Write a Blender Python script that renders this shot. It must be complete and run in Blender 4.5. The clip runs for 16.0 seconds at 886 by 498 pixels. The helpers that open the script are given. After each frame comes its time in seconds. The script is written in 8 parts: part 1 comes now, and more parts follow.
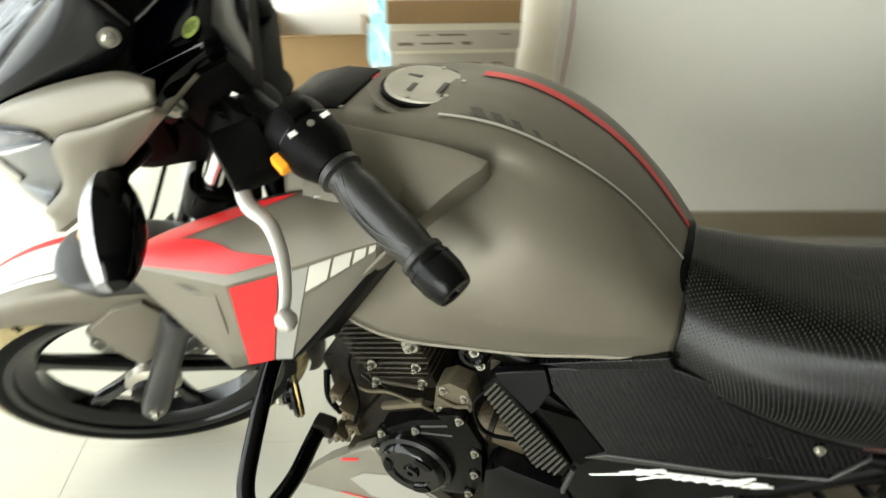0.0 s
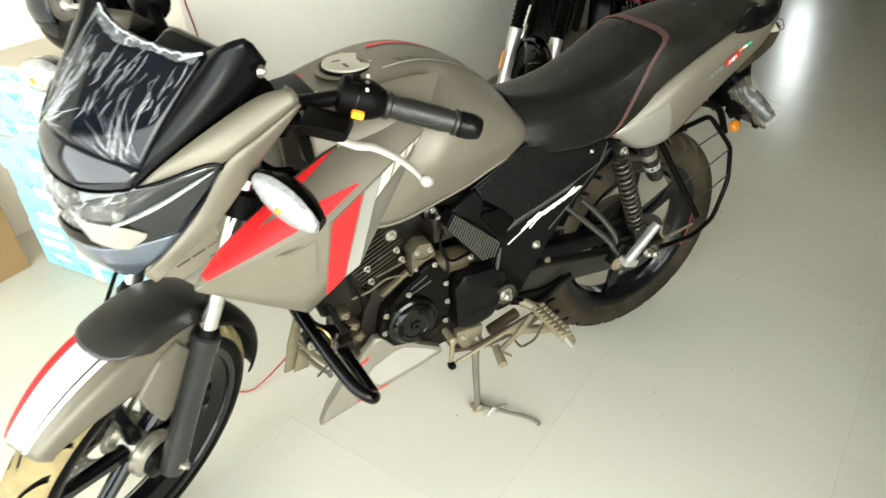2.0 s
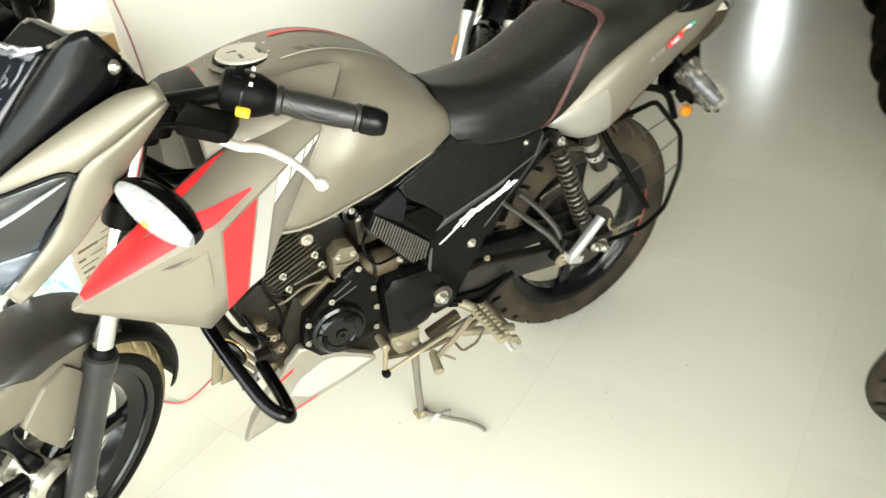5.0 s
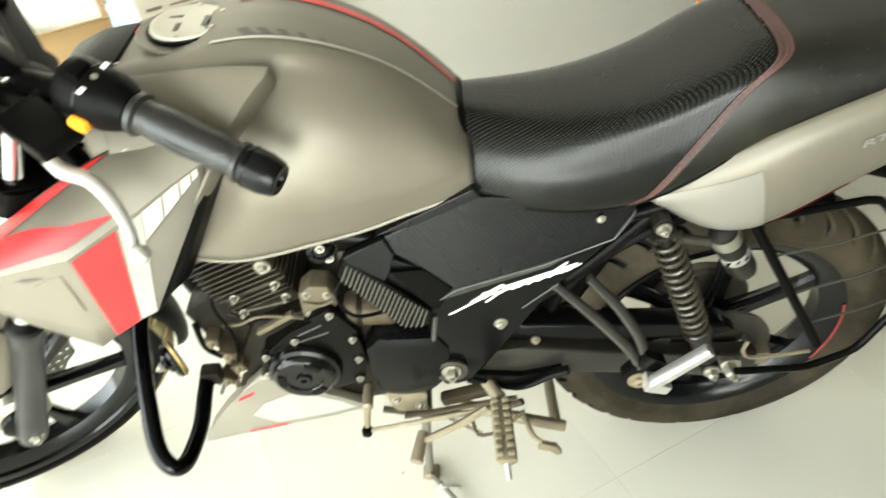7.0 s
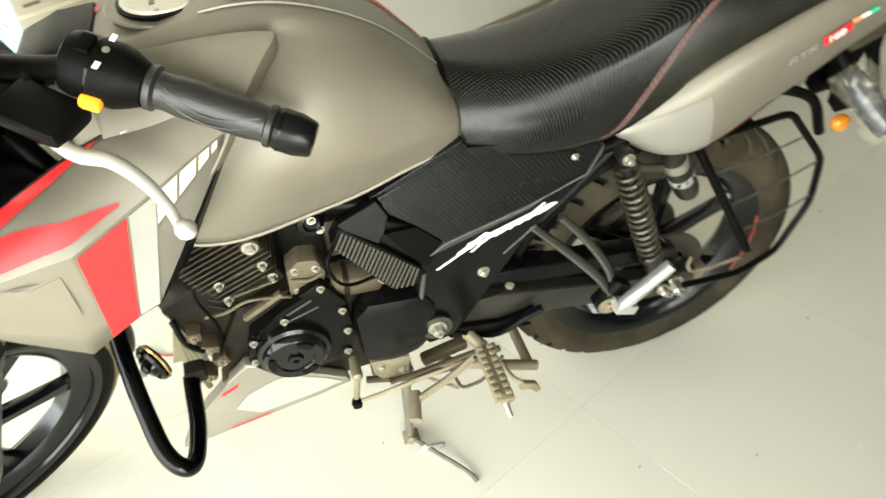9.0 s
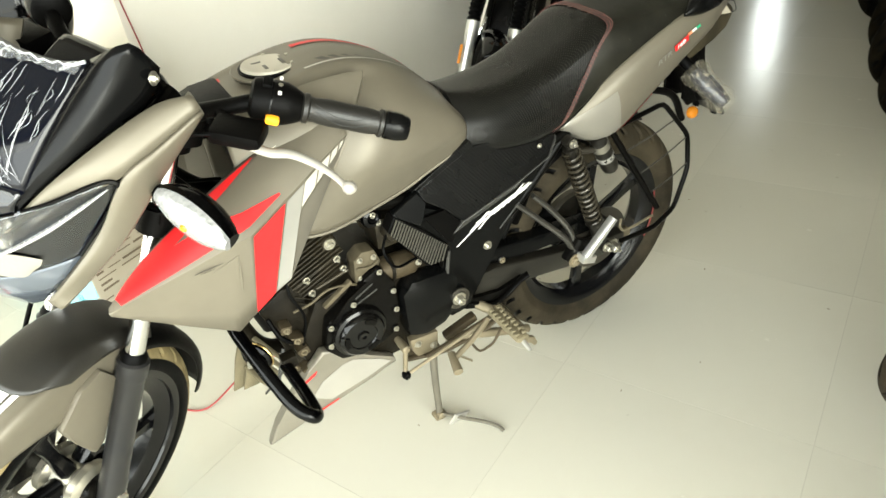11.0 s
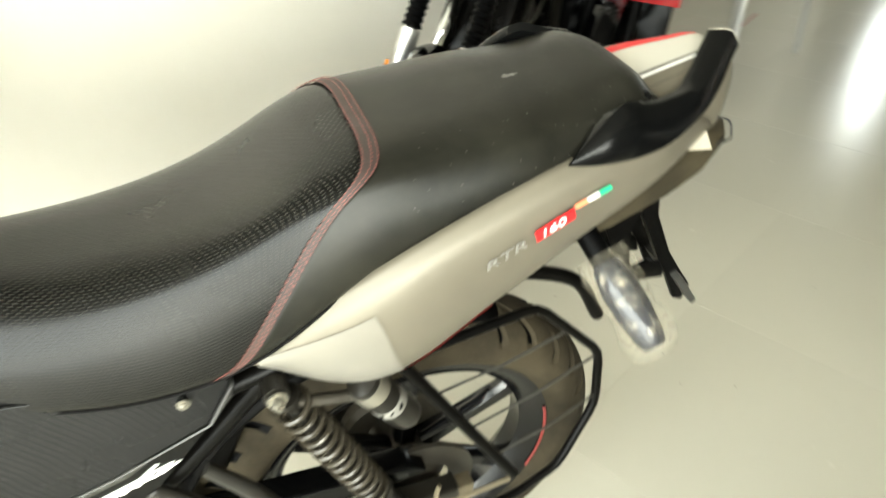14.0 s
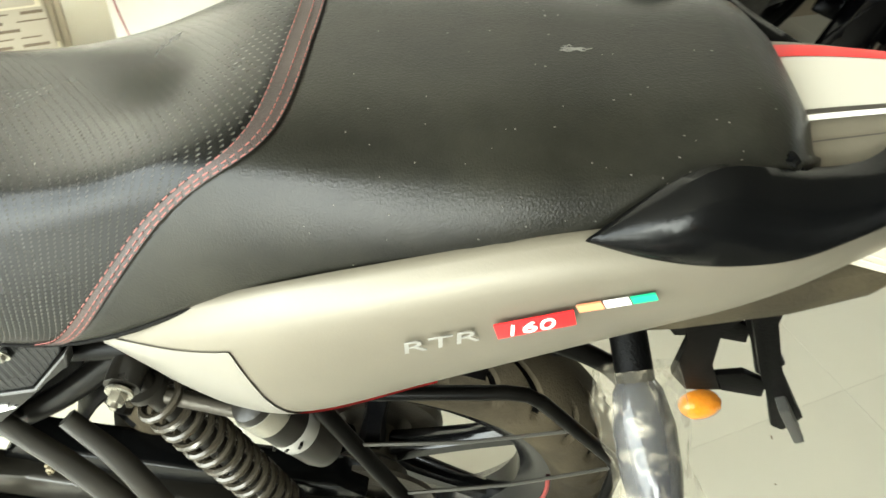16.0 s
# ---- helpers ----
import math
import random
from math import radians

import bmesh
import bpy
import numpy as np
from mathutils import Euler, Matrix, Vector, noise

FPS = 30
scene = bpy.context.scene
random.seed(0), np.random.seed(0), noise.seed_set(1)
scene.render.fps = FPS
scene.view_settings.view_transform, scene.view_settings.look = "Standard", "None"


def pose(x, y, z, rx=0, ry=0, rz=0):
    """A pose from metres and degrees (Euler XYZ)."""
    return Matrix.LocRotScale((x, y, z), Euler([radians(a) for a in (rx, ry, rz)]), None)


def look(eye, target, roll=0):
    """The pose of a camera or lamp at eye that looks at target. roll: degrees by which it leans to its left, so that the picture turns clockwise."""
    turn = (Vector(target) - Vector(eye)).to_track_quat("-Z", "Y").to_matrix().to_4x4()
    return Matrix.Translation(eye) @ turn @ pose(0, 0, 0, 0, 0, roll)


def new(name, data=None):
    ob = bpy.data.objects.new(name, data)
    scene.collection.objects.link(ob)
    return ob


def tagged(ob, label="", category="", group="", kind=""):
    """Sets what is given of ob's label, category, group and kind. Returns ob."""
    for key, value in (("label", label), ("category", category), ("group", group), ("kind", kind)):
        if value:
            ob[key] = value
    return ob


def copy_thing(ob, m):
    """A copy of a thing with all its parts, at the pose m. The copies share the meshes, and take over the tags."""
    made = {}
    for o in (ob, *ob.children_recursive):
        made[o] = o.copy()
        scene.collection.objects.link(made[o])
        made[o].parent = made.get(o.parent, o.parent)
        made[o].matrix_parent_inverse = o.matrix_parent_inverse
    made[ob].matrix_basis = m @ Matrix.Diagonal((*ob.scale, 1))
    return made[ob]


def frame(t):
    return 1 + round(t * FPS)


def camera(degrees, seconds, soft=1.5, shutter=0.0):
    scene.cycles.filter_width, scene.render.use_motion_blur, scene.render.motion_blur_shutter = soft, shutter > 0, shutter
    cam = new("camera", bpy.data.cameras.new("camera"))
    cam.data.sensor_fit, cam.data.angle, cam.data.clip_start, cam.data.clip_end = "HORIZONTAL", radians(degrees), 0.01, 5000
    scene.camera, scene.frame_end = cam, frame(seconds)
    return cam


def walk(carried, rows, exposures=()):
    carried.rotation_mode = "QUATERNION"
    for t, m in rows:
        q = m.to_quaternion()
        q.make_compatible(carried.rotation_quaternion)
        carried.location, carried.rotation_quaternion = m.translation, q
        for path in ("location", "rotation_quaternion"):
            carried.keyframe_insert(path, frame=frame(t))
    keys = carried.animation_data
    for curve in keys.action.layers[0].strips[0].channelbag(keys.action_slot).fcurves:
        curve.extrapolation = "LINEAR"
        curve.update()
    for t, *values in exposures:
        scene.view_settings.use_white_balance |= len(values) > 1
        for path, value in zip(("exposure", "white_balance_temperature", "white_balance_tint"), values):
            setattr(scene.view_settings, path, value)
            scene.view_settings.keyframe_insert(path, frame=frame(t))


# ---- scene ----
cam = camera(67.5, 16.0, shutter=0.5)
PATH = [
    (0, (0.186, -0.752, 1.204), (-0.372, 0.816, 0.095), 2.7),
    (0.5, (-0.010, -0.725, 1.229), (-0.038, 0.871, 0.026), -2.0),
    (1, (-0.207, -0.838, 1.257), (0.322, 0.684, 0.073), -4.2),
    (1.5, (-0.321, -1.008, 1.268), (0.414, 0.496, 0.173), -4.7),
    (2, (-0.468, -1.212, 1.275), (0.267, 0.318, 0.217), -6.0),
    (2.5, (-0.590, -1.297, 1.285), (0.248, 0.238, 0.315), -6.4),
    (3, (-0.750, -1.359, 1.301), (0.255, 0.073, 0.330), -5.6),
    (3.5, (-0.802, -1.374, 1.299), (0.285, 0.007, 0.344), -4.4),
    (4, (-0.765, -1.367, 1.298), (0.291, 0.040, 0.347), -6.7),
    (4.5, (-0.532, -1.273, 1.268), (0.447, 0.135, 0.236), -7.5),
    (4.7, (-0.441, -1.241, 1.255), (0.452, 0.197, 0.190), -7.4),
    (6.8, (0.204, -0.875, 1.208), (0.229, 0.707, -0.016), -6.1),
    (7, (0.222, -0.882, 1.202), (0.158, 0.680, -0.047), -6.7),
    (7.5, (0.214, -0.921, 1.190), (-0.038, 0.605, -0.077), -7.0),
    (8, (0.181, -0.958, 1.194), (-0.087, 0.606, -0.023), -5.5),
    (8.5, (0.165, -0.944, 1.197), (0.192, 0.631, -0.035), -4.7),
    (9, (0.034, -0.911, 1.198), (0.372, 0.569, -0.105), -5.1),
    (9.5, (-0.059, -0.954, 1.208), (0.598, 0.439, -0.067), -3.9),
    (10, (-0.205, -1.103, 1.224), (0.513, 0.376, 0.086), -5.8),
    (10.2, (-0.244, -1.174, 1.243), (0.460, 0.344, 0.147), -6.4),
    (12.3, (-0.449, -1.208, 1.254), (0.499, 0.201, 0.198), -8.8),
    (12.5, (-0.331, -1.182, 1.257), (0.667, 0.199, 0.210), -7.1),
    (13, (-0.072, -1.058, 1.235), (0.900, 0.321, 0.163), -6.6),
    (13.5, (0.221, -0.870, 1.209), (1.071, 0.507, 0.035), -7.4),
    (14, (0.486, -0.663, 1.137), (1.057, 0.866, -0.019), -1.3),
    (14.5, (0.677, -0.618, 1.132), (0.911, 0.930, -0.113), -0.3),
    (15, (0.691, -0.561, 1.099), (0.864, 0.952, -0.196), 3.4),
    (15.5, (0.677, -0.498, 1.088), (0.856, 0.978, -0.249), 6.1),
    (16, (0.702, -0.455, 1.076), (0.742, 0.984, -0.312), 6.3),
]
walk(cam, [(t, look(eye, target, roll)) for t, eye, target, roll in PATH],
     [(0.0, -0.36, 6550.0, 3.0), (0.5, 0.02, 6550.0, 3.0), (1.0, 0.38, 6650.0, 3.0), (2.5, -0.20, 6500.0, 3.0), (3.5, -0.34, 6450.0, 3.0), (4.0, -0.32, 6450.0, 3.0), (4.5, 0.42, 6600.0, 4.0), (7.0, 0.56, 6500.0, 1.0), (8.0, 0.22, 6500.0, 2.0),
      (9.0, 0.50, 6700.0, 2.0), (10.0, 0.38, 6700.0, 1.0), (12.5, 0.12, 7000.0, 3.0), (13.0, 0.40, 7000.0, 3.0), (13.5, 0.80, 6900.0, 2.0), (14.0, 0.94, 6800.0, 1.0), (14.5, 1.17, 6600.0, 0.0), (15.0, 1.12, 6600.0, 0.0), (16.0, 1.08, 6600.0, 0.0)])

# ---- world and light ----
ROOM = math.radians(25.0)          # the room's long axis against the motorcycle's


def room(u, v, z=0.0):
    """A place given along the long wall (u), across the room (v) and up."""
    return Vector((u * math.cos(ROOM) - v * math.sin(ROOM), u * math.sin(ROOM) + v * math.cos(ROOM), z))


world = bpy.data.worlds.new("daylight")
scene.world = world
world.use_nodes = True
wn = world.node_tree.nodes
sky = wn.new("ShaderNodeTexSky")
sky.sky_type, sky.sun_disc = "NISHITA", False
sky.sun_elevation, sky.sun_rotation = radians(42), radians(200)
wn["Background"].inputs["Strength"].default_value = 0.15
world.node_tree.links.new(sky.outputs["Color"], wn["Background"].inputs["Color"])


def area_lamp(name, place, target, width, height, watts, colour):
    data = bpy.data.lights.new(name, "AREA")
    data.shape, data.size, data.size_y, data.energy, data.color = "RECTANGLE", width, height, watts, colour
    ob = new(name, data)
    ob.matrix_world = look(place, target)
    return ob


sun_data = bpy.data.lights.new("sun", "SUN")
sun_data.energy, sun_data.angle, sun_data.color = 2.5, radians(0.5), (1.0, 0.95, 0.88)
sun = new("sun", sun_data)
sun.matrix_world = look((-6, -9, 12), (0, 0, 0))

# the open shutters at the street end and behind the row of motorcycles, and the narrow window at the far end
area_lamp("shutter_daylight", room(-3.02, -1.20, 1.42), room(1.5, -0.9, 0.3), 5.7, 2.65, 380.0, (0.96, 0.985, 1.0))
area_lamp("side_daylight", room(-1.88, -4.42, 1.25), room(-0.6, 0.0, 0.8), 2.3, 2.3, 330.0, (0.99, 0.99, 0.96))
area_lamp("window_daylight", room(7.45, 0.52, 1.28), room(3.0, 0.35, 0.85), 0.22, 0.95, 8.0, (0.95, 0.98, 1.0))

# ---- materials ----
def material(name, colour, rough=0.5, metal=0.0, vary=0.12, scale=12.0, grain=0.0, grain_scale=180.0, dust=0.0,
             dust_colour=(0.42, 0.36, 0.26), coat=0.0, rough_vary=0.08, dust_scale=7.0, spec=0.5):
    """A surface with broad mottling, fine grain in relief and, where asked for, a film of dust."""
    m = bpy.data.materials.new(name)
    m.use_nodes = True
    n, l = m.node_tree.nodes, m.node_tree.links
    b = n["Principled BSDF"]
    co = n.new("ShaderNodeTexCoord")
    big = n.new("ShaderNodeTexNoise")
    big.inputs["Scale"].default_value, big.inputs["Detail"].default_value = scale, 6.0
    l.new(co.outputs["Object"], big.inputs["Vector"])
    mix = n.new("ShaderNodeMix")
    mix.data_type = "RGBA"
    lo = tuple(max(0.0, c * (1 - vary)) for c in colour)
    hi = tuple(min(1.0, c * (1 + vary)) for c in colour)
    mix.inputs["A"].default_value, mix.inputs["B"].default_value = (*lo, 1), (*hi, 1)
    l.new(big.outputs["Fac"], mix.inputs["Factor"])
    colour_out = mix.outputs["Result"]
    rmap = n.new("ShaderNodeMapRange")
    rmap.inputs["To Min"].default_value, rmap.inputs["To Max"].default_value = max(0.02, rough - rough_vary), min(1.0, rough + rough_vary)
    l.new(big.outputs["Fac"], rmap.inputs["Value"])
    rough_out = rmap.outputs["Result"]
    if dust:
        dn = n.new("ShaderNodeTexNoise")
        dn.inputs["Scale"].default_value, dn.inputs["Detail"].default_value = dust_scale, 9.0
        dn.inputs["Roughness"].default_value = 0.7
        l.new(co.outputs["Object"], dn.inputs["Vector"])
        dr = n.new("ShaderNodeMapRange")
        dr.inputs["From Min"].default_value, dr.inputs["From Max"].default_value = 0.38, 0.68
        dr.inputs["To Max"].default_value = dust
        dr.inputs["To Min"].default_value = dust * 0.25
        l.new(dn.outputs["Fac"], dr.inputs["Value"])
        dm = n.new("ShaderNodeMix")
        dm.data_type = "RGBA"
        dm.inputs["B"].default_value = (*dust_colour, 1)
        l.new(dr.outputs["Result"], dm.inputs["Factor"])
        l.new(colour_out, dm.inputs["A"])
        colour_out = dm.outputs["Result"]
        rm = n.new("ShaderNodeMix")
        rm.inputs["B"].default_value = 0.9
        l.new(dr.outputs["Result"], rm.inputs["Factor"])
        l.new(rough_out, rm.inputs["A"])
        rough_out = rm.outputs["Result"]
    l.new(colour_out, b.inputs["Base Color"])
    l.new(rough_out, b.inputs["Roughness"])
    b.inputs["Metallic"].default_value = metal
    b.inputs["Coat Weight"].default_value = coat
    b.inputs["Specular IOR Level"].default_value = spec
    if grain:
        fine = n.new("ShaderNodeTexNoise")
        fine.inputs["Scale"].default_value, fine.inputs["Detail"].default_value = grain_scale, 4.0
        l.new(co.outputs["Object"], fine.inputs["Vector"])
        bump = n.new("ShaderNodeBump")
        bump.inputs["Strength"].default_value, bump.inputs["Distance"].default_value = grain, 0.002
        l.new(fine.outputs["Fac"], bump.inputs["Height"])
        l.new(bump.outputs["Normal"], b.inputs["Normal"])
    return m


def striped(m, angle, pitch, dark, light, cross=False):
    """Carbon-weave stripes: fine diagonal ribs, slightly raised."""
    n, l = m.node_tree.nodes, m.node_tree.links
    b = n["Principled BSDF"]
    co = n.new("ShaderNodeTexCoord")
    mp = n.new("ShaderNodeMapping")
    mp.inputs["Rotation"].default_value = (0, radians(angle), 0)
    w = n.new("ShaderNodeTexWave")
    w.bands_direction = "X"
    w.inputs["Scale"].default_value = 0.314 / pitch
    w.inputs["Distortion"].default_value = 0.0
    l.new(co.outputs["Object"], mp.inputs["Vector"])
    l.new(mp.outputs["Vector"], w.inputs["Vector"])
    ramp = n.new("ShaderNodeMapRange")
    ramp.inputs["From Min"].default_value, ramp.inputs["From Max"].default_value = 0.35, 0.65
    l.new(w.outputs["Fac"], ramp.inputs["Value"])
    mix = n.new("ShaderNodeMix")
    mix.data_type = "RGBA"
    mix.inputs["A"].default_value, mix.inputs["B"].default_value = (*dark, 1), (*light, 1)
    l.new(ramp.outputs["Result"], mix.inputs["Factor"])
    l.new(mix.outputs["Result"], b.inputs["Base Color"])
    bump = n.new("ShaderNodeBump")
    bump.inputs["Strength"].default_value, bump.inputs["Distance"].default_value = 0.6, 0.0015
    l.new(ramp.outputs["Result"], bump.inputs["Height"])
    l.new(bump.outputs["Normal"], b.inputs["Normal"])
    return m


def dotted(m, pitch, light):
    """Perforated leather: a grid of small pits with paler dust in them."""
    n, l = m.node_tree.nodes, m.node_tree.links
    b = n["Principled BSDF"]
    co = n.new("ShaderNodeTexCoord")
    v = n.new("ShaderNodeTexVoronoi")
    v.voronoi_dimensions = "2D"
    v.inputs["Scale"].default_value = 1.0 / pitch
    v.inputs["Randomness"].default_value = 0.0
    turn = n.new("ShaderNodeMapping")
    turn.inputs["Rotation"].default_value = (0, 0, radians(45))
    l.new(co.outputs["UV"], turn.inputs["Vector"])
    l.new(turn.outputs["Vector"], v.inputs["Vector"])
    ramp = n.new("ShaderNodeMapRange")
    ramp.inputs["From Min"].default_value, ramp.inputs["From Max"].default_value = 0.13, 0.22
    ramp.inputs["To Min"].default_value, ramp.inputs["To Max"].default_value = 1.0, 0.0
    l.new(v.outputs["Distance"], ramp.inputs["Value"])
    old = b.inputs["Base Color"].links[0].from_socket
    mix = n.new("ShaderNodeMix")
    mix.data_type = "RGBA"
    mix.inputs["B"].default_value = (*light, 1)
    l.new(ramp.outputs["Result"], mix.inputs["Factor"])
    l.new(old, mix.inputs["A"])
    l.new(mix.outputs["Result"], b.inputs["Base Color"])
    bump = n.new("ShaderNodeBump")
    bump.invert = True
    bump.inputs["Strength"].default_value, bump.inputs["Distance"].default_value = 0.5, 0.001
    l.new(ramp.outputs["Result"], bump.inputs["Height"])
    l.new(bump.outputs["Normal"], b.inputs["Normal"])
    return m


def glass(name, colour, rough=0.03, ior=1.45, clear=1.0):
    m = material(name, colour, rough, vary=0.02, rough_vary=0.01)
    b = m.node_tree.nodes["Principled BSDF"]
    b.inputs["Transmission Weight"].default_value, b.inputs["IOR"].default_value = clear, ior
    return m


GREY = material("matte_bronze_grey_paint", (0.112, 0.099, 0.074), 0.44, 0.27, 0.14, 5, 0.06, 700, dust=0.10, dust_colour=(0.40, 0.352, 0.26), dust_scale=4)
BEAK = material("satin_dark_grey_plastic", (0.004, 0.0038, 0.0033), 0.42, 0, 0.25, 9, 0.15, 500, dust=0.04, dust_colour=(0.34, 0.30, 0.22), spec=0.5)
RED = material("red_decal", (0.60, 0.012, 0.016), 0.4, 0, 0.06, 9, dust=0.02, spec=0.3)
WHITE = material("white_decal", (0.78, 0.76, 0.72), 0.4, 0, 0.05, 9, dust=0.1)
DARKDECAL = material("dark_grey_decal", (0.030, 0.026, 0.021), 0.45, 0, 0.1, 9, dust=0.1)
PALEGREY = material("pale_satin_grey_paint", (0.21, 0.206, 0.19), 0.28, 0.15, 0.05, 6, 0.04, 600, dust=0.12)
DARKPANEL = material("olive_grey_decal", (0.10, 0.092, 0.076), 0.42, 0.3, 0.1, 9, dust=0.1)
LIGHTGREY = material("light_grey_decal", (0.40, 0.38, 0.33), 0.4, 0, 0.05, 9)
BARGREY = material("worn_grey_plastic", (0.030, 0.030, 0.028), 0.38, 0, 0.15, 14, dust=0.03, spec=0.35)
BLACK = material("black_plastic", (0.0009, 0.0009, 0.001), 0.40, 0, 0.3, 18, 0.25, 500, dust=0.004, spec=0.05)
SATIN = material("satin_black_panel", (0.0014, 0.0016, 0.0018), 0.22, 0, 0.2, 8, 0.05, 400, dust=0.004, spec=0.13)
GLOSSBLACK = material("gloss_black_lacquer", (0.00072, 0.00072, 0.00084), 0.09, 0, 0.2, 8, coat=0.0, spec=0.16)
CARBON = striped(material("carbon_weave_panel", (0.02, 0.02, 0.022), 0.27, spec=0.22), 38, 0.0060, (0.0009, 0.0009, 0.0010), (0.0056, 0.0056, 0.0054))
LEATHER = material("black_seat_vinyl", (0.0018, 0.0018, 0.0016), 0.30, 0, 0.3, 14, 0.16, 700, dust=0.055, dust_colour=(0.27, 0.255, 0.18), dust_scale=9, spec=0.20, rough_vary=0.10)
DOTTED = dotted(material("perforated_black_vinyl", (0.0011, 0.0011, 0.0010), 0.25, 0, 0.25, 14, dust=0.004, dust_colour=(0.34, 0.30, 0.23), spec=0.19), 0.0051, (0.036, 0.034, 0.027))
SEAM = material("dusty_red_seam", (0.010, 0.006, 0.005), 0.5, 0, 0.3, 60, 0.4, 900, dust=0.13, dust_colour=(0.22, 0.14, 0.11), dust_scale=12)
SCUFF = material("pale_scuff", (0.11, 0.105, 0.09), 0.6, 0, 0.3, 90)
STITCH = material("dull_red_thread", (0.22, 0.07, 0.058), 0.8, 0, 0.3, 200)
GRIPLINE = material("worn_rubber_edge", (0.010, 0.010, 0.009), 0.45, 0, 0.2, 40)
GRIP = material("worn_grey_black_rubber", (0.0045, 0.0045, 0.0045), 0.38, 0, 0.2, 30, 0.2, 500, dust=0.02, spec=0.4)
RUBBER = material("black_rubber", (0.001125, 0.001125, 0.001125), 0.45, 0, 0.2, 25, 0.3, 500, spec=0.05)
TYRE = material("dusty_tyre_rubber", (0.007, 0.0062, 0.005), 0.7, 0, 0.4, 10, 0.4, 400, dust=0.21, dust_colour=(0.22, 0.175, 0.105), spec=0.08)
TYREDARK = material("dark_tyre_rubber", (0.0015, 0.0014, 0.00125), 0.7, 0, 0.3, 10, 0.4, 400, dust=0.05, dust_colour=(0.2, 0.15, 0.07), spec=0.02)
FRONTTYRE = material("tan_dusted_tyre_rubber", (0.03, 0.025, 0.016), 0.75, 0, 0.3, 10, 0.4, 400, dust=0.8, dust_colour=(0.42, 0.33, 0.16), dust_scale=4, spec=0.15)
RIM = material("black_alloy", (0.001, 0.0012, 0.0018), 0.16, 0.0, 0.2, 12, dust=0.006, spec=0.34)
DISC = material("brushed_steel", (0.62, 0.61, 0.58), 0.35, 0.6, 0.1, 40)
CHROME = material("chrome", (0.72, 0.72, 0.72), 0.09, 1.0, 0.05, 10, rough_vary=0.03)
CAPGREY = material("dusty_cap_alloy", (0.48, 0.45, 0.38), 0.5, 0.2, 0.08, 30, 0.2, 400, dust=0.25)
SILVER = material("silver_alloy", (0.62, 0.61, 0.58), 0.32, 0.85, 0.08, 25, 0.1, 500)
FORKGREY = material("dark_fork_paint", (0.012, 0.0125, 0.014), 0.32, 0.1, 0.1, 10, dust=0.03, spec=0.25)
ENGINE = material("dusty_engine_alloy", (0.010, 0.0085, 0.006), 0.36, 0.4, 0.6, 22, 0.5, 300, dust=0.17, dust_colour=(0.20, 0.16, 0.095), dust_scale=18, spec=0.3)
ENGINEDARK = material("oily_dark_crankcase", (0.0026, 0.0023, 0.0018), 0.38, 0.1, 0.5, 22, 0.5, 300, dust=0.05, dust_colour=(0.24, 0.19, 0.115), dust_scale=18, spec=0.1)
COVERGLOSS = material("gloss_black_cover", (0.0009, 0.001, 0.0011), 0.14, 0, 0.2, 20, dust=0.006, spec=0.3)
ENGINEBLACK = material("black_engine_cover", (0.0008, 0.0008, 0.0008), 0.22, 0.0, 0.3, 16, 0.2, 300, dust=0.006, spec=0.09)
DUSTYSTEEL = material("dusty_bare_steel", (0.20, 0.17, 0.115), 0.45, 0.6, 0.35, 30, 0.4, 350, dust=0.45, dust_colour=(0.26, 0.21, 0.13), dust_scale=20)
CASTDUST = material("dust_filmed_casting", (0.050, 0.041, 0.025), 0.55, 0.2, 0.5, 30, 0.5, 300, dust=0.3, dust_colour=(0.22, 0.18, 0.11), dust_scale=22, spec=0.3)
WORNSTEEL = material("grimy_drilled_steel", (0.20, 0.195, 0.175), 0.32, 0.6, 0.25, 40, 0.2, 300, dust=0.08)
FLANK = material("satin_blue_black_plastic", (0.0014, 0.0016, 0.0020), 0.2, 0, 0.2, 9, 0.03, 300, dust=0.004, spec=0.14)
LITFLARE = material("bronze_grey_paint_lit_facet", (0.175, 0.165, 0.142), 0.28, 0.25, 0.08, 6, 0.04, 600, dust=0.10)
CANCAP = material("dirty_bright_alloy", (0.28, 0.265, 0.22), 0.25, 0.7, 0.3, 30, 0.2, 300, dust=0.12)
LEVER = material("dull_bare_alloy", (0.42, 0.40, 0.36), 0.4, 0.5, 0.1, 25, 0.2, 400)
STANDGREY = material("scuffed_grey_stand_paint", (0.085, 0.078, 0.062), 0.45, 0.2, 0.35, 30, 0.4, 350, dust=0.25, dust_colour=(0.22, 0.185, 0.12), dust_scale=18)
BRASS = material("tarnished_brass", (0.40, 0.28, 0.11), 0.3, 0.9, 0.2, 40)
STAYGREY = material("worn_grey_stay_paint", (0.030, 0.029, 0.026), 0.34, 0.1, 0.2, 16, dust=0.08, dust_colour=(0.22, 0.19, 0.13), spec=0.4)
SWING = material("grimy_swing_arm_paint", (0.006, 0.0058, 0.005), 0.32, 0, 0.3, 16, dust=0.06, dust_colour=(0.22, 0.18, 0.11), spec=0.4)
CLEARFILM = material("crumpled_clear_lamp_film", (0.55, 0.54, 0.50), 0.12, 0, 0.2, 40, 0.6, 140, spec=0.8)
MILKFILM = material("milky_film_fold", (0.60, 0.61, 0.62), 0.3, 0, 0.2, 60, 0.6, 160, spec=0.5)
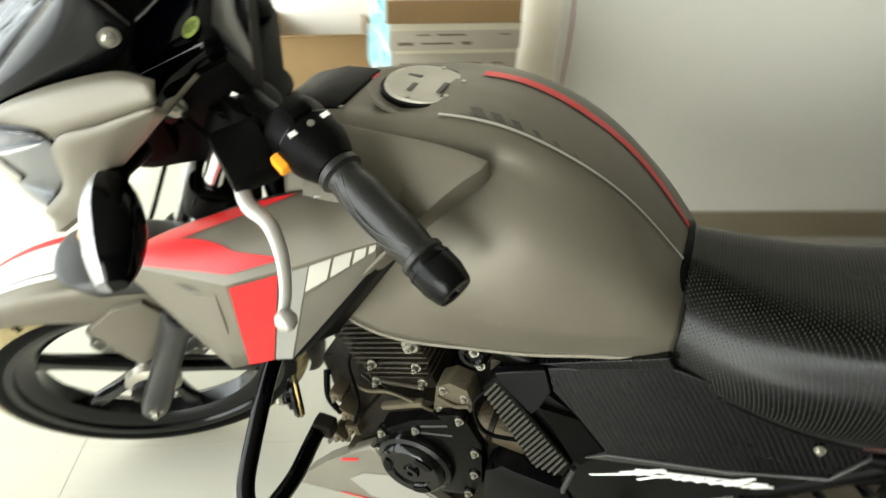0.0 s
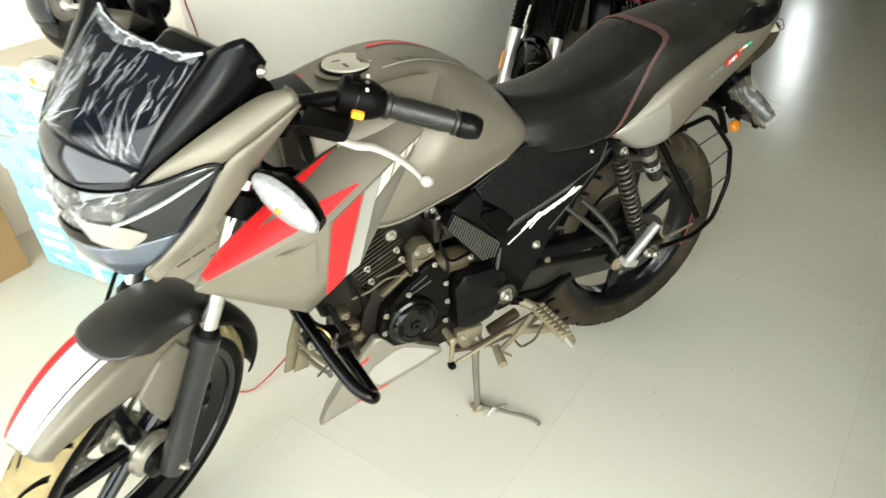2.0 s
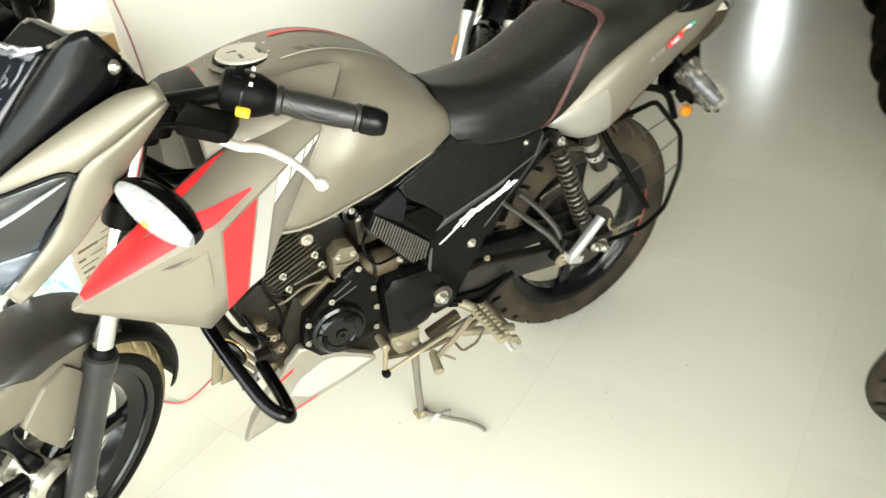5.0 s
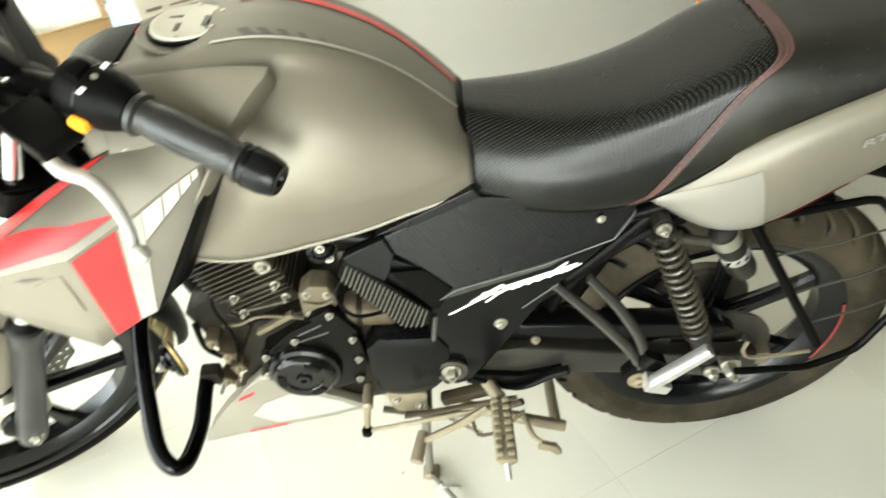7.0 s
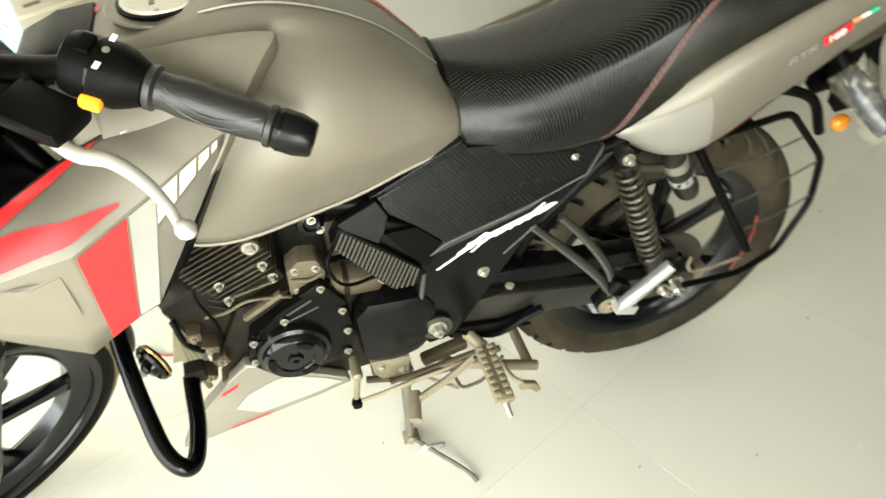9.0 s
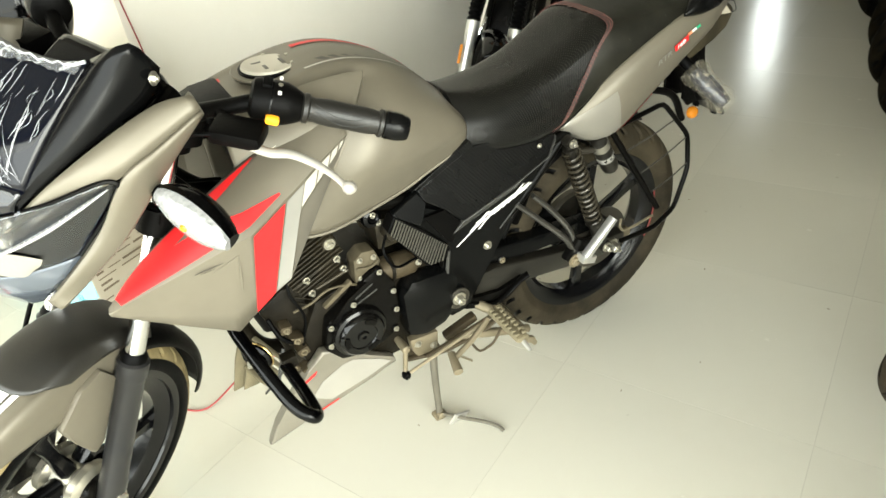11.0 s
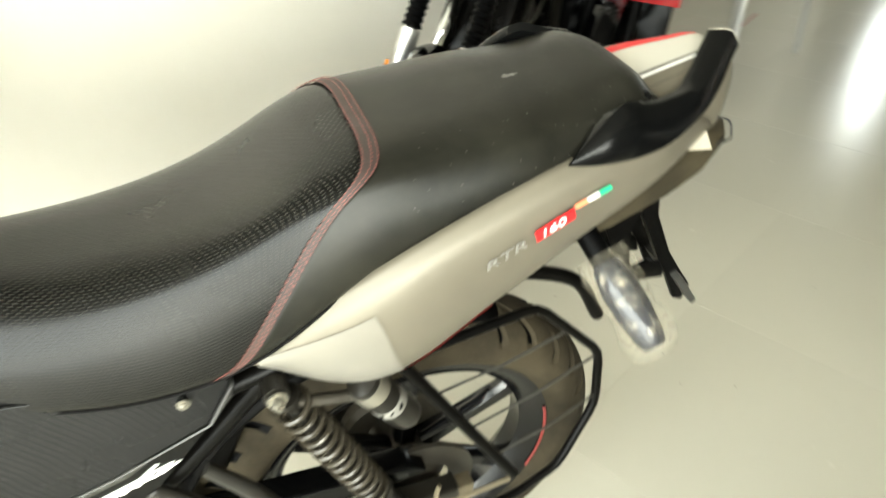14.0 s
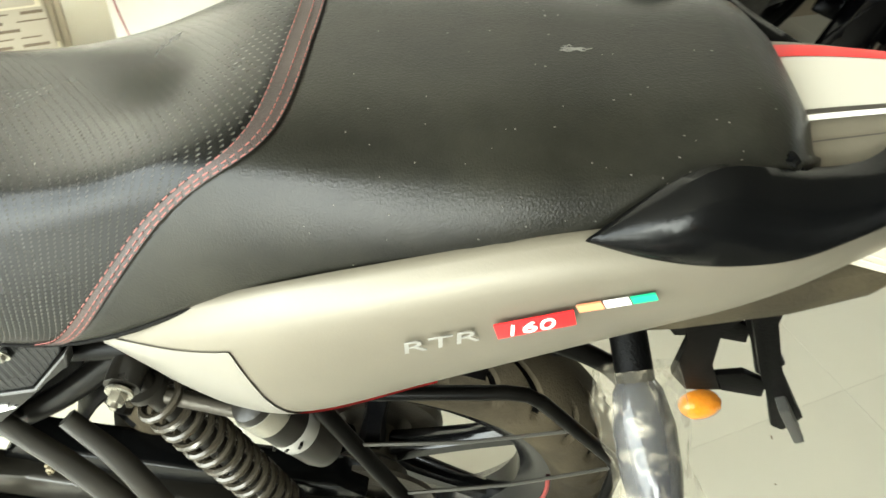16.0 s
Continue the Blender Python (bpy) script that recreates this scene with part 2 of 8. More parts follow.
BROWN = material("brown_dirt_steel", (0.030, 0.022, 0.012), 0.5, 0.3, 0.6, 30, 0.5, 300, dust=0.20, dust_colour=(0.22, 0.17, 0.10), spec=0.3)
PALEDUST = material("pale_caked_dust", (0.125, 0.105, 0.065), 0.8, 0, 0.4, 25, 0.5, 260, dust=0.45, dust_colour=(0.22, 0.19, 0.12), dust_scale=16, spec=0.2)
SLAT = material("olive_grey_vent_rib", (0.035, 0.034, 0.028), 0.45, 0, 0.2, 20, dust=0.05, spec=0.2)
CREAM = material("cream_decal", (0.43, 0.41, 0.35), 0.4, 0, 0.05, 9, dust=0.1)
BOLT = material("zinc_bolt", (0.42, 0.40, 0.34), 0.34, 0.9, 0.15, 60)
SPRING = material("grimy_coil_steel", (0.020, 0.017, 0.012), 0.2, 0.3, 0.4, 30, dust=0.10, dust_colour=(0.3, 0.25, 0.17), spec=0.55)
FRAME = material("black_frame_paint", (0.0009, 0.0009, 0.0009), 0.3, 0, 0.3, 12, dust=0.006, spec=0.07)
ORANGE = material("orange_plastic", (0.9, 0.33, 0.02), 0.35, 0, 0.08, 20)
AMBER = material("amber_lens", (0.60, 0.20, 0.012), 0.15, 0, 0.15, 60, 0.5, 300, coat=0.3)
FROST = material("frosted_indicator_lens", (0.27, 0.27, 0.27), 0.12, 0.3, 0.5, 150, 1.0, 130, coat=0.3)
SCREEN = material("smoked_screen", (0.0014, 0.002, 0.0048), 0.06, 0, 0.3, 8, coat=0.0, rough_vary=0.03, spec=0.3)
VISOR = material("dark_glossy_visor", (0.0012, 0.0018, 0.0045), 0.03, 0, 0.2, 8, rough_vary=0.01, spec=0.6)
LAMPGLASS = glass("headlamp_glass", (0.24, 0.28, 0.38), 0.02, 1.7)
SMOKE = material("smoked_lamp_chin", (0.075, 0.088, 0.108), 0.2, 0.2, 0.3, 10, coat=0.3, rough_vary=0.05)
EYELID = material("pale_lamp_strip", (0.25, 0.235, 0.20), 0.25, 0.1, 0.1, 20, 0.2, 200)
PANGREY = material("dusty_pale_grey_pan", (0.135, 0.125, 0.10), 0.36, 0.15, 0.12, 9, 0.08, 400, dust=0.15)
OFFWHITE = material("grubby_off_white_decal", (0.22, 0.21, 0.185), 0.4, 0, 0.1, 12, dust=0.12)
RIMRED = material("dull_red_tape", (0.20, 0.012, 0.014), 0.45, 0, 0.1, 30, dust=0.08)
REFLECT = material("lamp_reflector", (0.85, 0.85, 0.86), 0.12, 1.0, 0.05, 30)
FILM = material("crumpled_clear_film", (0.42, 0.43, 0.45), 0.2, 0, 0.1, 30, 0.5, 120)
WRAP = material("protective_plastic_wrap", (0.50, 0.45, 0.34), 0.3, 0, 0.15, 60, 0.6, 140, spec=0.35)


def crinkled(m, low, high, scale):
    """Clear film: nearly invisible where it lies flat, milky along its creases."""
    n, l = m.node_tree.nodes, m.node_tree.links
    co, noise, ramp = n.new("ShaderNodeTexCoord"), n.new("ShaderNodeTexNoise"), n.new("ShaderNodeMapRange")
    noise.inputs["Scale"].default_value, noise.inputs["Detail"].default_value, noise.inputs["Distortion"].default_value = scale, 4.0, 1.5
    ramp.inputs["From Min"].default_value, ramp.inputs["From Max"].default_value = 0.52, 0.72
    ramp.inputs["To Min"].default_value, ramp.inputs["To Max"].default_value = low, high
    l.new(co.outputs["Object"], noise.inputs["Vector"])
    l.new(noise.outputs["Fac"], ramp.inputs["Value"])
    l.new(ramp.outputs["Result"], n["Principled BSDF"].inputs["Alpha"])


crinkled(WRAP, 0.07, 0.45, 48.0)
crinkled(CLEARFILM, 0.06, 0.55, 38.0)
crinkled(MILKFILM, 0.12, 0.65, 60.0)
SMOKEBLUE = material("blue_black_gloss_plastic", (0.009, 0.012, 0.021), 0.12, 0, 0.2, 10, spec=0.45)
CANISTER = material("dusty_canister", (0.0045, 0.0042, 0.0036), 0.3, 0.1, 0.3, 14, dust=0.03, spec=0.3)
UNDERDUST = material("dusty_black_underside", (0.012, 0.010, 0.0065), 0.6, 0, 0.3, 10, 0.3, 300, dust=0.22, dust_colour=(0.26, 0.21, 0.12), dust_scale=9, spec=0.15)
HUBDARK = material("grimy_hub_alloy", (0.03, 0.027, 0.022), 0.4, 0.5, 0.4, 24, 0.3, 300, dust=0.12, dust_colour=(0.3, 0.25, 0.17))
LABELWHITE = material("white_label", (0.75, 0.73, 0.68), 0.55, 0, 0.05, 20)
GREENDECAL = material("green_decal", (0.02, 0.42, 0.2), 0.4, 0, 0.05, 20)
ORANGEDECAL = material("orange_decal", (0.75, 0.25, 0.12), 0.4, 0, 0.05, 20)
LIMELABEL = material("green_round_sticker", (0.33, 0.42, 0.1), 0.5, 0, 0.15, 60)
REDPLASTIC = material("red_plastic", (0.75, 0.02, 0.03), 0.3, 0, 0.06, 20)
MOPEDRED = material("red_body_paint", (0.26, 0.008, 0.010), 0.25, 0, 0.08, 8, coat=0.4)
WHITEPLASTIC = material("white_paint", (0.76, 0.76, 0.75), 0.25, 0, 0.04, 8, coat=0.4)
CARD = material("brown_cardboard", (0.27, 0.165, 0.07), 0.85, 0, 0.15, 10, 0.3, 260)
CARDPALE = material("pale_cardboard", (0.45, 0.40, 0.31), 0.8, 0, 0.1, 8, 0.3, 260)
BLUEPRINT = material("pale_blue_printed_carton", (0.26, 0.52, 0.60), 0.6, 0, 0.35, 5, 0.2, 200)
TEAL = material("teal_print", (0.012, 0.22, 0.27), 0.6, 0, 0.15, 40)
BROWNPRINT = material("brown_print", (0.16, 0.12, 0.08), 0.75, 0, 0.15, 40)
TAPE = material("clear_packing_tape", (0.72, 0.66, 0.5), 0.2, 0, 0.1, 20, coat=0.3)
WIRERED = material("red_cable", (0.30, 0.03, 0.03), 0.5, 0, 0.1, 30)
WIREBLACK = material("black_cable", (0.015, 0.015, 0.015), 0.5, 0, 0.1, 30)
WALL = material("cream_wall_paint", (0.83, 0.795, 0.71), 0.7, 0, 0.035, 1.6, 0.25, 120, dust=0.05)
# The ceiling is never seen; its dark colour keeps reflections and bounce low.
CEILING = material("unseen_dark_ceiling", (0.20, 0.19, 0.165), 0.8, 0, 0.08, 2, 0.2, 120)
SKIRT = material("brown_skirting_tile", (0.25, 0.205, 0.14), 0.35, 0, 0.15, 6, 0.1, 200)
TABLESTEEL = material("grey_steel_leg", (0.5, 0.5, 0.48), 0.4, 0.5, 0.1, 20)


def tile_material():
    """Polished vitrified floor tile with faint clouds, scuffs and dust."""
    m = material("polished_floor_tile", (0.55, 0.53, 0.45), 0.19, 0, 0.05, 1.6, 0.03, 90, dust=0.12, dust_colour=(0.40, 0.36, 0.27), rough_vary=0.03, dust_scale=3.5)
    n, l = m.node_tree.nodes, m.node_tree.links
    b = n["Principled BSDF"]
    b.inputs["Coat Weight"].default_value = 0.0
    info = n.new("ShaderNodeObjectInfo")
    old = b.inputs["Base Color"].links[0].from_socket
    hsv = n.new("ShaderNodeHueSaturation")
    mr = n.new("ShaderNodeMapRange")
    mr.inputs["To Min"].default_value, mr.inputs["To Max"].default_value = 0.975, 1.025
    l.new(info.outputs["Random"], mr.inputs["Value"])
    l.new(mr.outputs["Result"], hsv.inputs["Value"])
    l.new(old, hsv.inputs["Color"])
    l.new(hsv.outputs["Color"], b.inputs["Base Color"])
    return m


TILE = tile_material()
# For walls out of view: coloured dark so that less light bounces back.
DIMWALL = material("unseen_dark_wall", (0.085, 0.08, 0.07), 0.85, 0, 0.15, 1.5, 0.3, 120)
GROUT = material("floor_grout", (0.40, 0.375, 0.31), 0.6, 0, 0.08, 20, 0.2, 200)

# ---- modelling kit ----
def spline(points, n):
    """Points evenly along a smooth curve through the given ones."""
    p = np.array([tuple(q) for q in points], float)
    k = len(p)
    if k == 2:
        return [p[0] + (p[1] - p[0]) * i / (n - 1) for i in range(n)]
    ext = np.vstack([2 * p[0] - p[1], p, 2 * p[-1] - p[-2]])
    out = []
    for i in range(n):
        s = i / (n - 1) * (k - 1)
        j = min(int(s), k - 2)
        t = s - j
        a, b, c, d = ext[j], ext[j + 1], ext[j + 2], ext[j + 3]
        out.append(0.5 * (2 * b + (c - a) * t + (2 * a - 5 * b + 4 * c - d) * t * t + (3 * b - 3 * c + d - a) * t ** 3))
    return out


def at_spline(points, s):
    """The point at 0..1 along a smooth curve."""
    p = points if isinstance(points, np.ndarray) else np.array([tuple(q) for q in points], float)
    k = len(p)
    s = min(max(s, 0.0), 1.0) * (k - 1)
    j = min(int(s), k - 2)
    t = s - j
    a = p[j - 1] if j > 0 else 2 * p[0] - p[1]
    d = p[j + 2] if j + 2 < k else 2 * p[-1] - p[-2]
    b, c = p[j], p[j + 1]
    return 0.5 * (2 * b + (c - a) * t + (2 * a - 5 * b + 4 * c - d) * t * t + (3 * b - 3 * c + d - a) * t ** 3)


def skin(bm, rings, closed=True, caps=True):
    """Faces between rings of points."""
    rows = [[bm.verts.new(Vector(tuple(p))) for p in ring] for ring in rings]
    m = len(rows[0])
    for a, b in zip(rows, rows[1:]):
        for i in range(m if closed else m - 1):
            j = (i + 1) % m
            bm.faces.new((a[i], a[j], b[j], b[i]))
    if caps and closed:
        bm.faces.new(rows[0][::-1])
        bm.faces.new(rows[-1])
    return bm


def tube(bm, points, r, n=10, steps=0, flat=1.0, caps=True):
    """A round or flattened bar along points; r is one radius or one for each end point."""
    pts = [Vector(tuple(p)) for p in (spline(points, steps) if steps else points)]
    k = len(pts)
    rs = [r] * k if not isinstance(r, (list, tuple)) else [float(np.interp(i / (k - 1), np.linspace(0, 1, len(r)), r)) for i in range(k)]
    rings, up = [], None
    for i, p in enumerate(pts):
        t = (pts[min(i + 1, k - 1)] - pts[max(i - 1, 0)]).normalized()
        if up is None:
            up = t.orthogonal().normalized()
            if abs(t.z) < 0.9:
                up = (Vector((0, 0, 1)) - t * t.z).normalized()
        else:
            up = (up - t * up.dot(t)).normalized()
        side = t.cross(up)
        rings.append([p + (up * math.cos(a) * flat + side * math.sin(a)) * rs[i] for a in (2 * math.pi * j / n for j in range(n))])
    return skin(bm, rings, True, caps)


def basis(axis):
    z = Vector(axis).normalized()
    x = z.orthogonal().normalized()
    if abs(z.y) > 0.9:
        x = Vector((1, 0, 0))
        x = (x - z * x.dot(z)).normalized()
    return x, z.cross(x), z


def lathe(bm, profile, origin, axis, n=28, caps=True):
    """A turned shape: profile of (radius, height along the axis)."""
    x, y, z = basis(axis)
    o = Vector(origin)
    rings = [[o + z * h + (x * math.cos(a) + y * math.sin(a)) * max(r, 1e-4) for a in (2 * math.pi * j / n for j in range(n))] for r, h in profile]
    return skin(bm, rings, True, caps)


def slab(bm, poly, y0, y1, bevel=0.0):
    """A plate: outline of (x, z) between two planes across the motorcycle."""
    a = [bm.verts.new((x, y0, z)) for x, z in poly]
    b = [bm.verts.new((x, y1, z)) for x, z in poly]
    fs = [bm.faces.new(a), bm.faces.new(b[::-1])]
    for i in range(len(a)):
        j = (i + 1) % len(a)
        fs.append(bm.faces.new((a[j], a[i], b[i], b[j])))
    if bevel:
        es = {e for f in fs for e in f.edges}
        bmesh.ops.bevel(bm, geom=list(es), offset=bevel, segments=2, profile=0.6, affect="EDGES")
    return bm


def block(bm, centre, size, turn=None, bevel=0.0, segments=2):
    """A box with rounded edges."""
    made = bmesh.ops.create_cube(bm, size=1.0)["verts"]
    m = Matrix.Translation(centre) @ (turn.to_4x4() if turn else Matrix.Identity(4)) @ Matrix.Diagonal((*size, 1))
    bmesh.ops.transform(bm, matrix=m, verts=made)
    if bevel:
        es = {e for v in made for e in v.link_edges}
        bmesh.ops.bevel(bm, geom=list(es), offset=bevel, segments=segments, profile=0.6, affect="EDGES")
    return bm


def bent(points, r=0.018):
    """The corners of a bent tube: each inner one becomes a short arc."""
    pts = [Vector(tuple(p)) for p in points]
    out = [pts[0]]
    for a, b, c in zip(pts, pts[1:], pts[2:]):
        p, q = b + (a - b).normalized() * min(r, (a - b).length * 0.45), b + (c - b).normalized() * min(r, (c - b).length * 0.45)
        out += [p, p.lerp(b, 0.5).lerp(b.lerp(q, 0.5), 0.5), q]
    return out + [pts[-1]]


def plate(bm, corners, deep=0.02):
    """A faceted plate: corners (x, y, z) on its face and the same set back across the motorcycle."""
    a = [bm.verts.new(p) for p in corners]
    b = [bm.verts.new((x, y + deep, z)) for x, y, z in corners]
    bm.faces.new(a)
    bm.faces.new(b[::-1])
    for i in range(len(a)):
        j = (i + 1) % len(a)
        bm.faces.new((a[j], a[i], b[i], b[j]))
    return bm


def bolt(bm, centre, axis=(0, -1, 0), r=0.007, h=0.006):
    """A hexagon head with a washer and a stub."""
    lathe(bm, [(r * 1.5, 0), (r * 1.5, h * 0.25), (r * 1.05, h * 0.25)], centre, axis, 16)
    lathe(bm, [(r, h * 0.2), (r, h), (r * 0.8, h * 1.2), (r * 0.4, h * 1.2), (r * 0.4, h * 1.6)], centre, axis, 6)
    return bm


def patch(bm, func, u0, u1, v0, v1, nu, nv, lift=0.0, uv=0.0):
    """A piece of a surface func(u, v), lifted off along its normal; uv: metres for each unit of the map."""
    e = 1e-3
    rows = []
    for i in range(nu + 1):
        row = []
        for j in range(nv + 1):
            u, v = u0 + (u1 - u0) * i / nu, v0 + (v1 - v0) * j / nv
            p = Vector(tuple(func(u, v)))
            if lift:
                du = Vector(tuple(func(min(u + e, 1), v))) - Vector(tuple(func(max(u - e, 0), v)))
                dv = Vector(tuple(func(u, v + e))) - Vector(tuple(func(u, v - e)))
                nn = du.cross(dv)
                if nn.length > 1e-12:
                    p = p + nn.normalized() * lift
            row.append(bm.verts.new(p))
        rows.append(row)
    faces = []
    for a, b in zip(rows, rows[1:]):
        for j in range(nv):
            faces.append(bm.faces.new((a[j], b[j], b[j + 1], a[j + 1])))
    if uv:
        layer = bm.loops.layers.uv.verify()
        su, sv = np.zeros(nu + 1), np.zeros(nv + 1)
        mid = nv // 2
        for i in range(nu):
            su[i + 1] = su[i] + (rows[i + 1][mid].co - rows[i][mid].co).length
        for j in range(nv):
            sv[j + 1] = sv[j] + (rows[nu // 2][j + 1].co - rows[nu // 2][j].co).length
        index = {rows[i][j]: (su[i], sv[j]) for i in range(nu + 1) for j in range(nv + 1)}
        for f in faces:
            for loop in f.loops:
                loop[layer].uv = index[loop.vert]
    return bm


def flipped(bm):
    """The shape on the other side instead."""
    for v in bm.verts:
        v.co.y = -v.co.y
    bmesh.ops.reverse_faces(bm, faces=bm.faces[:])
    return bm


def part(name, bm, mat, parent, label="", shell=0.0, turn=None, sharp=38.0, bevel=0.0, recalc=True):
    """Links a bmesh as one mesh object under a thing or part."""
    if turn is not None:
        bmesh.ops.transform(bm, matrix=turn, verts=bm.verts[:])
    if recalc:
        bmesh.ops.recalc_face_normals(bm, faces=bm.faces[:])
    bm.normal_update()
    limit = radians(sharp)
    for e in bm.edges:
        e.smooth = not (len(e.link_faces) == 2 and e.calc_face_angle(0.0) > limit)
    for f in bm.faces:
        f.smooth = True
    me = bpy.data.meshes.new(name)
    bm.to_mesh(me)
    bm.free()
    me.materials.append(mat)
    ob = new(name, me)
    ob.parent = parent
    if shell:
        mod = ob.modifiers.new("thickness", "SOLIDIFY")
        mod.thickness, mod.offset = shell, -1.0
    if bevel:
        mod = ob.modifiers.new("rounding", "BEVEL")
        mod.width, mod.segments, mod.limit_method, mod.angle_limit = bevel, 2, "ANGLE", radians(40)
    if label:
        ob["label"] = label
    return ob


def B():
    return bmesh.new()


def thing(name, label, category, matrix=None, group="", kind=""):
    ob = new(name)
    ob.empty_display_size = 0.1
    if matrix is not None:
        ob.matrix_world = matrix
    return tagged(ob, label, category, group, kind)


def lettering(text, size, depth, mat, name, parent, matrix, shear=0.0, label=""):
    """Letters as a thin mesh, in the plane of the matrix."""
    c = bpy.data.curves.new(name, "FONT")
    c.body, c.size, c.extrude, c.align_x, c.shear = text, size, depth, "LEFT", shear
    tmp = bpy.data.objects.new(name, c)
    me = bpy.data.meshes.new_from_object(tmp)
    bpy.data.objects.remove(tmp)
    me.transform(matrix)
    me.materials.clear()
    me.materials.append(mat)
    ob = new(name, me)
    ob.parent = parent
    if label:
        ob["label"] = label
    return ob

# ---- the shop ----
RU = Matrix.Rotation(ROOM, 4, "Z")
U0, U1, V0, V1, TOP = -3.1, 7.5, -4.5, 1.115, 3.05


def wall(name, pieces, mat=WALL, label="cream painted wall"):
    """A wall from boxes (u0, u1, v0, v1, z0, z1) that butt end to end."""
    bm = B()
    for u0, u1, v0, v1, z0, z1 in pieces:
        block(bm, ((u0 + u1) / 2, (v0 + v1) / 2, (z0 + z1) / 2), (u1 - u0, v1 - v0, z1 - z0))
    ob = part(name, bm, mat, None, recalc=True)
    ob.matrix_world = RU
    return tagged(ob, label, "wall", kind="structure")


STEP = 0.33
wall("wall_long", [(STEP, U1, V1, V1 + 0.15, 0, TOP)], label="cream painted wall, smooth, softly shaded")
wall("wall_return", [(STEP, STEP + 0.15, V1 + 0.15, V1 + 0.95, 0, TOP)])
wall("wall_alcove", [(U0, STEP, V1 + 0.95, V1 + 1.10, 0, TOP)])
wall("wall_far", [(U1, U1 + 0.15, V0, 0.38, 0, TOP), (U1, U1 + 0.15, 0.66, V1 + 0.15, 0, TOP), (U1, U1 + 0.15, 0.38, 0.66, 1.80, TOP), (U1, U1 + 0.15, 0.38, 0.66, 0, 0.78)], DIMWALL, "unseen end wall, dark to cut bounced light, with a narrow window opening")
wall("wall_opposite", [(U0, -3.05, V0 - 0.15, V0, 0, TOP), (-0.70, U1, V0 - 0.15, V0, 0, TOP), (-3.05, -0.70, V0 - 0.15, V0, 2.5, TOP)], DIMWALL, "unseen wall, dark to cut bounced light, with an open shutter")
wall("wall_street", [(U0 - 0.15, U0, V0, -4.15, 0, TOP), (U0 - 0.15, U0, 1.75, V1 + 1.10, 0, TOP), (U0 - 0.15, U0, -4.15, 1.75, 2.82, TOP)])
bm = block(B(), ((U0 + U1) / 2, (V0 + V1 + 0.9) / 2, TOP + 0.06), (U1 - U0 + 0.3, V1 - V0 + 1.4, 0.12))
c = part("ceiling", bm, CEILING, None)
c.matrix_world = RU
tagged(c, "plain ceiling out of view, dark so that it returns little light", "ceiling", kind="structure")
bm = block(B(), ((STEP + U1) / 2, V1 - 0.007, 0.05), (U1 - STEP, 0.014, 0.10), None, 0.003, 1)
sk = part("baseboard", bm, SKIRT, None)
sk.matrix_world = RU
tagged(sk, "brown tiled skirting along the wall", "baseboard", kind="structure")

# floor bed; the tiles are laid on it at the end
bm = block(B(), ((U0 + U1) / 2, (V0 + V1 + 0.9) / 2, -0.0506), (U1 - U0 + 0.3, V1 - V0 + 1.4, 0.10))
floor = part("floor", bm, GROUT, None)
floor.matrix_world = RU
tagged(floor, "polished beige floor tiles with thin joints, a little dusty", "floor", kind="structure")
# ground outside the openings
bm = block(B(), (0, 0, -0.13), (120, 120, 0.02))
g = part("ground", bm, material("pale_concrete_yard", (0.42, 0.40, 0.36), 0.85, 0, 0.15, 0.8, 0.3, 40), None)
tagged(g, "pale concrete yard outside the shop", "ground", kind="structure")

# ---- the motorcycle ----
# Its own axes: x to the rear, y to its right, z up; the rear axle at x 0.65, the front one at x -0.65.
STEER_AXIS = Vector((math.sin(radians(26)), 0, math.cos(radians(26))))
STEER_FOOT = Vector((-0.74, 0, 0))
STEER = Matrix.Translation(STEER_FOOT) @ Matrix.Rotation(radians(36.5), 4, STEER_AXIS) @ Matrix.Translation(-STEER_FOOT)
LEAN = 5.5

bike = thing("motorcycle", "dusty bronze-grey motorcycle with red decals, leaning on its side stand", "motorcycle", pose(0, 0, 0, LEAN, 0, 0))


def smooth_through(xs, ys):
    """A natural cubic curve y(x)."""
    x, y = np.array(xs, float), np.array(ys, float)
    n = len(x)
    h = np.diff(x)
    a = np.eye(n)
    r = np.zeros(n)
    for i in range(1, n - 1):
        a[i, i - 1:i + 2] = h[i - 1], 2 * (h[i - 1] + h[i]), h[i]
        r[i] = 6 * ((y[i + 1] - y[i]) / h[i] - (y[i] - y[i - 1]) / h[i - 1])
    m = np.linalg.solve(a, r)

    def value(q):
        q = min(max(q, x[0]), x[-1])
        i = min(max(int(np.searchsorted(x, q)) - 1, 0), n - 2)
        t, s = q - x[i], x[i + 1] - q
        return (m[i] * s ** 3 + m[i + 1] * t ** 3) / (6 * h[i]) + (y[i] / h[i] - m[i] * h[i] / 6) * s + (y[i + 1] / h[i] - m[i + 1] * h[i] / 6) * t

    return value


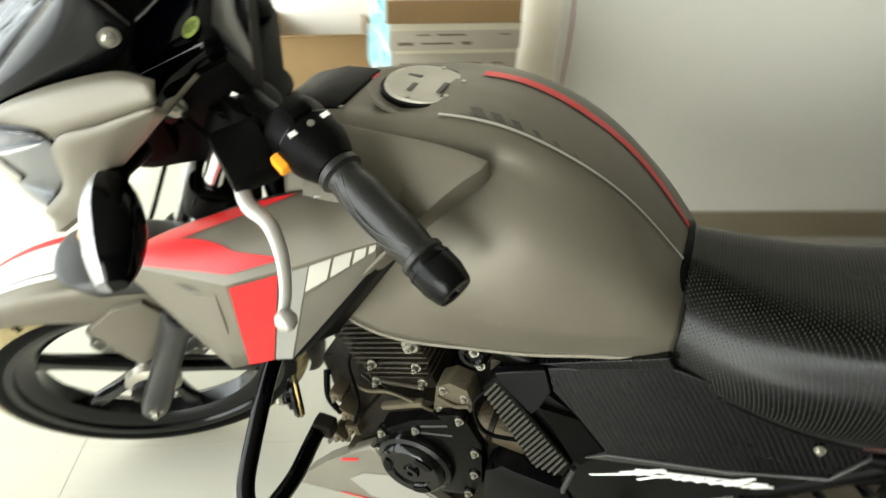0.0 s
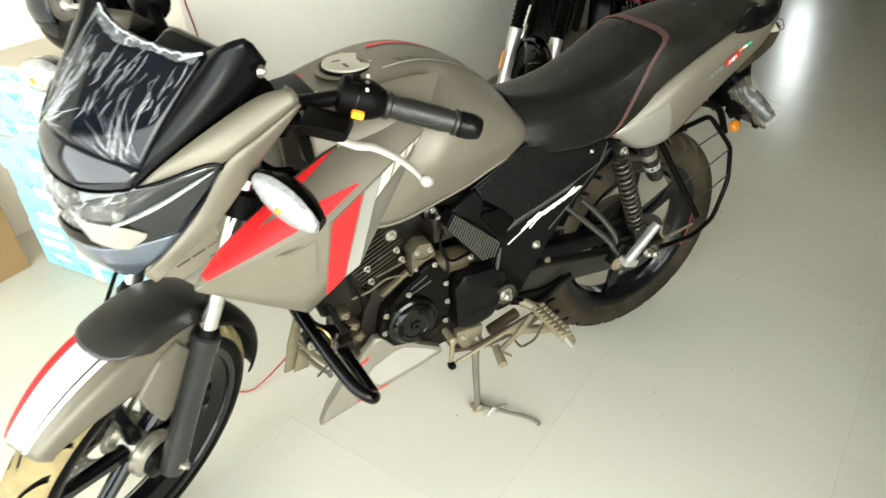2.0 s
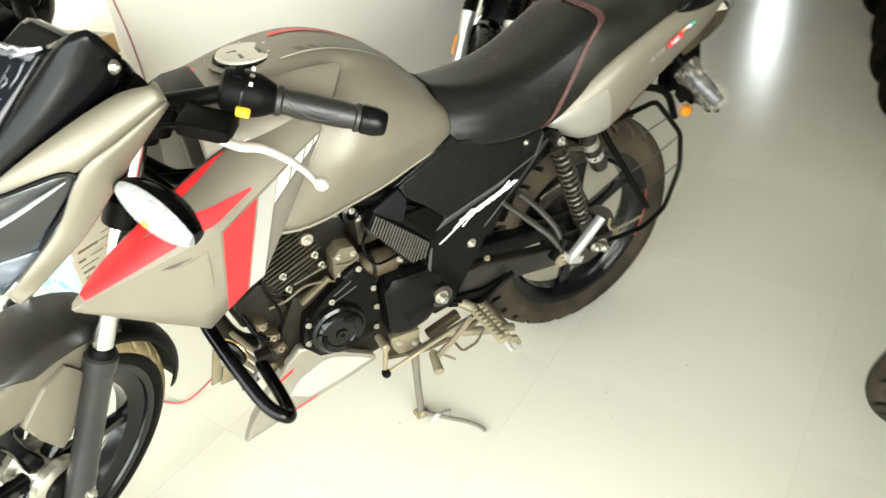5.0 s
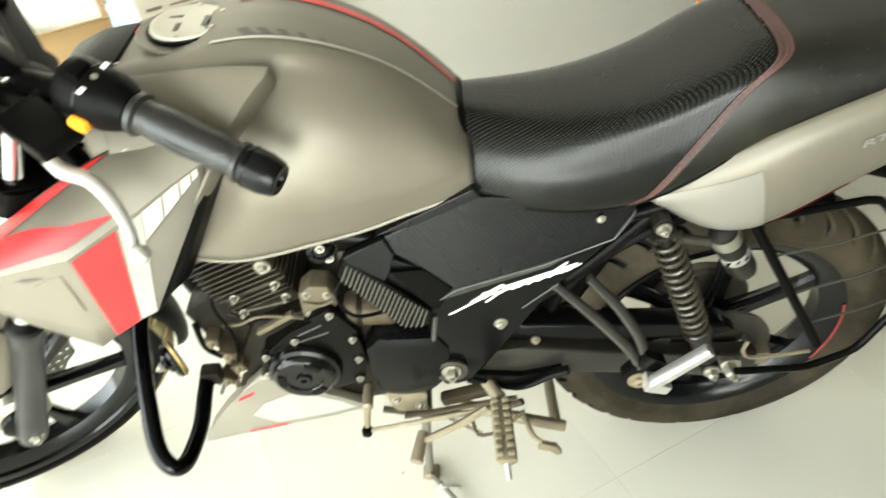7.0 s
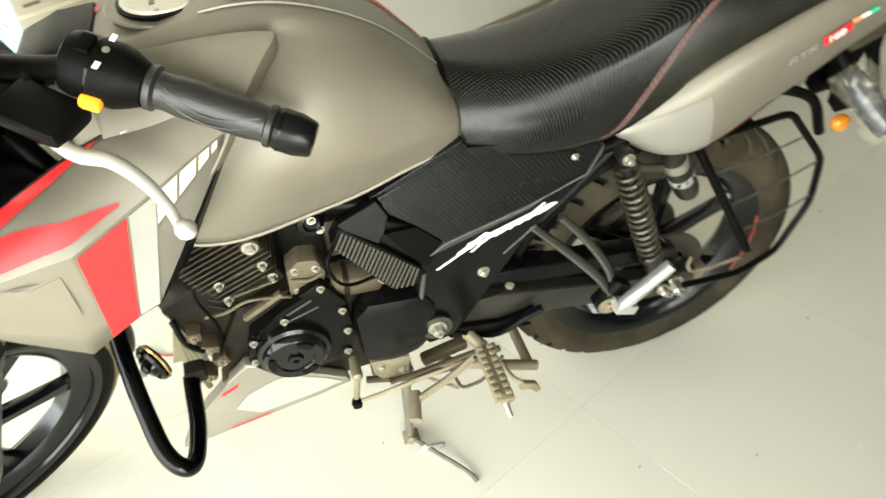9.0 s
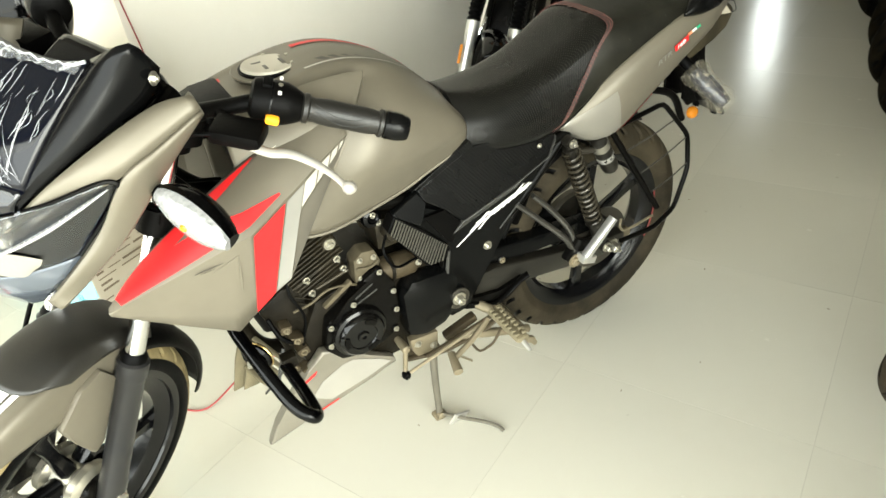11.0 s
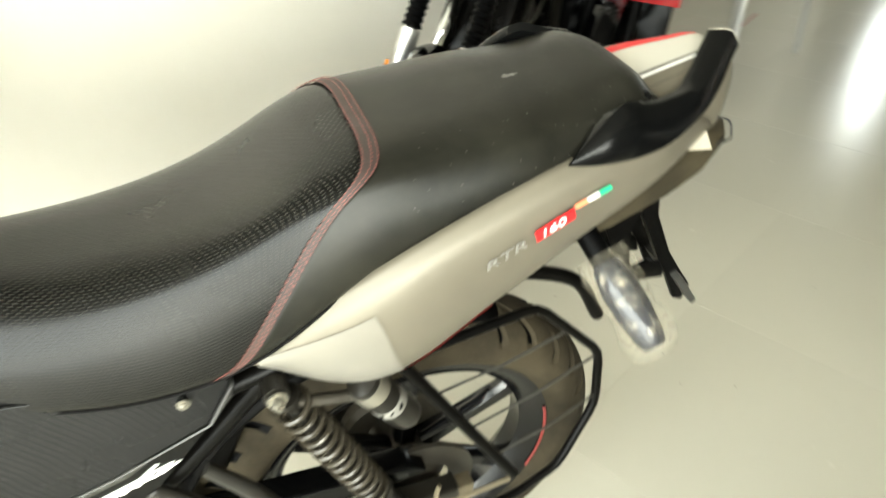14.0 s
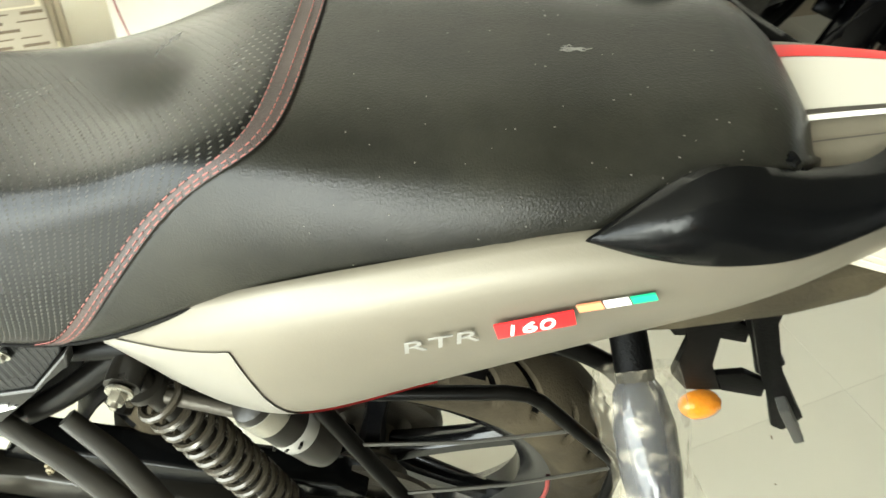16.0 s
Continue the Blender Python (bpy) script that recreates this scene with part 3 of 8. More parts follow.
def tyre_mesh(bm, c, R, w, rim_r, grooves=22, seg=330, across=34, dark_sides=True):
    """A tyre with a rounded crown and curved grooves cut into its tread."""
    c = Vector(c)
    b = w * 0.46
    rc = R - b
    psis = [(-1 + 2 * j / across) * radians(104) for j in range(across + 1)]
    rows, low = [], set()
    seg = max(2, round(seg / (2 * grooves))) * 2 * grooves
    per = seg // grooves
    for i in range(seg):
        row = [(rim_r, -w * 0.28, 0.0)]
        for p in psis:
            r, y = rc + b * math.cos(p), w / 2 * math.sin(p)
            q = abs(p)
            ph = (i + (per // 2 if p > 0 else 0)) % per
            if 0.14 < q < 1.15 and ph < max(2, per // 8) or 0.6 < q < 1.2 and per // 2 <= ph < per // 2 + max(1, per // 12):
                r, y = r - 0.005 * math.cos(p), y - 0.005 * math.sin(p)
                low.add((i, len(row)))
            row.append((r, y, 0.5 * min(q, 1.3) + 0.25 * math.sin(q * 2.2)))
        row.append((rim_r, w * 0.28, 0.0))
        row[0], row[-1] = (*row[0][:2], row[1][2]), (*row[-1][:2], row[-2][2])
        rows.append([c + Vector((r * math.cos(th), y, r * math.sin(th))) for r, y, th in ((r, y, 2 * math.pi * (i / seg - sh / grooves)) for r, y, sh in row)])
    rows.append(rows[0])
    vs = [[bm.verts.new(p) for p in row] for row in rows[:-1]]
    k = len(vs[0])
    for i in range(seg):
        a, d = vs[i], vs[(i + 1) % seg]
        for j in range(k - 1):
            f = bm.faces.new((a[j], a[j + 1], d[j + 1], d[j]))
            if (i, j) in low and (i, j + 1) in low or (dark_sides and not 5 < j < k - 7):
                f.material_index = 1
        bm.faces.new((a[k - 1], a[0], d[0], d[k - 1]))
    return bm


def ring_mesh(bm, c, prof, n=64):
    """A closed turned ring round the wheel's axle: profile of (radius, across)."""
    c = Vector(c)
    vs = [[bm.verts.new(c + Vector((r * math.cos(t), y, r * math.sin(t)))) for r, y in prof] for t in (2 * math.pi * i / n for i in range(n))]
    k = len(prof)
    for i in range(n):
        for j in range(k):
            bm.faces.new((vs[i][j], vs[i][(j + 1) % k], vs[(i + 1) % n][(j + 1) % k], vs[(i + 1) % n][j]))
    return bm


def wheel(owner, name, c, R, w, turn, tyre_mat, spokes=6, phase=0.3, tape=None, grooves=22, disc=1.0, seg=330, dark_sides=True, hub_mat=None, alloy=None, petal=False, lip=False):
    """An alloy wheel: the hub carries tyre, rim, spokes and brake disc."""
    c = Vector(c)
    rr = R - w * 0.82
    bm = B()
    lathe(bm, [(0.02, -0.06), (0.032, -0.058), (0.05, -0.045), (0.05, -0.03), (0.036, -0.02), (0.036, 0.02), (0.05, 0.03), (0.05, 0.045), (0.03, 0.058), (0.02, 0.06)], c, (0, 1, 0), 32)
    hub = part(name, bm, hub_mat or DUSTYSTEEL, owner, turn=turn)
    bm = tyre_mesh(B(), c, R, w, rr, grooves, seg, 34, dark_sides)
    tyre = part("tyre", bm, tyre_mat, hub, turn=turn, sharp=50)
    tyre.data.materials.append(RUBBER)
    hw = w * 0.36
    bm = ring_mesh(B(), c, [(rr + 0.012, -hw), (rr + 0.012, -hw + 0.006), (rr - 0.004, -hw + 0.009), (rr - 0.014, -0.012), (rr - 0.014, 0.012), (rr - 0.004, hw - 0.009), (rr + 0.012, hw - 0.006), (rr + 0.012, hw), (rr - 0.006, hw - 0.003), (rr - 0.026, 0.016), (rr - 0.026, -0.016), (rr - 0.006, -hw + 0.003)], 72)
    part("rim", bm, alloy or RIM, hub, turn=turn)
    for i in range(spokes):
        a = phase + 2 * math.pi * i / spokes
        d, s = Vector((math.cos(a), 0, math.sin(a))), Vector((-math.sin(a), 0, math.cos(a)))
        rings = []
        for q in range(7):
            t = q / 6
            r = 0.034 + (rr - 0.02 - 0.034) * t
            wd = 0.017 - 0.006 * math.sin(math.pi * t) + 0.004 * t
            dp = 0.016 - 0.005 * t
            o = c + d * r
            rings.append([o + s * wd * x + Vector((0, 1, 0)) * dp * y for x, y in ((-1, -0.45), (-0.6, -1), (0.6, -1), (1, -0.45), (1, 0.45), (0.6, 1), (-0.6, 1), (-1, 0.45))])
        part("spoke", skin(B(), rings), alloy or RIM, hub, turn=turn)
    if disc:
        y = 0.064 * disc
        if petal:
            # wavy outer edge and rows of drilled holes
            bm, n = B(), 144
            radii = (0.070, 0.080, 0.086, 0.094, 0.100, 0.108, 0.114, 0.121)
            rings = []
            for r in radii:
                wave = 0.0035 * max(0.0, (r - 0.1) / 0.021)
                rings.append([bm.verts.new(c + Vector(((r + wave * math.cos(12 * a)) * math.cos(a), y, (r + wave * math.cos(12 * a)) * math.sin(a)))) for a in (2 * math.pi * q / n for q in range(n))])
            for k in range(len(radii) - 1):
                for q in range(n):
                    if k in (1, 3, 5) and (q + 2 * k) % 6 < 1.5:
                        continue
                    bm.faces.new((rings[k][q], rings[k][(q + 1) % n], rings[k + 1][(q + 1) % n], rings[k + 1][q]))
            part("brake_disc", bm, WORNSTEEL, hub, "drilled petal brake disc", shell=0.004, turn=turn)
            for q in range(5):
                a = 2 * math.pi * q / 5 + 0.3
                arm = [c + Vector((r * math.cos(a + d), y - 0.004, r * math.sin(a + d))) for r, d in ((0.034, 0.0), (0.055, 0.12), (0.076, 0.16))]
                part("disc_carrier_arm", tube(B(), arm, [0.009, 0.006, 0.007], 8, 8, 0.5), CANCAP, hub, turn=turn)
        else:
            bm = ring_mesh(B(), c + Vector((0, y, 0)), [(0.125, -0.002), (0.125, 0.002), (0.078, 0.002), (0.078, -0.002)], 60)
            part("brake_disc", bm, DISC, hub, turn=turn)
    if petal:
        part("speedometer_drive", lathe(B(), [(0.020, 0.0), (0.036, 0.001), (0.038, 0.006), (0.038, 0.018), (0.030, 0.022), (0.016, 0.024)], c + Vector((0, -0.050, 0)), (0, -1, 0), 26), ENGINEBLACK, hub, turn=turn)
    if lip:
        for s in (-1, 1):
            bm = ring_mesh(B(), c, [(rr + 0.030, s * (hw + 0.0035)), (rr + 0.031, s * (hw + 0.0065)), (rr + 0.018, s * (hw + 0.0095)), (rr + 0.006, s * (hw + 0.006)), (rr + 0.004, s * hw), (rr + 0.016, s * (hw + 0.0015))], 96)
            part("rim_lip", bm, RIM, hub, "glossy black rim edge", turn=turn)
    for t0, t1 in tape or ():
        bm = B()
        rows = []
        for i in range(17):
            a = t0 + (t1 - t0) * i / 16
            rows.append([c + Vector((r * math.cos(a), y, r * math.sin(a))) for r, y in ((rr + 0.0085, -hw - 0.0012), (rr + 0.0035, -hw - 0.0002))])
        skin(bm, rows, False, False)
        part("rim_tape", bm, RIMRED, hub, "red stripe along the rim", shell=0.0008, turn=turn)
    return hub


# -- wheels
front = wheel(bike, "front_wheel", (-0.65, 0, 0.297), 0.297, 0.092, STEER, FRONTTYRE, 6, 0.615, grooves=15, seg=450, hub_mat=CANCAP, petal=True, lip=True)
wheel(bike, "rear_wheel", (0.65, 0, 0.306), 0.306, 0.112, None, TYRE, 6, 0.45, ((-0.45, 0.25),), 16, disc=0, seg=400, dark_sides=False, hub_mat=HUBDARK)

# -- fork, steered
for side in (-1, 1):
    y = 0.088 * side
    foot = Vector((-0.648, y, 0.29))
    def up(d):
        return foot + STEER_AXIS * d
    bm = lathe(B(), [(0.018, -0.012), (0.024, -0.006), (0.0255, 0.012), (0.0255, 0.06), (0.024, 0.07), (0.024, 0.29), (0.027, 0.295), (0.027, 0.325), (0.021, 0.33)], foot, STEER_AXIS, 24)
    leg = part("fork_leg", bm, FORKGREY, bike, "dark grey fork lower leg", turn=STEER)
    bm = lathe(B(), [(0.0165, 0.32), (0.0165, 0.78)], foot, STEER_AXIS, 22)
    part("fork_tube", bm, CHROME, leg, "chrome fork tube", turn=STEER)
    bm = lathe(B(), [(0.0225, 0.326), (0.0225, 0.336), (0.018, 0.345)], foot, STEER_AXIS, 22)
    part("dust_seal", bm, RUBBER, leg, turn=STEER)
    bm = bolt(B(), foot + STEER_AXIS * 0.022 + Vector((0, 0.022 * side, 0.0)), (0, side, 0), 0.008, 0.010)
    part("axle_bolt", bm, BOLT, leg, turn=STEER)
for z, d in ((0.60, 0.035), (0.735, 0.03)):
    c = Vector((-0.648, 0, 0.29)) + STEER_AXIS * z
    bm = B()
    tilt = Matrix.Rotation(radians(26), 3, "Y")
    block(bm, c + Vector((0.02, 0, 0)), (0.085, 0.225, d), tilt, 0.012)
    for s in (-1, 1):
        lathe(bm, [(0.03, -d * 0.6), (0.03, d * 0.6)], c + Vector((0, 0.088 * s, 0)), STEER_AXIS, 20)
    part("fork_clamp", bm, BLACK, bike, turn=STEER)
bm = lathe(B(), [(0.034, 0.0), (0.036, 0.02), (0.036, 0.13), (0.034, 0.15)], Vector((-0.355, 0, 0.79)), STEER_AXIS, 24)
part("steering_head", bm, FRAME, bike)
bm = B()
slab(bm, [(-0.735, 0.345), (-0.70, 0.42), (-0.655, 0.43), (-0.645, 0.36), (-0.68, 0.32)], 0.045, 0.09, 0.008)
part("brake_caliper", bm, ENGINEBLACK, bike, turn=STEER)
tube(bm := B(), [(-0.68, 0.08, 0.42), (-0.58, 0.10, 0.55), (-0.47, 0.08, 0.75), (-0.36, 0.07, 0.95)], 0.004, 8, 24)
part("brake_hose", bm, RUBBER, bike, turn=STEER)


# -- front mudguard: grey blade ahead of the fork, black beak on top, black tail behind
FEN_R = smooth_through([54, 75, 100, 126], [0.332, 0.344, 0.346, 0.332])
FEN_W = smooth_through([54, 75, 100, 126], [0.063, 0.065, 0.059, 0.034])
FEN_D = smooth_through([54, 75, 100, 126], [0.075, 0.085, 0.058, 0.012])


def fender(u, v):
    deg = 54 + 67.5 * u
    a = radians(deg)
    w, d, r = FEN_W(deg), FEN_D(deg), FEN_R(deg)
    q = abs(v)
    y = w * min(1.0, math.sin(min(q * 1.35, 1.0) * math.pi / 2)) * (1 if v >= 0 else -1)
    r -= d * max(0.0, (q - 0.45) / 0.55) ** 1.4 + 0.010 * q * q
    r += 0.006 * max(0.0, 1 - abs(q - 0.22) / 0.1) - 0.012 * max(0.0, (u - 0.93) / 0.07) ** 2 * q
    return (-0.65 + r * math.cos(a), y, 0.297 + r * math.sin(a))


bm = patch(B(), fender, 0, 1, -1, 1, 36, 40)
guard = part("front_mudguard", bm, GREY, bike, "bronze-grey front mudguard with a white and red stripe", shell=0.004, turn=STEER)
for v0, v1, mm, lab in ((-0.13, 0.255, WHITE, "white panel"), (0.272, 0.43, RED, "red stripe"), (-0.165, -0.145, DARKDECAL, "thin dark line"), (-0.25, -0.18, WHITE, "thin white line")):
    bm = patch(B(), fender, 0.47, 0.985, v0, v1, 30, 8, -0.0016)
    part("decal", bm, mm, guard, lab, turn=STEER, recalc=False)


def rear_guard(u, v):
    a = radians(62 - 77 * u)
    w = 0.062 - 0.018 * max(0.0, (u - 0.5) * 2) ** 2
    r = 0.338 - 0.012 * u - 0.034 * abs(v) ** 2.4
    return (-0.65 + r * math.cos(a), w * math.sin(v * math.pi / 2), 0.297 + r * math.sin(a))


bm = patch(B(), rear_guard, 0, 1, -1, 1, 22, 14)
part("mudguard_tail", bm, BLACK, guard, "black rear half of the mudguard", shell=0.004, turn=STEER)


def beak(u, v):
    q = abs(v)
    deg = 52 + (41 - 26 * q ** 2.4) * u
    a = radians(deg)
    r = FEN_R(deg) - FEN_D(deg) * max(0.0, (q - 0.45) / 0.55) ** 1.4 * 0.55 + 0.009 - 0.008 * q * q
    r += 0.024 * math.sin(math.pi * min(1.0, 0.25 + 0.75 * u)) * (1 - q * q)
    return (-0.65 + r * math.cos(a), (FEN_W(deg) + 0.006) * math.sin(min(q * 1.2, 1.0) * math.pi / 2) * (1 if v >= 0 else -1), 0.297 + r * math.sin(a))


bm = patch(B(), beak, 0, 1, -0.70, 0.70, 30, 36)
part("mudguard_beak", bm, BEAK, guard, "matt black cover over the mudguard", shell=0.004, turn=STEER)
for s in (-1, 1):
    bm = slab(B(), [(-0.625, 0.425), (-0.600, 0.435), (-0.535, 0.56), (-0.555, 0.605), (-0.60, 0.60), (-0.655, 0.555), (-0.645, 0.50)], 0.060 * s, 0.075 * s, 0.006)
    part("mudguard_stay", bm, GREY, guard, "grey fin that bolts to the fork leg", turn=STEER)

# -- headlamp and cowl, steered
def screen(u, v):
    """The fly screen from its lower edge (u 0) to its upper edge (u 1)."""
    q = abs(v)
    low = np.array([-0.580 + 0.06 * q * q, 0.138 * v, 1.030 - 0.05 * q ** 2.5])
    top = np.array([-0.444 + 0.062 * q ** 2.2, 0.142 * v, 1.122 + 0.045 * max(0, q - 0.45) ** 1.1])
    p = low + (top - low) * u
    p[0] -= 0.014 * math.sin(math.pi * u) * (1 - 0.5 * q)
    return p


bm = patch(B(), screen, 0, 1, -0.62, 0.62, 14, 20)
fly = part("fly_screen", bm, SCREEN, bike, "smoked glossy fly screen under crumpled film", shell=0.004, turn=STEER)
# film left on the screen: wrinkles that run in from the corners, and a rolled edge
rng = random.Random(5)
for k in range(104):
    side = rng.choice((-1, 1))
    if k < 46:
        u0, v0 = rng.uniform(0.0, 0.10), side * rng.uniform(0.36, 0.60)
        an, ln = rng.uniform(0.12, 1.35), rng.uniform(0.12, 0.52)
        u1, v1 = u0 + ln * math.sin(an) * 1.5, v0 - side * ln * math.cos(an) * 0.8
    else:
        u0, v0 = rng.uniform(0.45, 0.98), rng.uniform(-0.56, 0.56)
        ln = rng.uniform(0.05, 0.26)
        u1, v1 = u0 - ln, v0 + rng.uniform(-0.015, 0.02)
    bend, pts = rng.uniform(-0.04, 0.04), []
    for i in range(7):
        t = i / 6
        p = Vector(tuple(screen(min(max(u0 + (u1 - u0) * t, 0.0), 1.0), v0 + (v1 - v0) * t + bend * math.sin(math.pi * t) + rng.uniform(-0.004, 0.004))))
        pts.append(p + Vector((-0.0032, 0, 0.0028)))
    r = rng.uniform(0.00018, 0.0005)
    part("film_wrinkle", tube(B(), pts, [r * 0.2, r, r * 0.7, r, r * 0.5, r * 0.2], 5), FILM, fly, turn=STEER)
pts = [Vector(tuple(screen(0.985 - 0.02 * rng.random(), -0.62 + 1.24 * i / 30))) + Vector((-0.003, 0, 0.002 + 0.003 * rng.random())) for i in range(31)]
part("film_edge", tube(B(), pts, [0.0024, 0.0008, 0.0014, 0.0006, 0.0011, 0.0007, 0.002], 6), FILM, fly, "milky rolled edge of the film", turn=STEER)
rows = []
for i in range(33):
    v = -0.61 + 1.22 * i / 32
    edge = 0.925 - 0.02 * math.sin(7 * v) - 0.025 * rng.random()
    rows.append([Vector(tuple(screen(edge + (0.985 - edge) * j / 3, v))) + Vector((-0.0036, 0, 0.0030 + 0.002 * rng.random())) for j in range(4)])
part("film_fold", skin(B(), rows, False, False), MILKFILM, fly, "milky fold of film along the top", turn=STEER)
rows = []
for i in range(25):
    u = 0.02 + 0.94 * i / 24
    edge = 0.53 + 0.03 * math.sin(9 * u) + 0.02 * rng.random()
    rows.append([Vector(tuple(screen(u, edge + (0.61 - edge) * j / 3))) + Vector((-0.0036, 0, 0.0030 + 0.002 * rng.random())) for j in range(4)])
part("film_fold", skin(B(), rows, False, False), MILKFILM, fly, "milky fold of film along the side", turn=STEER)
for s in (-1, 1):
    bm = B()
    rows = []
    inner = [(-0.586, 0.060 * s, 0.975), screen(0.02, 0.62 * s), screen(0.35, 0.62 * s), screen(0.7, 0.62 * s), screen(1.0, 0.62 * s)]
    mid = [(-0.588, 0.062 * s, 0.970), (-0.546, 0.09 * s, 1.022), (-0.478, 0.114 * s, 1.075), (-0.425, 0.128 * s, 1.12), (-0.402, 0.136 * s, 1.158)]
    outer = [(-0.590, 0.064 * s, 0.966), (-0.545, 0.094 * s, 1.014), (-0.475, 0.121 * s, 1.052), (-0.395, 0.140 * s, 1.078), (-0.370, 0.143 * s, 1.112)]
    for i in range(13):
        t = i / 12
        rows.append(spline([at_spline(inner, t), at_spline(mid, t), at_spline(outer, t)], 7))
    skin(bm, rows, False, False)
    ear = part("screen_flank", bm, FLANK, bike, "glossy black flank of the fly screen", shell=0.005, turn=STEER)
    bm = bolt(B(), (-0.388, 0.147 * s, 1.108), (0.25, s, 0.2), 0.006, 0.005)
    part("screw", bm, BOLT, ear, turn=STEER)


def mask(u, v):
    """The headlamp's front from under the screen (u 0) down to the chin (u 1)."""
    q = abs(v)
    mid = at_spline([(-0.580, 0, 1.026), (-0.606, 0, 0.968), (-0.620, 0, 0.905), (-0.614, 0, 0.84), (-0.582, 0, 0.775)], u)
    edge = at_spline([(-0.590, 0.064, 0.966), (-0.478, 0.152, 1.012), (-0.512, 0.120, 0.923), (-0.562, 0.097, 0.865), (-0.574, 0.05, 0.80)], u)
    k = q ** 1.6
    x = mid[0] + (edge[0] - mid[0]) * q ** 2.2
    z = mid[2] + (edge[2] - mid[2]) * k
    return (x, edge[1] * v, z)


bm = patch(B(), mask, 0.19, 0.60, -1, 1, 24, 40)
part("headlamp_glass", bm, LAMPGLASS, bike, "clear headlamp glass reflecting the daylight", shell=0.003, turn=STEER)


def low_visor(u, v):
    """The glossy foot of the screen, from the screen's lower edge down to the lamp."""
    a, b = Vector(tuple(screen(0.0, 0.62 * v))), Vector(mask(0.20, 0.57 * v)) + Vector((-0.005, 0, 0.001))
    return a.lerp(b, u) + Vector((-0.005, 0, 0.002)) * math.sin(math.pi * u)


visor_low = part("lower_visor", patch(B(), low_visor, 0, 1, -1, 1, 10, 28), VISOR, bike, "dark glossy foot of the fly screen", shell=0.003, turn=STEER)
pts = [Vector(low_visor(1.0, v)) + Vector((-0.001, 0, -0.001)) for v in np.linspace(-1, 1, 29)]
part("visor_edge", tube(B(), pts, 0.0016, 6), GLOSSBLACK, visor_low, turn=STEER)
bm = patch(B(), mask, 0.60, 1.0, -1, 1, 14, 24)
part("headlamp_chin", bm, SMOKE, bike, "smoked lower lamp cover", shell=0.004, turn=STEER)


def on_lamp(u, v, lift):
    """A place on the lamp's front, lifted off it."""
    a = Vector(mask(u, v))
    du, dv = Vector(mask(u + 0.01, v)) - a, Vector(mask(u, v + 0.01)) - a
    n = du.cross(dv).normalized()
    return a + (n if n.x < 0 else -n) * lift


rows = [[on_lamp(u0 + (u1 - u0) * j / 4, v, 0.0026) for j in range(5)] for v, u0, u1 in ((v, 0.49 - 0.05 * abs(v), 0.565 + 0.02 * abs(v)) for v in np.linspace(-0.5, 0.5, 21))]
part("lamp_brow", skin(B(), rows, False, False), GLOSSBLACK, bike, "dark band across the lamp", turn=STEER)
# clear film left on the lamp, milky where it is creased
crease = random.Random(17)
rows = [[on_lamp(u, v, 0.0034 + 0.0025 * crease.random()) for u in np.linspace(0.205, 0.42 + 0.02 * crease.random(), 9)] for v in np.linspace(-0.50, 0.44, 22)]
film = part("lamp_film", skin(B(), rows, False, False), CLEARFILM, bike, "crumpled clear film over the headlamp", turn=STEER, sharp=20)
for k in range(16):
    u0, v0 = crease.uniform(0.22, 0.40), crease.uniform(-0.52, 0.40)
    u1, v1 = u0 + crease.uniform(-0.06, 0.08), v0 + crease.uniform(-0.16, 0.16)
    pts = [on_lamp(min(max(u0 + (u1 - u0) * t + 0.008 * math.sin(9 * t + k), 0.21), 0.46), v0 + (v1 - v0) * t, 0.0062) for t in np.linspace(0, 1, 8)]
    part("film_wrinkle", tube(B(), pts, [0.0002, 0.0007, 0.0005, 0.0002], 5), FILM, film, turn=STEER)
for s in (-1, 1):
    rows = []
    for i in range(19):
        t = i / 18
        v, u0, u1 = (0.08 + 0.64 * t) * s, 0.395 + 0.02 * t + 0.11 * t ** 3, 0.435 + 0.20 * t ** 0.6
        u1 = u0 + (u1 - u0) * min(1.0, 0.15 + 3 * t) * min(1.0, 0.35 + 5 * (1 - t))
        rows.append([on_lamp(u0 + (u1 - u0) * j / 5, v, 0.0026 + 0.0015 * math.sin(math.pi * j / 5)) for j in range(6)])
    part("lamp_eyelid", skin(B(), rows, False, False), EYELID, bike, "pale strip under the lamp glass", turn=STEER)
    pts = [on_lamp(u, v * s, 0.003) for u, v in ((0.43, 0.42), (0.40, 0.55), (0.36, 0.70), (0.31, 0.84), (0.275, 0.94))]
    strip = part("light_strip", tube(B(), pts, [0.0025, 0.0042, 0.0045, 0.0035, 0.0012], 8, 20, 0.7), FROST, bike, "ribbed light strip in the wing", turn=STEER)
    for k in range(16):
        t = 0.18 + 0.045 * k
        c = Vector(tuple(at_spline(pts, t)))
        part("strip_rib", tube(B(), [c + Vector((-0.003, 0, 0.004)), c + Vector((-0.004, 0, -0.003))], 0.0007, 5), CHROME, strip, turn=STEER)
    pts = [on_lamp(u, v * s, 0.002) for u, v in ((0.205, 0.58), (0.203, 0.75), (0.203, 0.985), (0.30, 0.985), (0.40, 0.985), (0.50, 0.985), (0.60, 0.985))]
    part("lamp_gasket", tube(B(), pts, [0.002, 0.003, 0.0035, 0.0035, 0.003, 0.002], 8, 30), GLOSSBLACK, bike, "black edge round the wing of the lamp", turn=STEER)
bm = patch(B(), lambda u, v: Vector(mask(u, v)) + Vector((0.05 - 0.035 * abs(v), -0.006 * v, 0.0)), 0.20, 0.72, -0.98, 0.98, 14, 24)
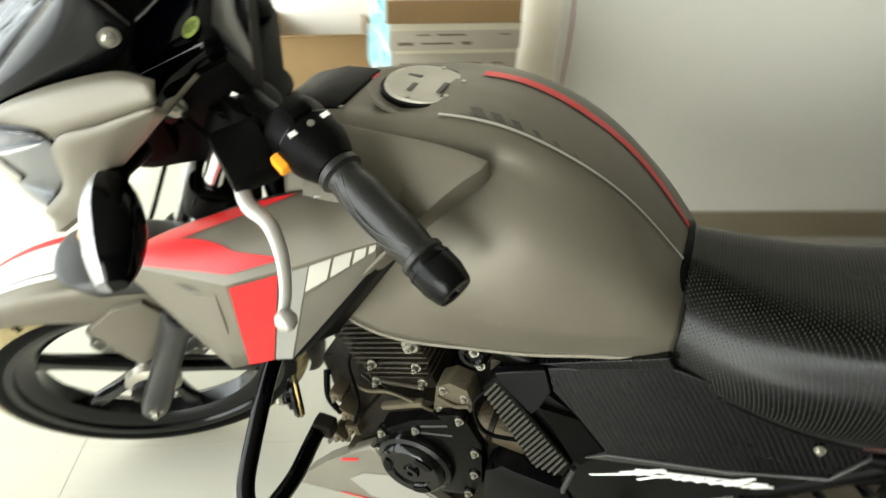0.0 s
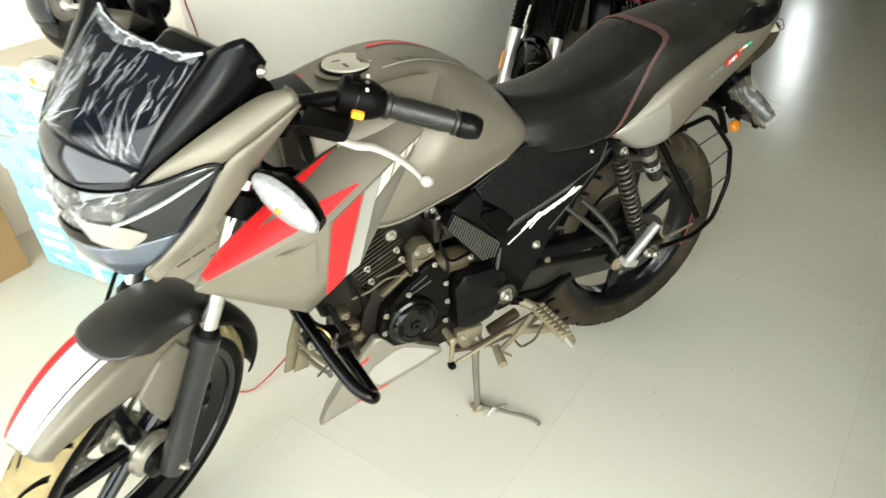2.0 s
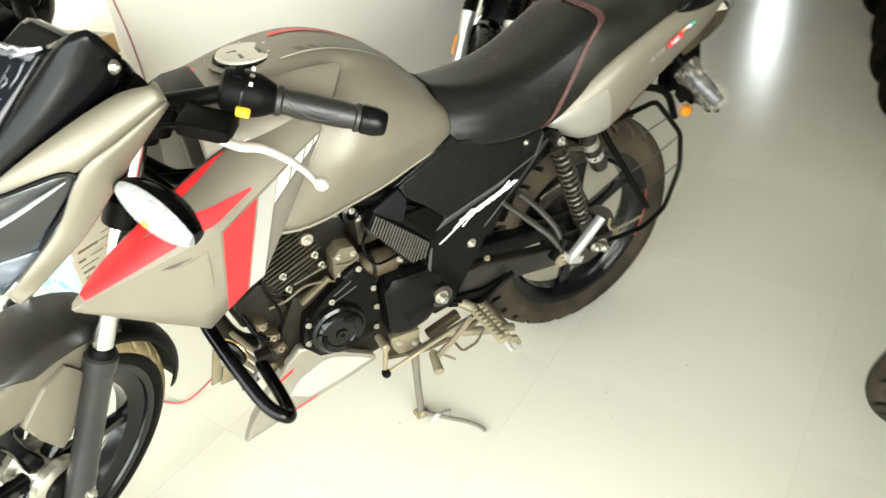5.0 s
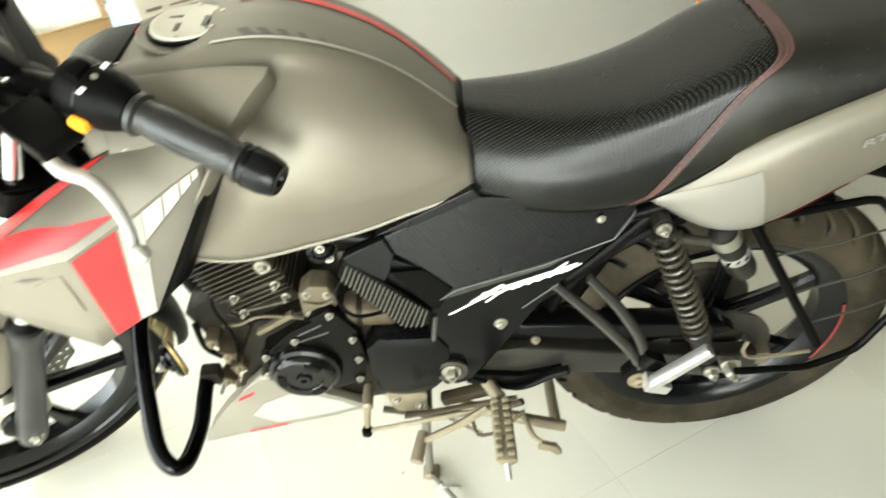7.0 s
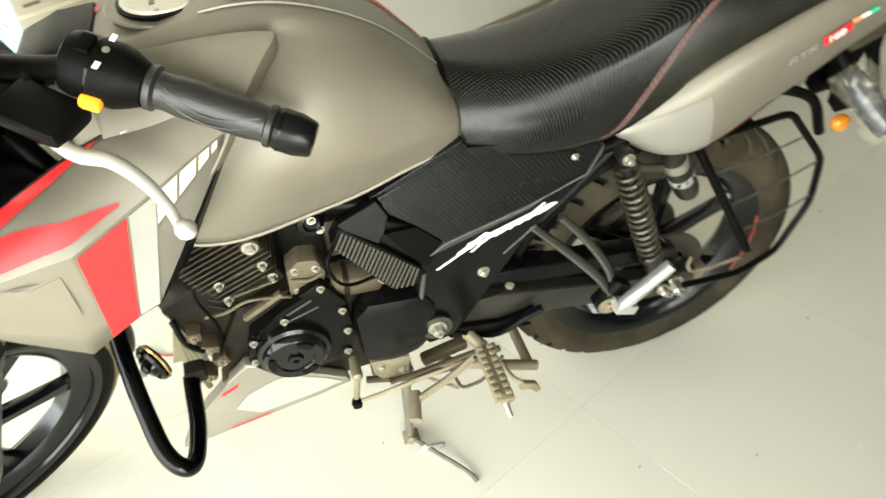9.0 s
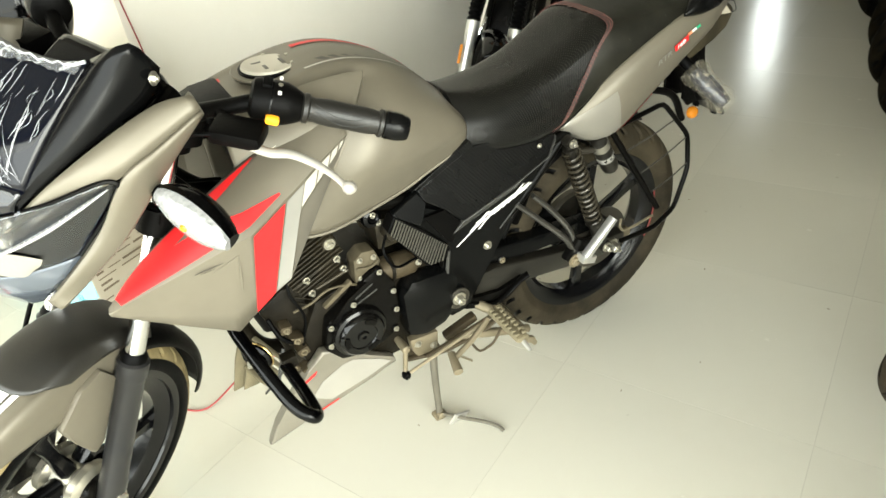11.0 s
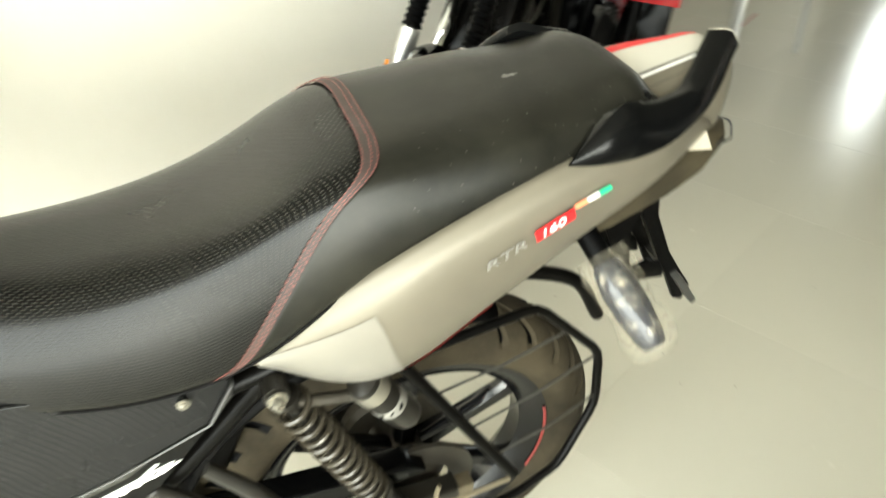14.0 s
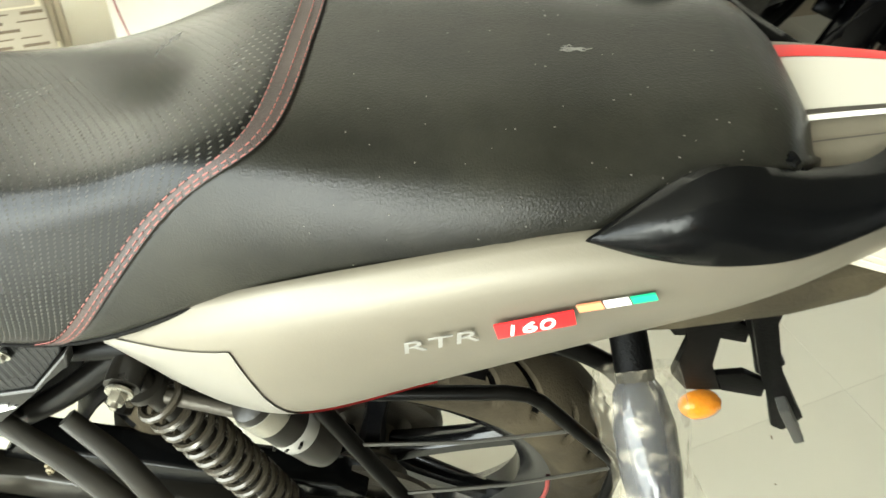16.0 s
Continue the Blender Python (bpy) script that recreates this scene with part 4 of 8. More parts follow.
part("lamp_housing", bm, GLOSSBLACK, bike, turn=STEER)
# main reflector: a wide shallow bowl behind the glass
bowl = [[Vector((-0.578 + 0.022 * (1 - r), 0.066 * r * math.cos(a), 0.880 + 0.030 * r * math.sin(a) + 0.016 * (r * math.cos(a)) ** 2)) for a in (2 * math.pi * j / 28 for j in range(28))] for r in (0.12, 0.4, 0.7, 0.9, 1.0)]
part("reflector", skin(B(), bowl, True, False), REFLECT, bike, "bright reflector bowl", turn=STEER)
part("bulb", lathe(B(), [(0.004, 0.0), (0.008, 0.010), (0.004, 0.02)], (-0.572, 0, 0.876), (-1, 0, 0), 12), FROST, bike, turn=STEER)
for s in (-1, 1):
    # side cowl in two faces that meet in a crease
    top = [(-0.588, 0.066 * s, 0.964), (-0.545, 0.096 * s, 1.012), (-0.475, 0.124 * s, 1.050), (-0.400, 0.150 * s, 1.076), (-0.362, 0.176 * s, 1.082)]
    crease = [(-0.589, 0.067 * s, 0.962), (-0.542, 0.105 * s, 0.989), (-0.478, 0.154 * s, 1.014), (-0.420, 0.174 * s, 1.041), (-0.364, 0.191 * s, 1.066)]
    inner = [(-0.364, 0.191 * s, 1.066), (-0.425, 0.172 * s, 1.038), (-0.477, 0.154 * s, 1.012), (-0.511, 0.123 * s, 0.923), (-0.561, 0.099 * s, 0.865), (-0.575, 0.066 * s, 0.815)]
    outer = [(-0.362, 0.188 * s, 1.060), (-0.398, 0.175 * s, 1.020), (-0.436, 0.162 * s, 0.978), (-0.489, 0.140 * s, 0.910), (-0.540, 0.112 * s, 0.855), (-0.576, 0.086 * s, 0.812)]
    rows = []
    for i in range(21):
        t = i / 20
        a, c = Vector(tuple(at_spline(top, t))), Vector(tuple(at_spline(crease, t)))
        rows.append([a, a.lerp(c, 0.33) + Vector((0, 0.003 * s, 0.002)), a.lerp(c, 0.66) + Vector((0, 0.003 * s, 0.002)), c])
    cowl = part("lamp_cowl", skin(B(), rows, False, False), GREY, bike, "bronze-grey side cowl of the headlamp", shell=0.005, turn=STEER, sharp=22)
    rows = []
    for i in range(25):
        t = i / 24
        a, c = Vector(tuple(at_spline(inner, t))), Vector(tuple(at_spline(outer, t)))
        bulge = Vector((0, 0.003 * s, 0)) * math.sin(math.pi * t)
        rows.append([a, a.lerp(c, 0.33) + bulge, a.lerp(c, 0.66) + bulge, c, c + Vector((0.004, -0.002 * s, -0.003)), c + Vector((0.03, -0.045 * s, -0.004))])
    part("cowl_flank", skin(B(), rows, False, False), GREY, cowl, "lower grey face of the cowl", shell=0.005, turn=STEER, sharp=22)
    # indicator
    bm = tube(B(), [(-0.42, 0.12 * s, 0.952), (-0.436, 0.16 * s, 0.966), (-0.438, 0.195 * s, 0.968)], 0.011, 10)
    ind = part("front_indicator", bm, RUBBER, bike, "clear-lens indicator on a black rubber stalk", turn=STEER)
    rings, back = [], []
    for i in range(11):
        t = i / 10
        o = Vector((-0.446, (0.178 + 0.108 * t) * s, 0.975 - 0.032 * t))
        h = 0.031 * math.sin(math.pi * min(max(0.06 + 0.9 * t, 0), 1)) ** 0.6
        d = 0.022 * math.sin(math.pi * (0.08 + 0.84 * t)) ** 0.5
        rings.append([o + Vector((-d * math.cos(a), 0, h * math.sin(a))) for a in (-math.pi / 2 + math.pi * j / 10 for j in range(11))])
        back.append([o + Vector((d * 1.7 * math.cos(a), 0, h * 1.03 * math.sin(a))) for a in (-math.pi / 2 + math.pi * j / 10 for j in range(11))])
    part("lens", skin(B(), rings, True, True), FROST, ind, "frosted clear lens", turn=STEER)
    part("lamp_back", skin(B(), back, True, True), GLOSSBLACK, ind, turn=STEER)
    part("bulb", lathe(B(), [(0.004, 0), (0.009, 0.01), (0.004, 0.019)], (-0.4515, 0.232 * s, 0.960), (-1, 0, 0), 10), AMBER, ind, turn=STEER)

# instrument binnacle behind the screen
tilt = Matrix.Rotation(radians(-22), 3, "Y")
bm = block(B(), (-0.362, 0, 0.996), (0.135, 0.18, 0.085), tilt, 0.022, 3)
dash = part("instrument_panel", bm, GLOSSBLACK, bike, "black instrument cluster with a green oval sticker", turn=STEER)
face = Matrix.Translation((-0.362, 0, 0.996)) @ tilt.to_4x4()
part("display_glass", block(B(), (0, 0, 0), (0.09, 0.15, 0.004), None, 0.0015), SCREEN, dash, turn=STEER @ face @ Matrix.Translation((0.0, 0, 0.043)))
bm = lathe(B(), [(0.016, 0), (0.016, 0.0008)], (0, 0, 0), (0, 0, 1), 24)
part("round_sticker", bm, LIMELABEL, dash, "green oval sticker", turn=STEER @ face @ Matrix.Translation((0.045, -0.07, 0.0450)) @ Matrix.Diagonal((0.62, 1.0, 1, 1)))
for k in range(3):
    part("sticker_mark", block(B(), (0, 0, 0), (0.0016, 0.018 - 0.004 * abs(k - 1), 0.0006)), BLACK, dash, turn=STEER @ face @ Matrix.Translation((0.040 + 0.005 * k, -0.07, 0.0461)))
part("instrument_back", block(B(), (-0.335, 0, 0.985), (0.09, 0.20, 0.07), tilt, 0.015), BLACK, dash, turn=STEER)
part("instrument_mount", block(B(), (-0.40, 0, 0.92), (0.12, 0.15, 0.10), None, 0.02), BLACK, dash, turn=STEER)
bm = block(B(), (-0.455, 0, 0.965), (0.13, 0.20, 0.13), None, 0.03)
part("instrument_bracket", bm, BLACK, dash, turn=STEER)
part("bracket_bolt", bolt(B(), (-0.375, -0.101, 0.985), (0, -1, 0.2), 0.008, 0.008), BOLT, dash, turn=STEER)
for s in (-1, 1):
    tube(bm := B(), [(-0.43, 0.05 * s, 0.99), (-0.36, 0.08 * s, 0.95), (-0.31, 0.075 * s, 0.93), (-0.30, 0.05 * s, 0.87)], 0.005, 8, 20)
    part("cable", bm, RUBBER, bike, turn=STEER)
tube(bm := B(), [(-0.315, -0.20, 1.0), (-0.36, -0.13, 0.99), (-0.37, -0.06, 0.93), (-0.30, -0.045, 0.82), (-0.2, -0.05, 0.75)], 0.0035, 8, 30)
part("clutch_cable", bm, RUBBER, bike, turn=STEER)

# handlebars: low bars, grips, switches, levers
for s in (-1, 1):
    root, knee, tip = Vector((-0.302, 0.09 * s, 0.975)), Vector((-0.243, 0.207 * s, 1.016)), Vector((-0.14, 0.378 * s, 0.979))
    d = (tip - knee).normalized()
    bm = B()
    tube(bm, [root, root.lerp(knee, 0.6) + Vector((-0.006, 0, 0.004)), knee, knee + d * 0.06], 0.0125, 14, 16)
    bar = part("handlebar", bm, BLACK, bike, turn=STEER)
    bm = lathe(B(), [(0.034, -0.03), (0.034, 0.01), (0.025, 0.015)], root + Vector((0.0, 0, -0.01)), STEER_AXIS, 22)
    part("bar_clamp", bm, BLACK, bar, turn=STEER)
    prof = [(0.019, 0.046), (0.0225, 0.049), (0.0225, 0.055), (0.0185, 0.058), (0.0185, 0.062)]
    for k in range(12):
        t = k / 11
        prof.append((0.0178 + 0.0026 * math.sin(math.pi * t) + 0.0008 * math.sin(9 * t), 0.064 + 0.094 * t))
    prof += [(0.0182, 0.161), (0.0215, 0.163), (0.0215, 0.168), (0.0192, 0.170)]
    grip = part("grip", lathe(B(), prof, knee, d, 24), GRIP, bar, turn=STEER)
    gx, gy, gz = basis(d)
    for off in (0.0, 0.5, 2.6, 3.1):
        pts = [knee + gz * (0.064 + 0.092 * i / 20) + (gx * math.cos(a) + gy * math.sin(a)) * (0.0181 + 0.0026 * math.sin(math.pi * i / 20)) for i, a in ((i, off + 4.4 + 0.75 * math.sin(math.pi * i / 20)) for i in range(21))]
        part("grip_seam", tube(B(), pts, 0.0007, 5), GRIPLINE, grip, "thin worn moulding line", turn=STEER)
    end = part("bar_end", lathe(B(), [(0.0165, 0.168), (0.0205, 0.171), (0.0218, 0.180), (0.0218, 0.192), (0.0185, 0.206), (0.0165, 0.209), (0.008, 0.2085), (0.006, 0.204)], knee, d, 22), SATIN, bar, "black bar-end weight", turn=STEER)
    part("bar_end_groove", lathe(B(), [(0.0219, 0.1745), (0.0224, 0.176), (0.0219, 0.1775)], knee, d, 22, False), GLOSSBLACK, end, turn=STEER)
    # switch housing
    x = d
    z = Vector((0, 0, 1)) - x * x.z
    z.normalize()
    yv = z.cross(x)
    fr = Matrix((x, yv, z)).transposed()
    bm = lathe(B(), [(0.022, -0.032), (0.029, -0.028), (0.0315, -0.02), (0.0315, 0.018), (0.027, 0.03), (0.021, 0.042)], knee + d * 0.004, d, 28)
    sw = part("switchgear", bm, BLACK, bar, turn=STEER)
    part("housing_seam", lathe(B(), [(0.0318, -0.0012), (0.0322, 0), (0.0318, 0.0012)], knee + d * 0.002, d, 28, False), GLOSSBLACK, sw, turn=STEER)
    part("housing_screw", lathe(B(), [(0.0035, 0), (0.0035, 0.002), (0.001, 0.0024)], knee + z * 0.0305 + d * 0.012, z, 10), BOLT, sw, turn=STEER)
    if s < 0:
        bm = block(B(), Vector((-0.268, -0.229, 1.008)), (0.020, 0.014, 0.013), fr, 0.004)
        part("horn_button", bm, ORANGE, sw, "orange switch button", turn=STEER)
        bm = block(B(), knee + z * 0.031 - d * 0.006, (0.014, 0.022, 0.008), fr, 0.003)
        part("dip_switch", bm, RUBBER, sw, turn=STEER)
        for off in (-0.02, 0.016):
            bm = block(B(), knee + z * 0.0318 + d * 0.012 + yv * off, (0.005, 0.008, 0.001), fr)
            part("switch_mark", bm, LABELWHITE, sw, turn=STEER)
    else:
        bm = block(B(), knee + z * 0.031, (0.022, 0.018, 0.014), fr, 0.004)
        part("stop_switch", bm, REDPLASTIC, sw, "red engine stop switch", turn=STEER)
        bm = block(B(), (-0.335, 0.15, 1.02), (0.05, 0.065, 0.04), None, 0.01)
        part("fluid_reservoir", bm, BLACK, bar, turn=STEER)
    # lever
    piv = Vector((-0.312, 0.185 * s, 0.994))
    bm = B()
    block(bm, piv + Vector((0.008, 0.012 * s, 0.0)), (0.05, 0.075, 0.024), Matrix.Rotation(radians(-18 * s), 3, "Z"), 0.008)
    tube(bm, [root.lerp(knee, 0.45), piv], 0.012, 10)
    part("lever_perch", bm, BLACK, bar, turn=STEER)
    pts = [Vector((-0.313, 0.216 * s, 0.987)), Vector((-0.306, 0.250 * s, 0.983)), Vector((-0.289, 0.274 * s, 0.980)), Vector((-0.281, 0.308 * s, 0.974)), Vector((-0.281, 0.341 * s, 0.967)), Vector((-0.286, 0.364 * s, 0.961))]
    bm = tube(B(), pts, [0.008, 0.0085, 0.0075, 0.006, 0.005], 10, 26, 0.72)
    lathe(bm, [(0.003, -0.0105), (0.0085, -0.006), (0.0105, 0.0), (0.0085, 0.006), (0.003, 0.0105)], pts[-1] + Vector((0.002, 0.004 * s, 0)), (0.3, s, -0.2), 16)
    part("lever", bm, LEVER, bar, "bare alloy lever with a ball end", turn=STEER)

# -- tank
TX = [-0.20, -0.10, 0.02, 0.10, 0.165, 0.212, 0.242]
TANK_TOP = smooth_through(TX, [0.925, 0.944, 0.957, 0.931, 0.890, 0.844, 0.813])
TANK_CREASE_Y = smooth_through(TX, [0.06, 0.085, 0.088, 0.08, 0.068, 0.056, 0.044])
TANK_CREASE_Z = smooth_through(TX, [0.925, 0.940, 0.945, 0.922, 0.882, 0.836, 0.799])
TANK_MAX_Y = smooth_through(TX, [0.12, 0.16, 0.168, 0.156, 0.136, 0.118, 0.10])
TANK_MAX_Z = smooth_through(TX, [0.86, 0.84, 0.81, 0.80, 0.79, 0.785, 0.775])
TANK_LOW_Y = smooth_through(TX, [0.12, 0.132, 0.12, 0.112, 0.106, 0.102, 0.096])
TANK_LOW_Z = smooth_through(TX, [0.72, 0.685, 0.688, 0.70, 0.718, 0.73, 0.74])


def tank_plain(u, v):
    x = TX[0] + (TX[-1] - TX[0]) * u
    s = 1 if v >= 0 else -1
    cy, cz, my, mz, ly, lz, tz = (g(x) for g in (TANK_CREASE_Y, TANK_CREASE_Z, TANK_MAX_Y, TANK_MAX_Z, TANK_LOW_Y, TANK_LOW_Z, TANK_TOP))
    sec = np.array([(0, tz), (cy * 0.55, tz - (tz - cz) * 0.25), (cy, cz), (cy + (my - cy) * 0.72, cz - (cz - mz) * 0.38), (my, mz), (my * 0.6 + ly * 0.4, (mz + lz) / 2), (ly, lz)])
    y, z = at_spline(sec, abs(v))
    return (x, y * s, z)


def tank(u, v):
    """The tank with a soft channel behind each knee scoop."""
    x, y, z = tank_plain(u, v)
    k = (abs(v) - 0.34) / 0.62
    if 0 < k < 1:
        d = (x - (0.046 - 0.19 * k ** 0.85) - 0.010) / 0.06
        y -= math.copysign(0.025, v) * math.exp(-d * d * 2.2) * math.sin(math.pi * k) ** 0.5
    return (x, y, z)


bm = patch(B(), tank, 0, 1, -1, 1, 64, 60)
body = part("fuel_tank", bm, GREY, bike, "bronze-grey fuel tank with stripes", shell=0.004, sharp=60)
CAPX = -0.078
bm = lathe(B(), [(0.045, -0.012), (0.061, -0.006), (0.065, 0.0), (0.063, 0.002), (0.056, 0.001)], (CAPX, 0, TANK_TOP(CAPX) - 0.004), (0.05, 0, 1), 48)
part("filler_ring", bm, GREY, body)
bm = lathe(B(), [(0.0445, -0.004), (0.0465, 0.002), (0.045, 0.0055), (0.039, 0.0065), (0.037, 0.0055), (0.012, 0.0055), (0.001, 0.0055)], (CAPX, 0, TANK_TOP(CAPX)), (0.05, 0, 1), 48)
part("cap_gasket", ring_mesh(B(), (0, 0, 0), [(0.051, -0.003), (0.051, 0.0026), (0.0455, 0.0030), (0.0455, -0.003)], 48), RUBBER, body, "black ring round the cap", turn=Matrix.Translation((CAPX, 0, TANK_TOP(CAPX))) @ Matrix.Rotation(radians(90), 4, "X"))
cap = part("filler_cap", bm, CAPGREY, body, "dusty round alloy filler cap")
cz = TANK_TOP(CAPX) + 0.0062
for off, size in (((-0.02, 0.012), (0.022, 0.006)), ((0.022, -0.006), (0.006, 0.026)), ((-0.01, -0.016), (0.006, 0.02))):
    bm = block(B(), (CAPX + off[0], off[1], cz), (*size, 0.0012), None, 0.0004)
    part("cap_relief", bm, DARKDECAL, cap)
for k in range(6):
    a = 0.4 + k * math.pi / 3
    part("cap_screw", lathe(B(), [(0.003, 0), (0.003, 0.0015), (0.001, 0.0018)], (CAPX + 0.0415 * math.cos(a), 0.0415 * math.sin(a), cz), (0, 0, 1), 10), BOLT, cap)
# stripes over the tank
bm = patch(B(), tank, 0.365, 0.985, -0.236, -0.214, 40, 2, 0.0016)
part("decal", bm, CREAM, body, "thin cream line", recalc=False)
bm = patch(B(), tank, 0.37, 0.985, -0.212, -0.206, 40, 1, 0.0018)
part("decal", bm, DARKDECAL, body, "fine dark line", recalc=False)
bm = patch(B(), tank, 0.40, 0.97, 0.115, 0.172, 40, 3, 0.0016)
part("decal", bm, RED, body, "red stripe", recalc=False)
bm = patch(B(), tank, 0.03, 0.10, 0.115, 0.19, 8, 3, 0.0016)
part("decal", bm, RED, body, "red stripe", recalc=False)
bm = patch(B(), tank, 0.03, 0.10, -0.24, -0.21, 8, 2, 0.0016)
part("decal", bm, WHITE, body, "thin white line", recalc=False)
for k in range(6):
    u0 = 0.47 + 0.047 * k
    wd = 0.030 - 0.0045 * k
    bm = patch(B(), lambda u, v: tank(u + (0.245 + v) * -0.45, v), u0, u0 + wd, -0.205, -0.145 - 0.008 * k, 6, 8, 0.0022)
    part("decal", bm, DARKDECAL, body, "slanted dark bar", recalc=False)


def pad(u, v):
    """The raised knee scoop on the tank's side; u to the rear, v down."""
    q = 0.34 + 0.62 * v
    x_rear = 0.046 - 0.19 * v ** 0.85 - 0.010 * max(0.0, 1 - v / 0.06) ** 2
    x_front = -0.165
    x = x_front + (x_rear - x_front) * u
    p = Vector(tank_plain((x - TX[0]) / (TX[-1] - TX[0]), -q))
    return p + Vector((0, -1, 0.25)).normalized() * (0.008 + 0.030 * u ** 1.6) * (1 - 0.40 * v)


for s in (-1, 1):
    bm = patch(B(), pad, 0, 1, 0.0 if s < 0 else 0.3, 1, 18, 20)
    if s > 0:
        flipped(bm)
    part("tank_scoop", bm, GREY, body, "raised scoop on the tank flank", shell=0.03, bevel=0.005)
bm = slab(B(), [(-0.262, 0.895), (-0.25, 0.918), (-0.205, 0.934), (-0.160, 0.938), (-0.15, 0.920), (-0.20, 0.895)], -0.058, 0.058, 0.012)
part("ignition_cover", bm, BLACK, bike, "dark textured cover ahead of the tank")
for s in (-1, 1):
    bm = tube(B(), [tank(k / 20, -1.0 if s < 0 else 1.0) for k in range(0, 21)], 0.0036, 8)
    part("tank_seam", bm, GREY, body, "pale lower flange")

# -- shrouds beside the tank: two facets that meet in a ridge, folded where the red band begins
SH_U = [0.0, 0.25, 0.44, 0.5, 0.62, 0.70, 0.82, 1.0]
SH_IN = [(-0.443, -0.166, 0.722), (-0.373, -0.138, 0.765), (-0.228, -0.13, 0.845), (-0.12, -0.135, 0.892), (-0.035, -0.155, 0.925)]
SH_RIDGE = [(-0.446, -0.174, 0.717), (-0.336, -0.199, 0.754), (-0.251, -0.217, 0.783), (-0.223, -0.222, 0.791), (-0.157, -0.212, 0.825), (-0.120, -0.208, 0.845), (-0.080, -0.205, 0.869), (-0.037, -0.203, 0.893)]
SH_LOW = [(-0.444, -0.170, 0.708), (-0.350, -0.184, 0.646), (-0.279, -0.190, 0.599), (-0.247, -0.194, 0.624), (-0.207, -0.190, 0.646), (-0.176, -0.194, 0.664), (-0.118, -0.192, 0.752), (-0.044, -0.190, 0.866)]


def on_poly(points, u):
    return np.array([np.interp(u, SH_U, [p[k] for p in points]) for k in range(3)])


def shroud_up(u, v):
    a, b = at_spline(SH_IN, u), on_poly(SH_RIDGE, u)
    return a + (b - a) * v + np.array([0, -0.003, 0.010]) * math.sin(math.pi * v) * math.sin(math.pi * u)


def shroud_low(u, v):
    a, b = on_poly(SH_RIDGE, u), on_poly(SH_LOW, u)
    return a + (b - a) * v


def between(f, u, lo, hi):
    """A surface patch between two edges lo(u) and hi(u)."""
    return lambda a, v: f(u[0] + (u[1] - u[0]) * a, lo(a) + (hi(a) - lo(a)) * v)


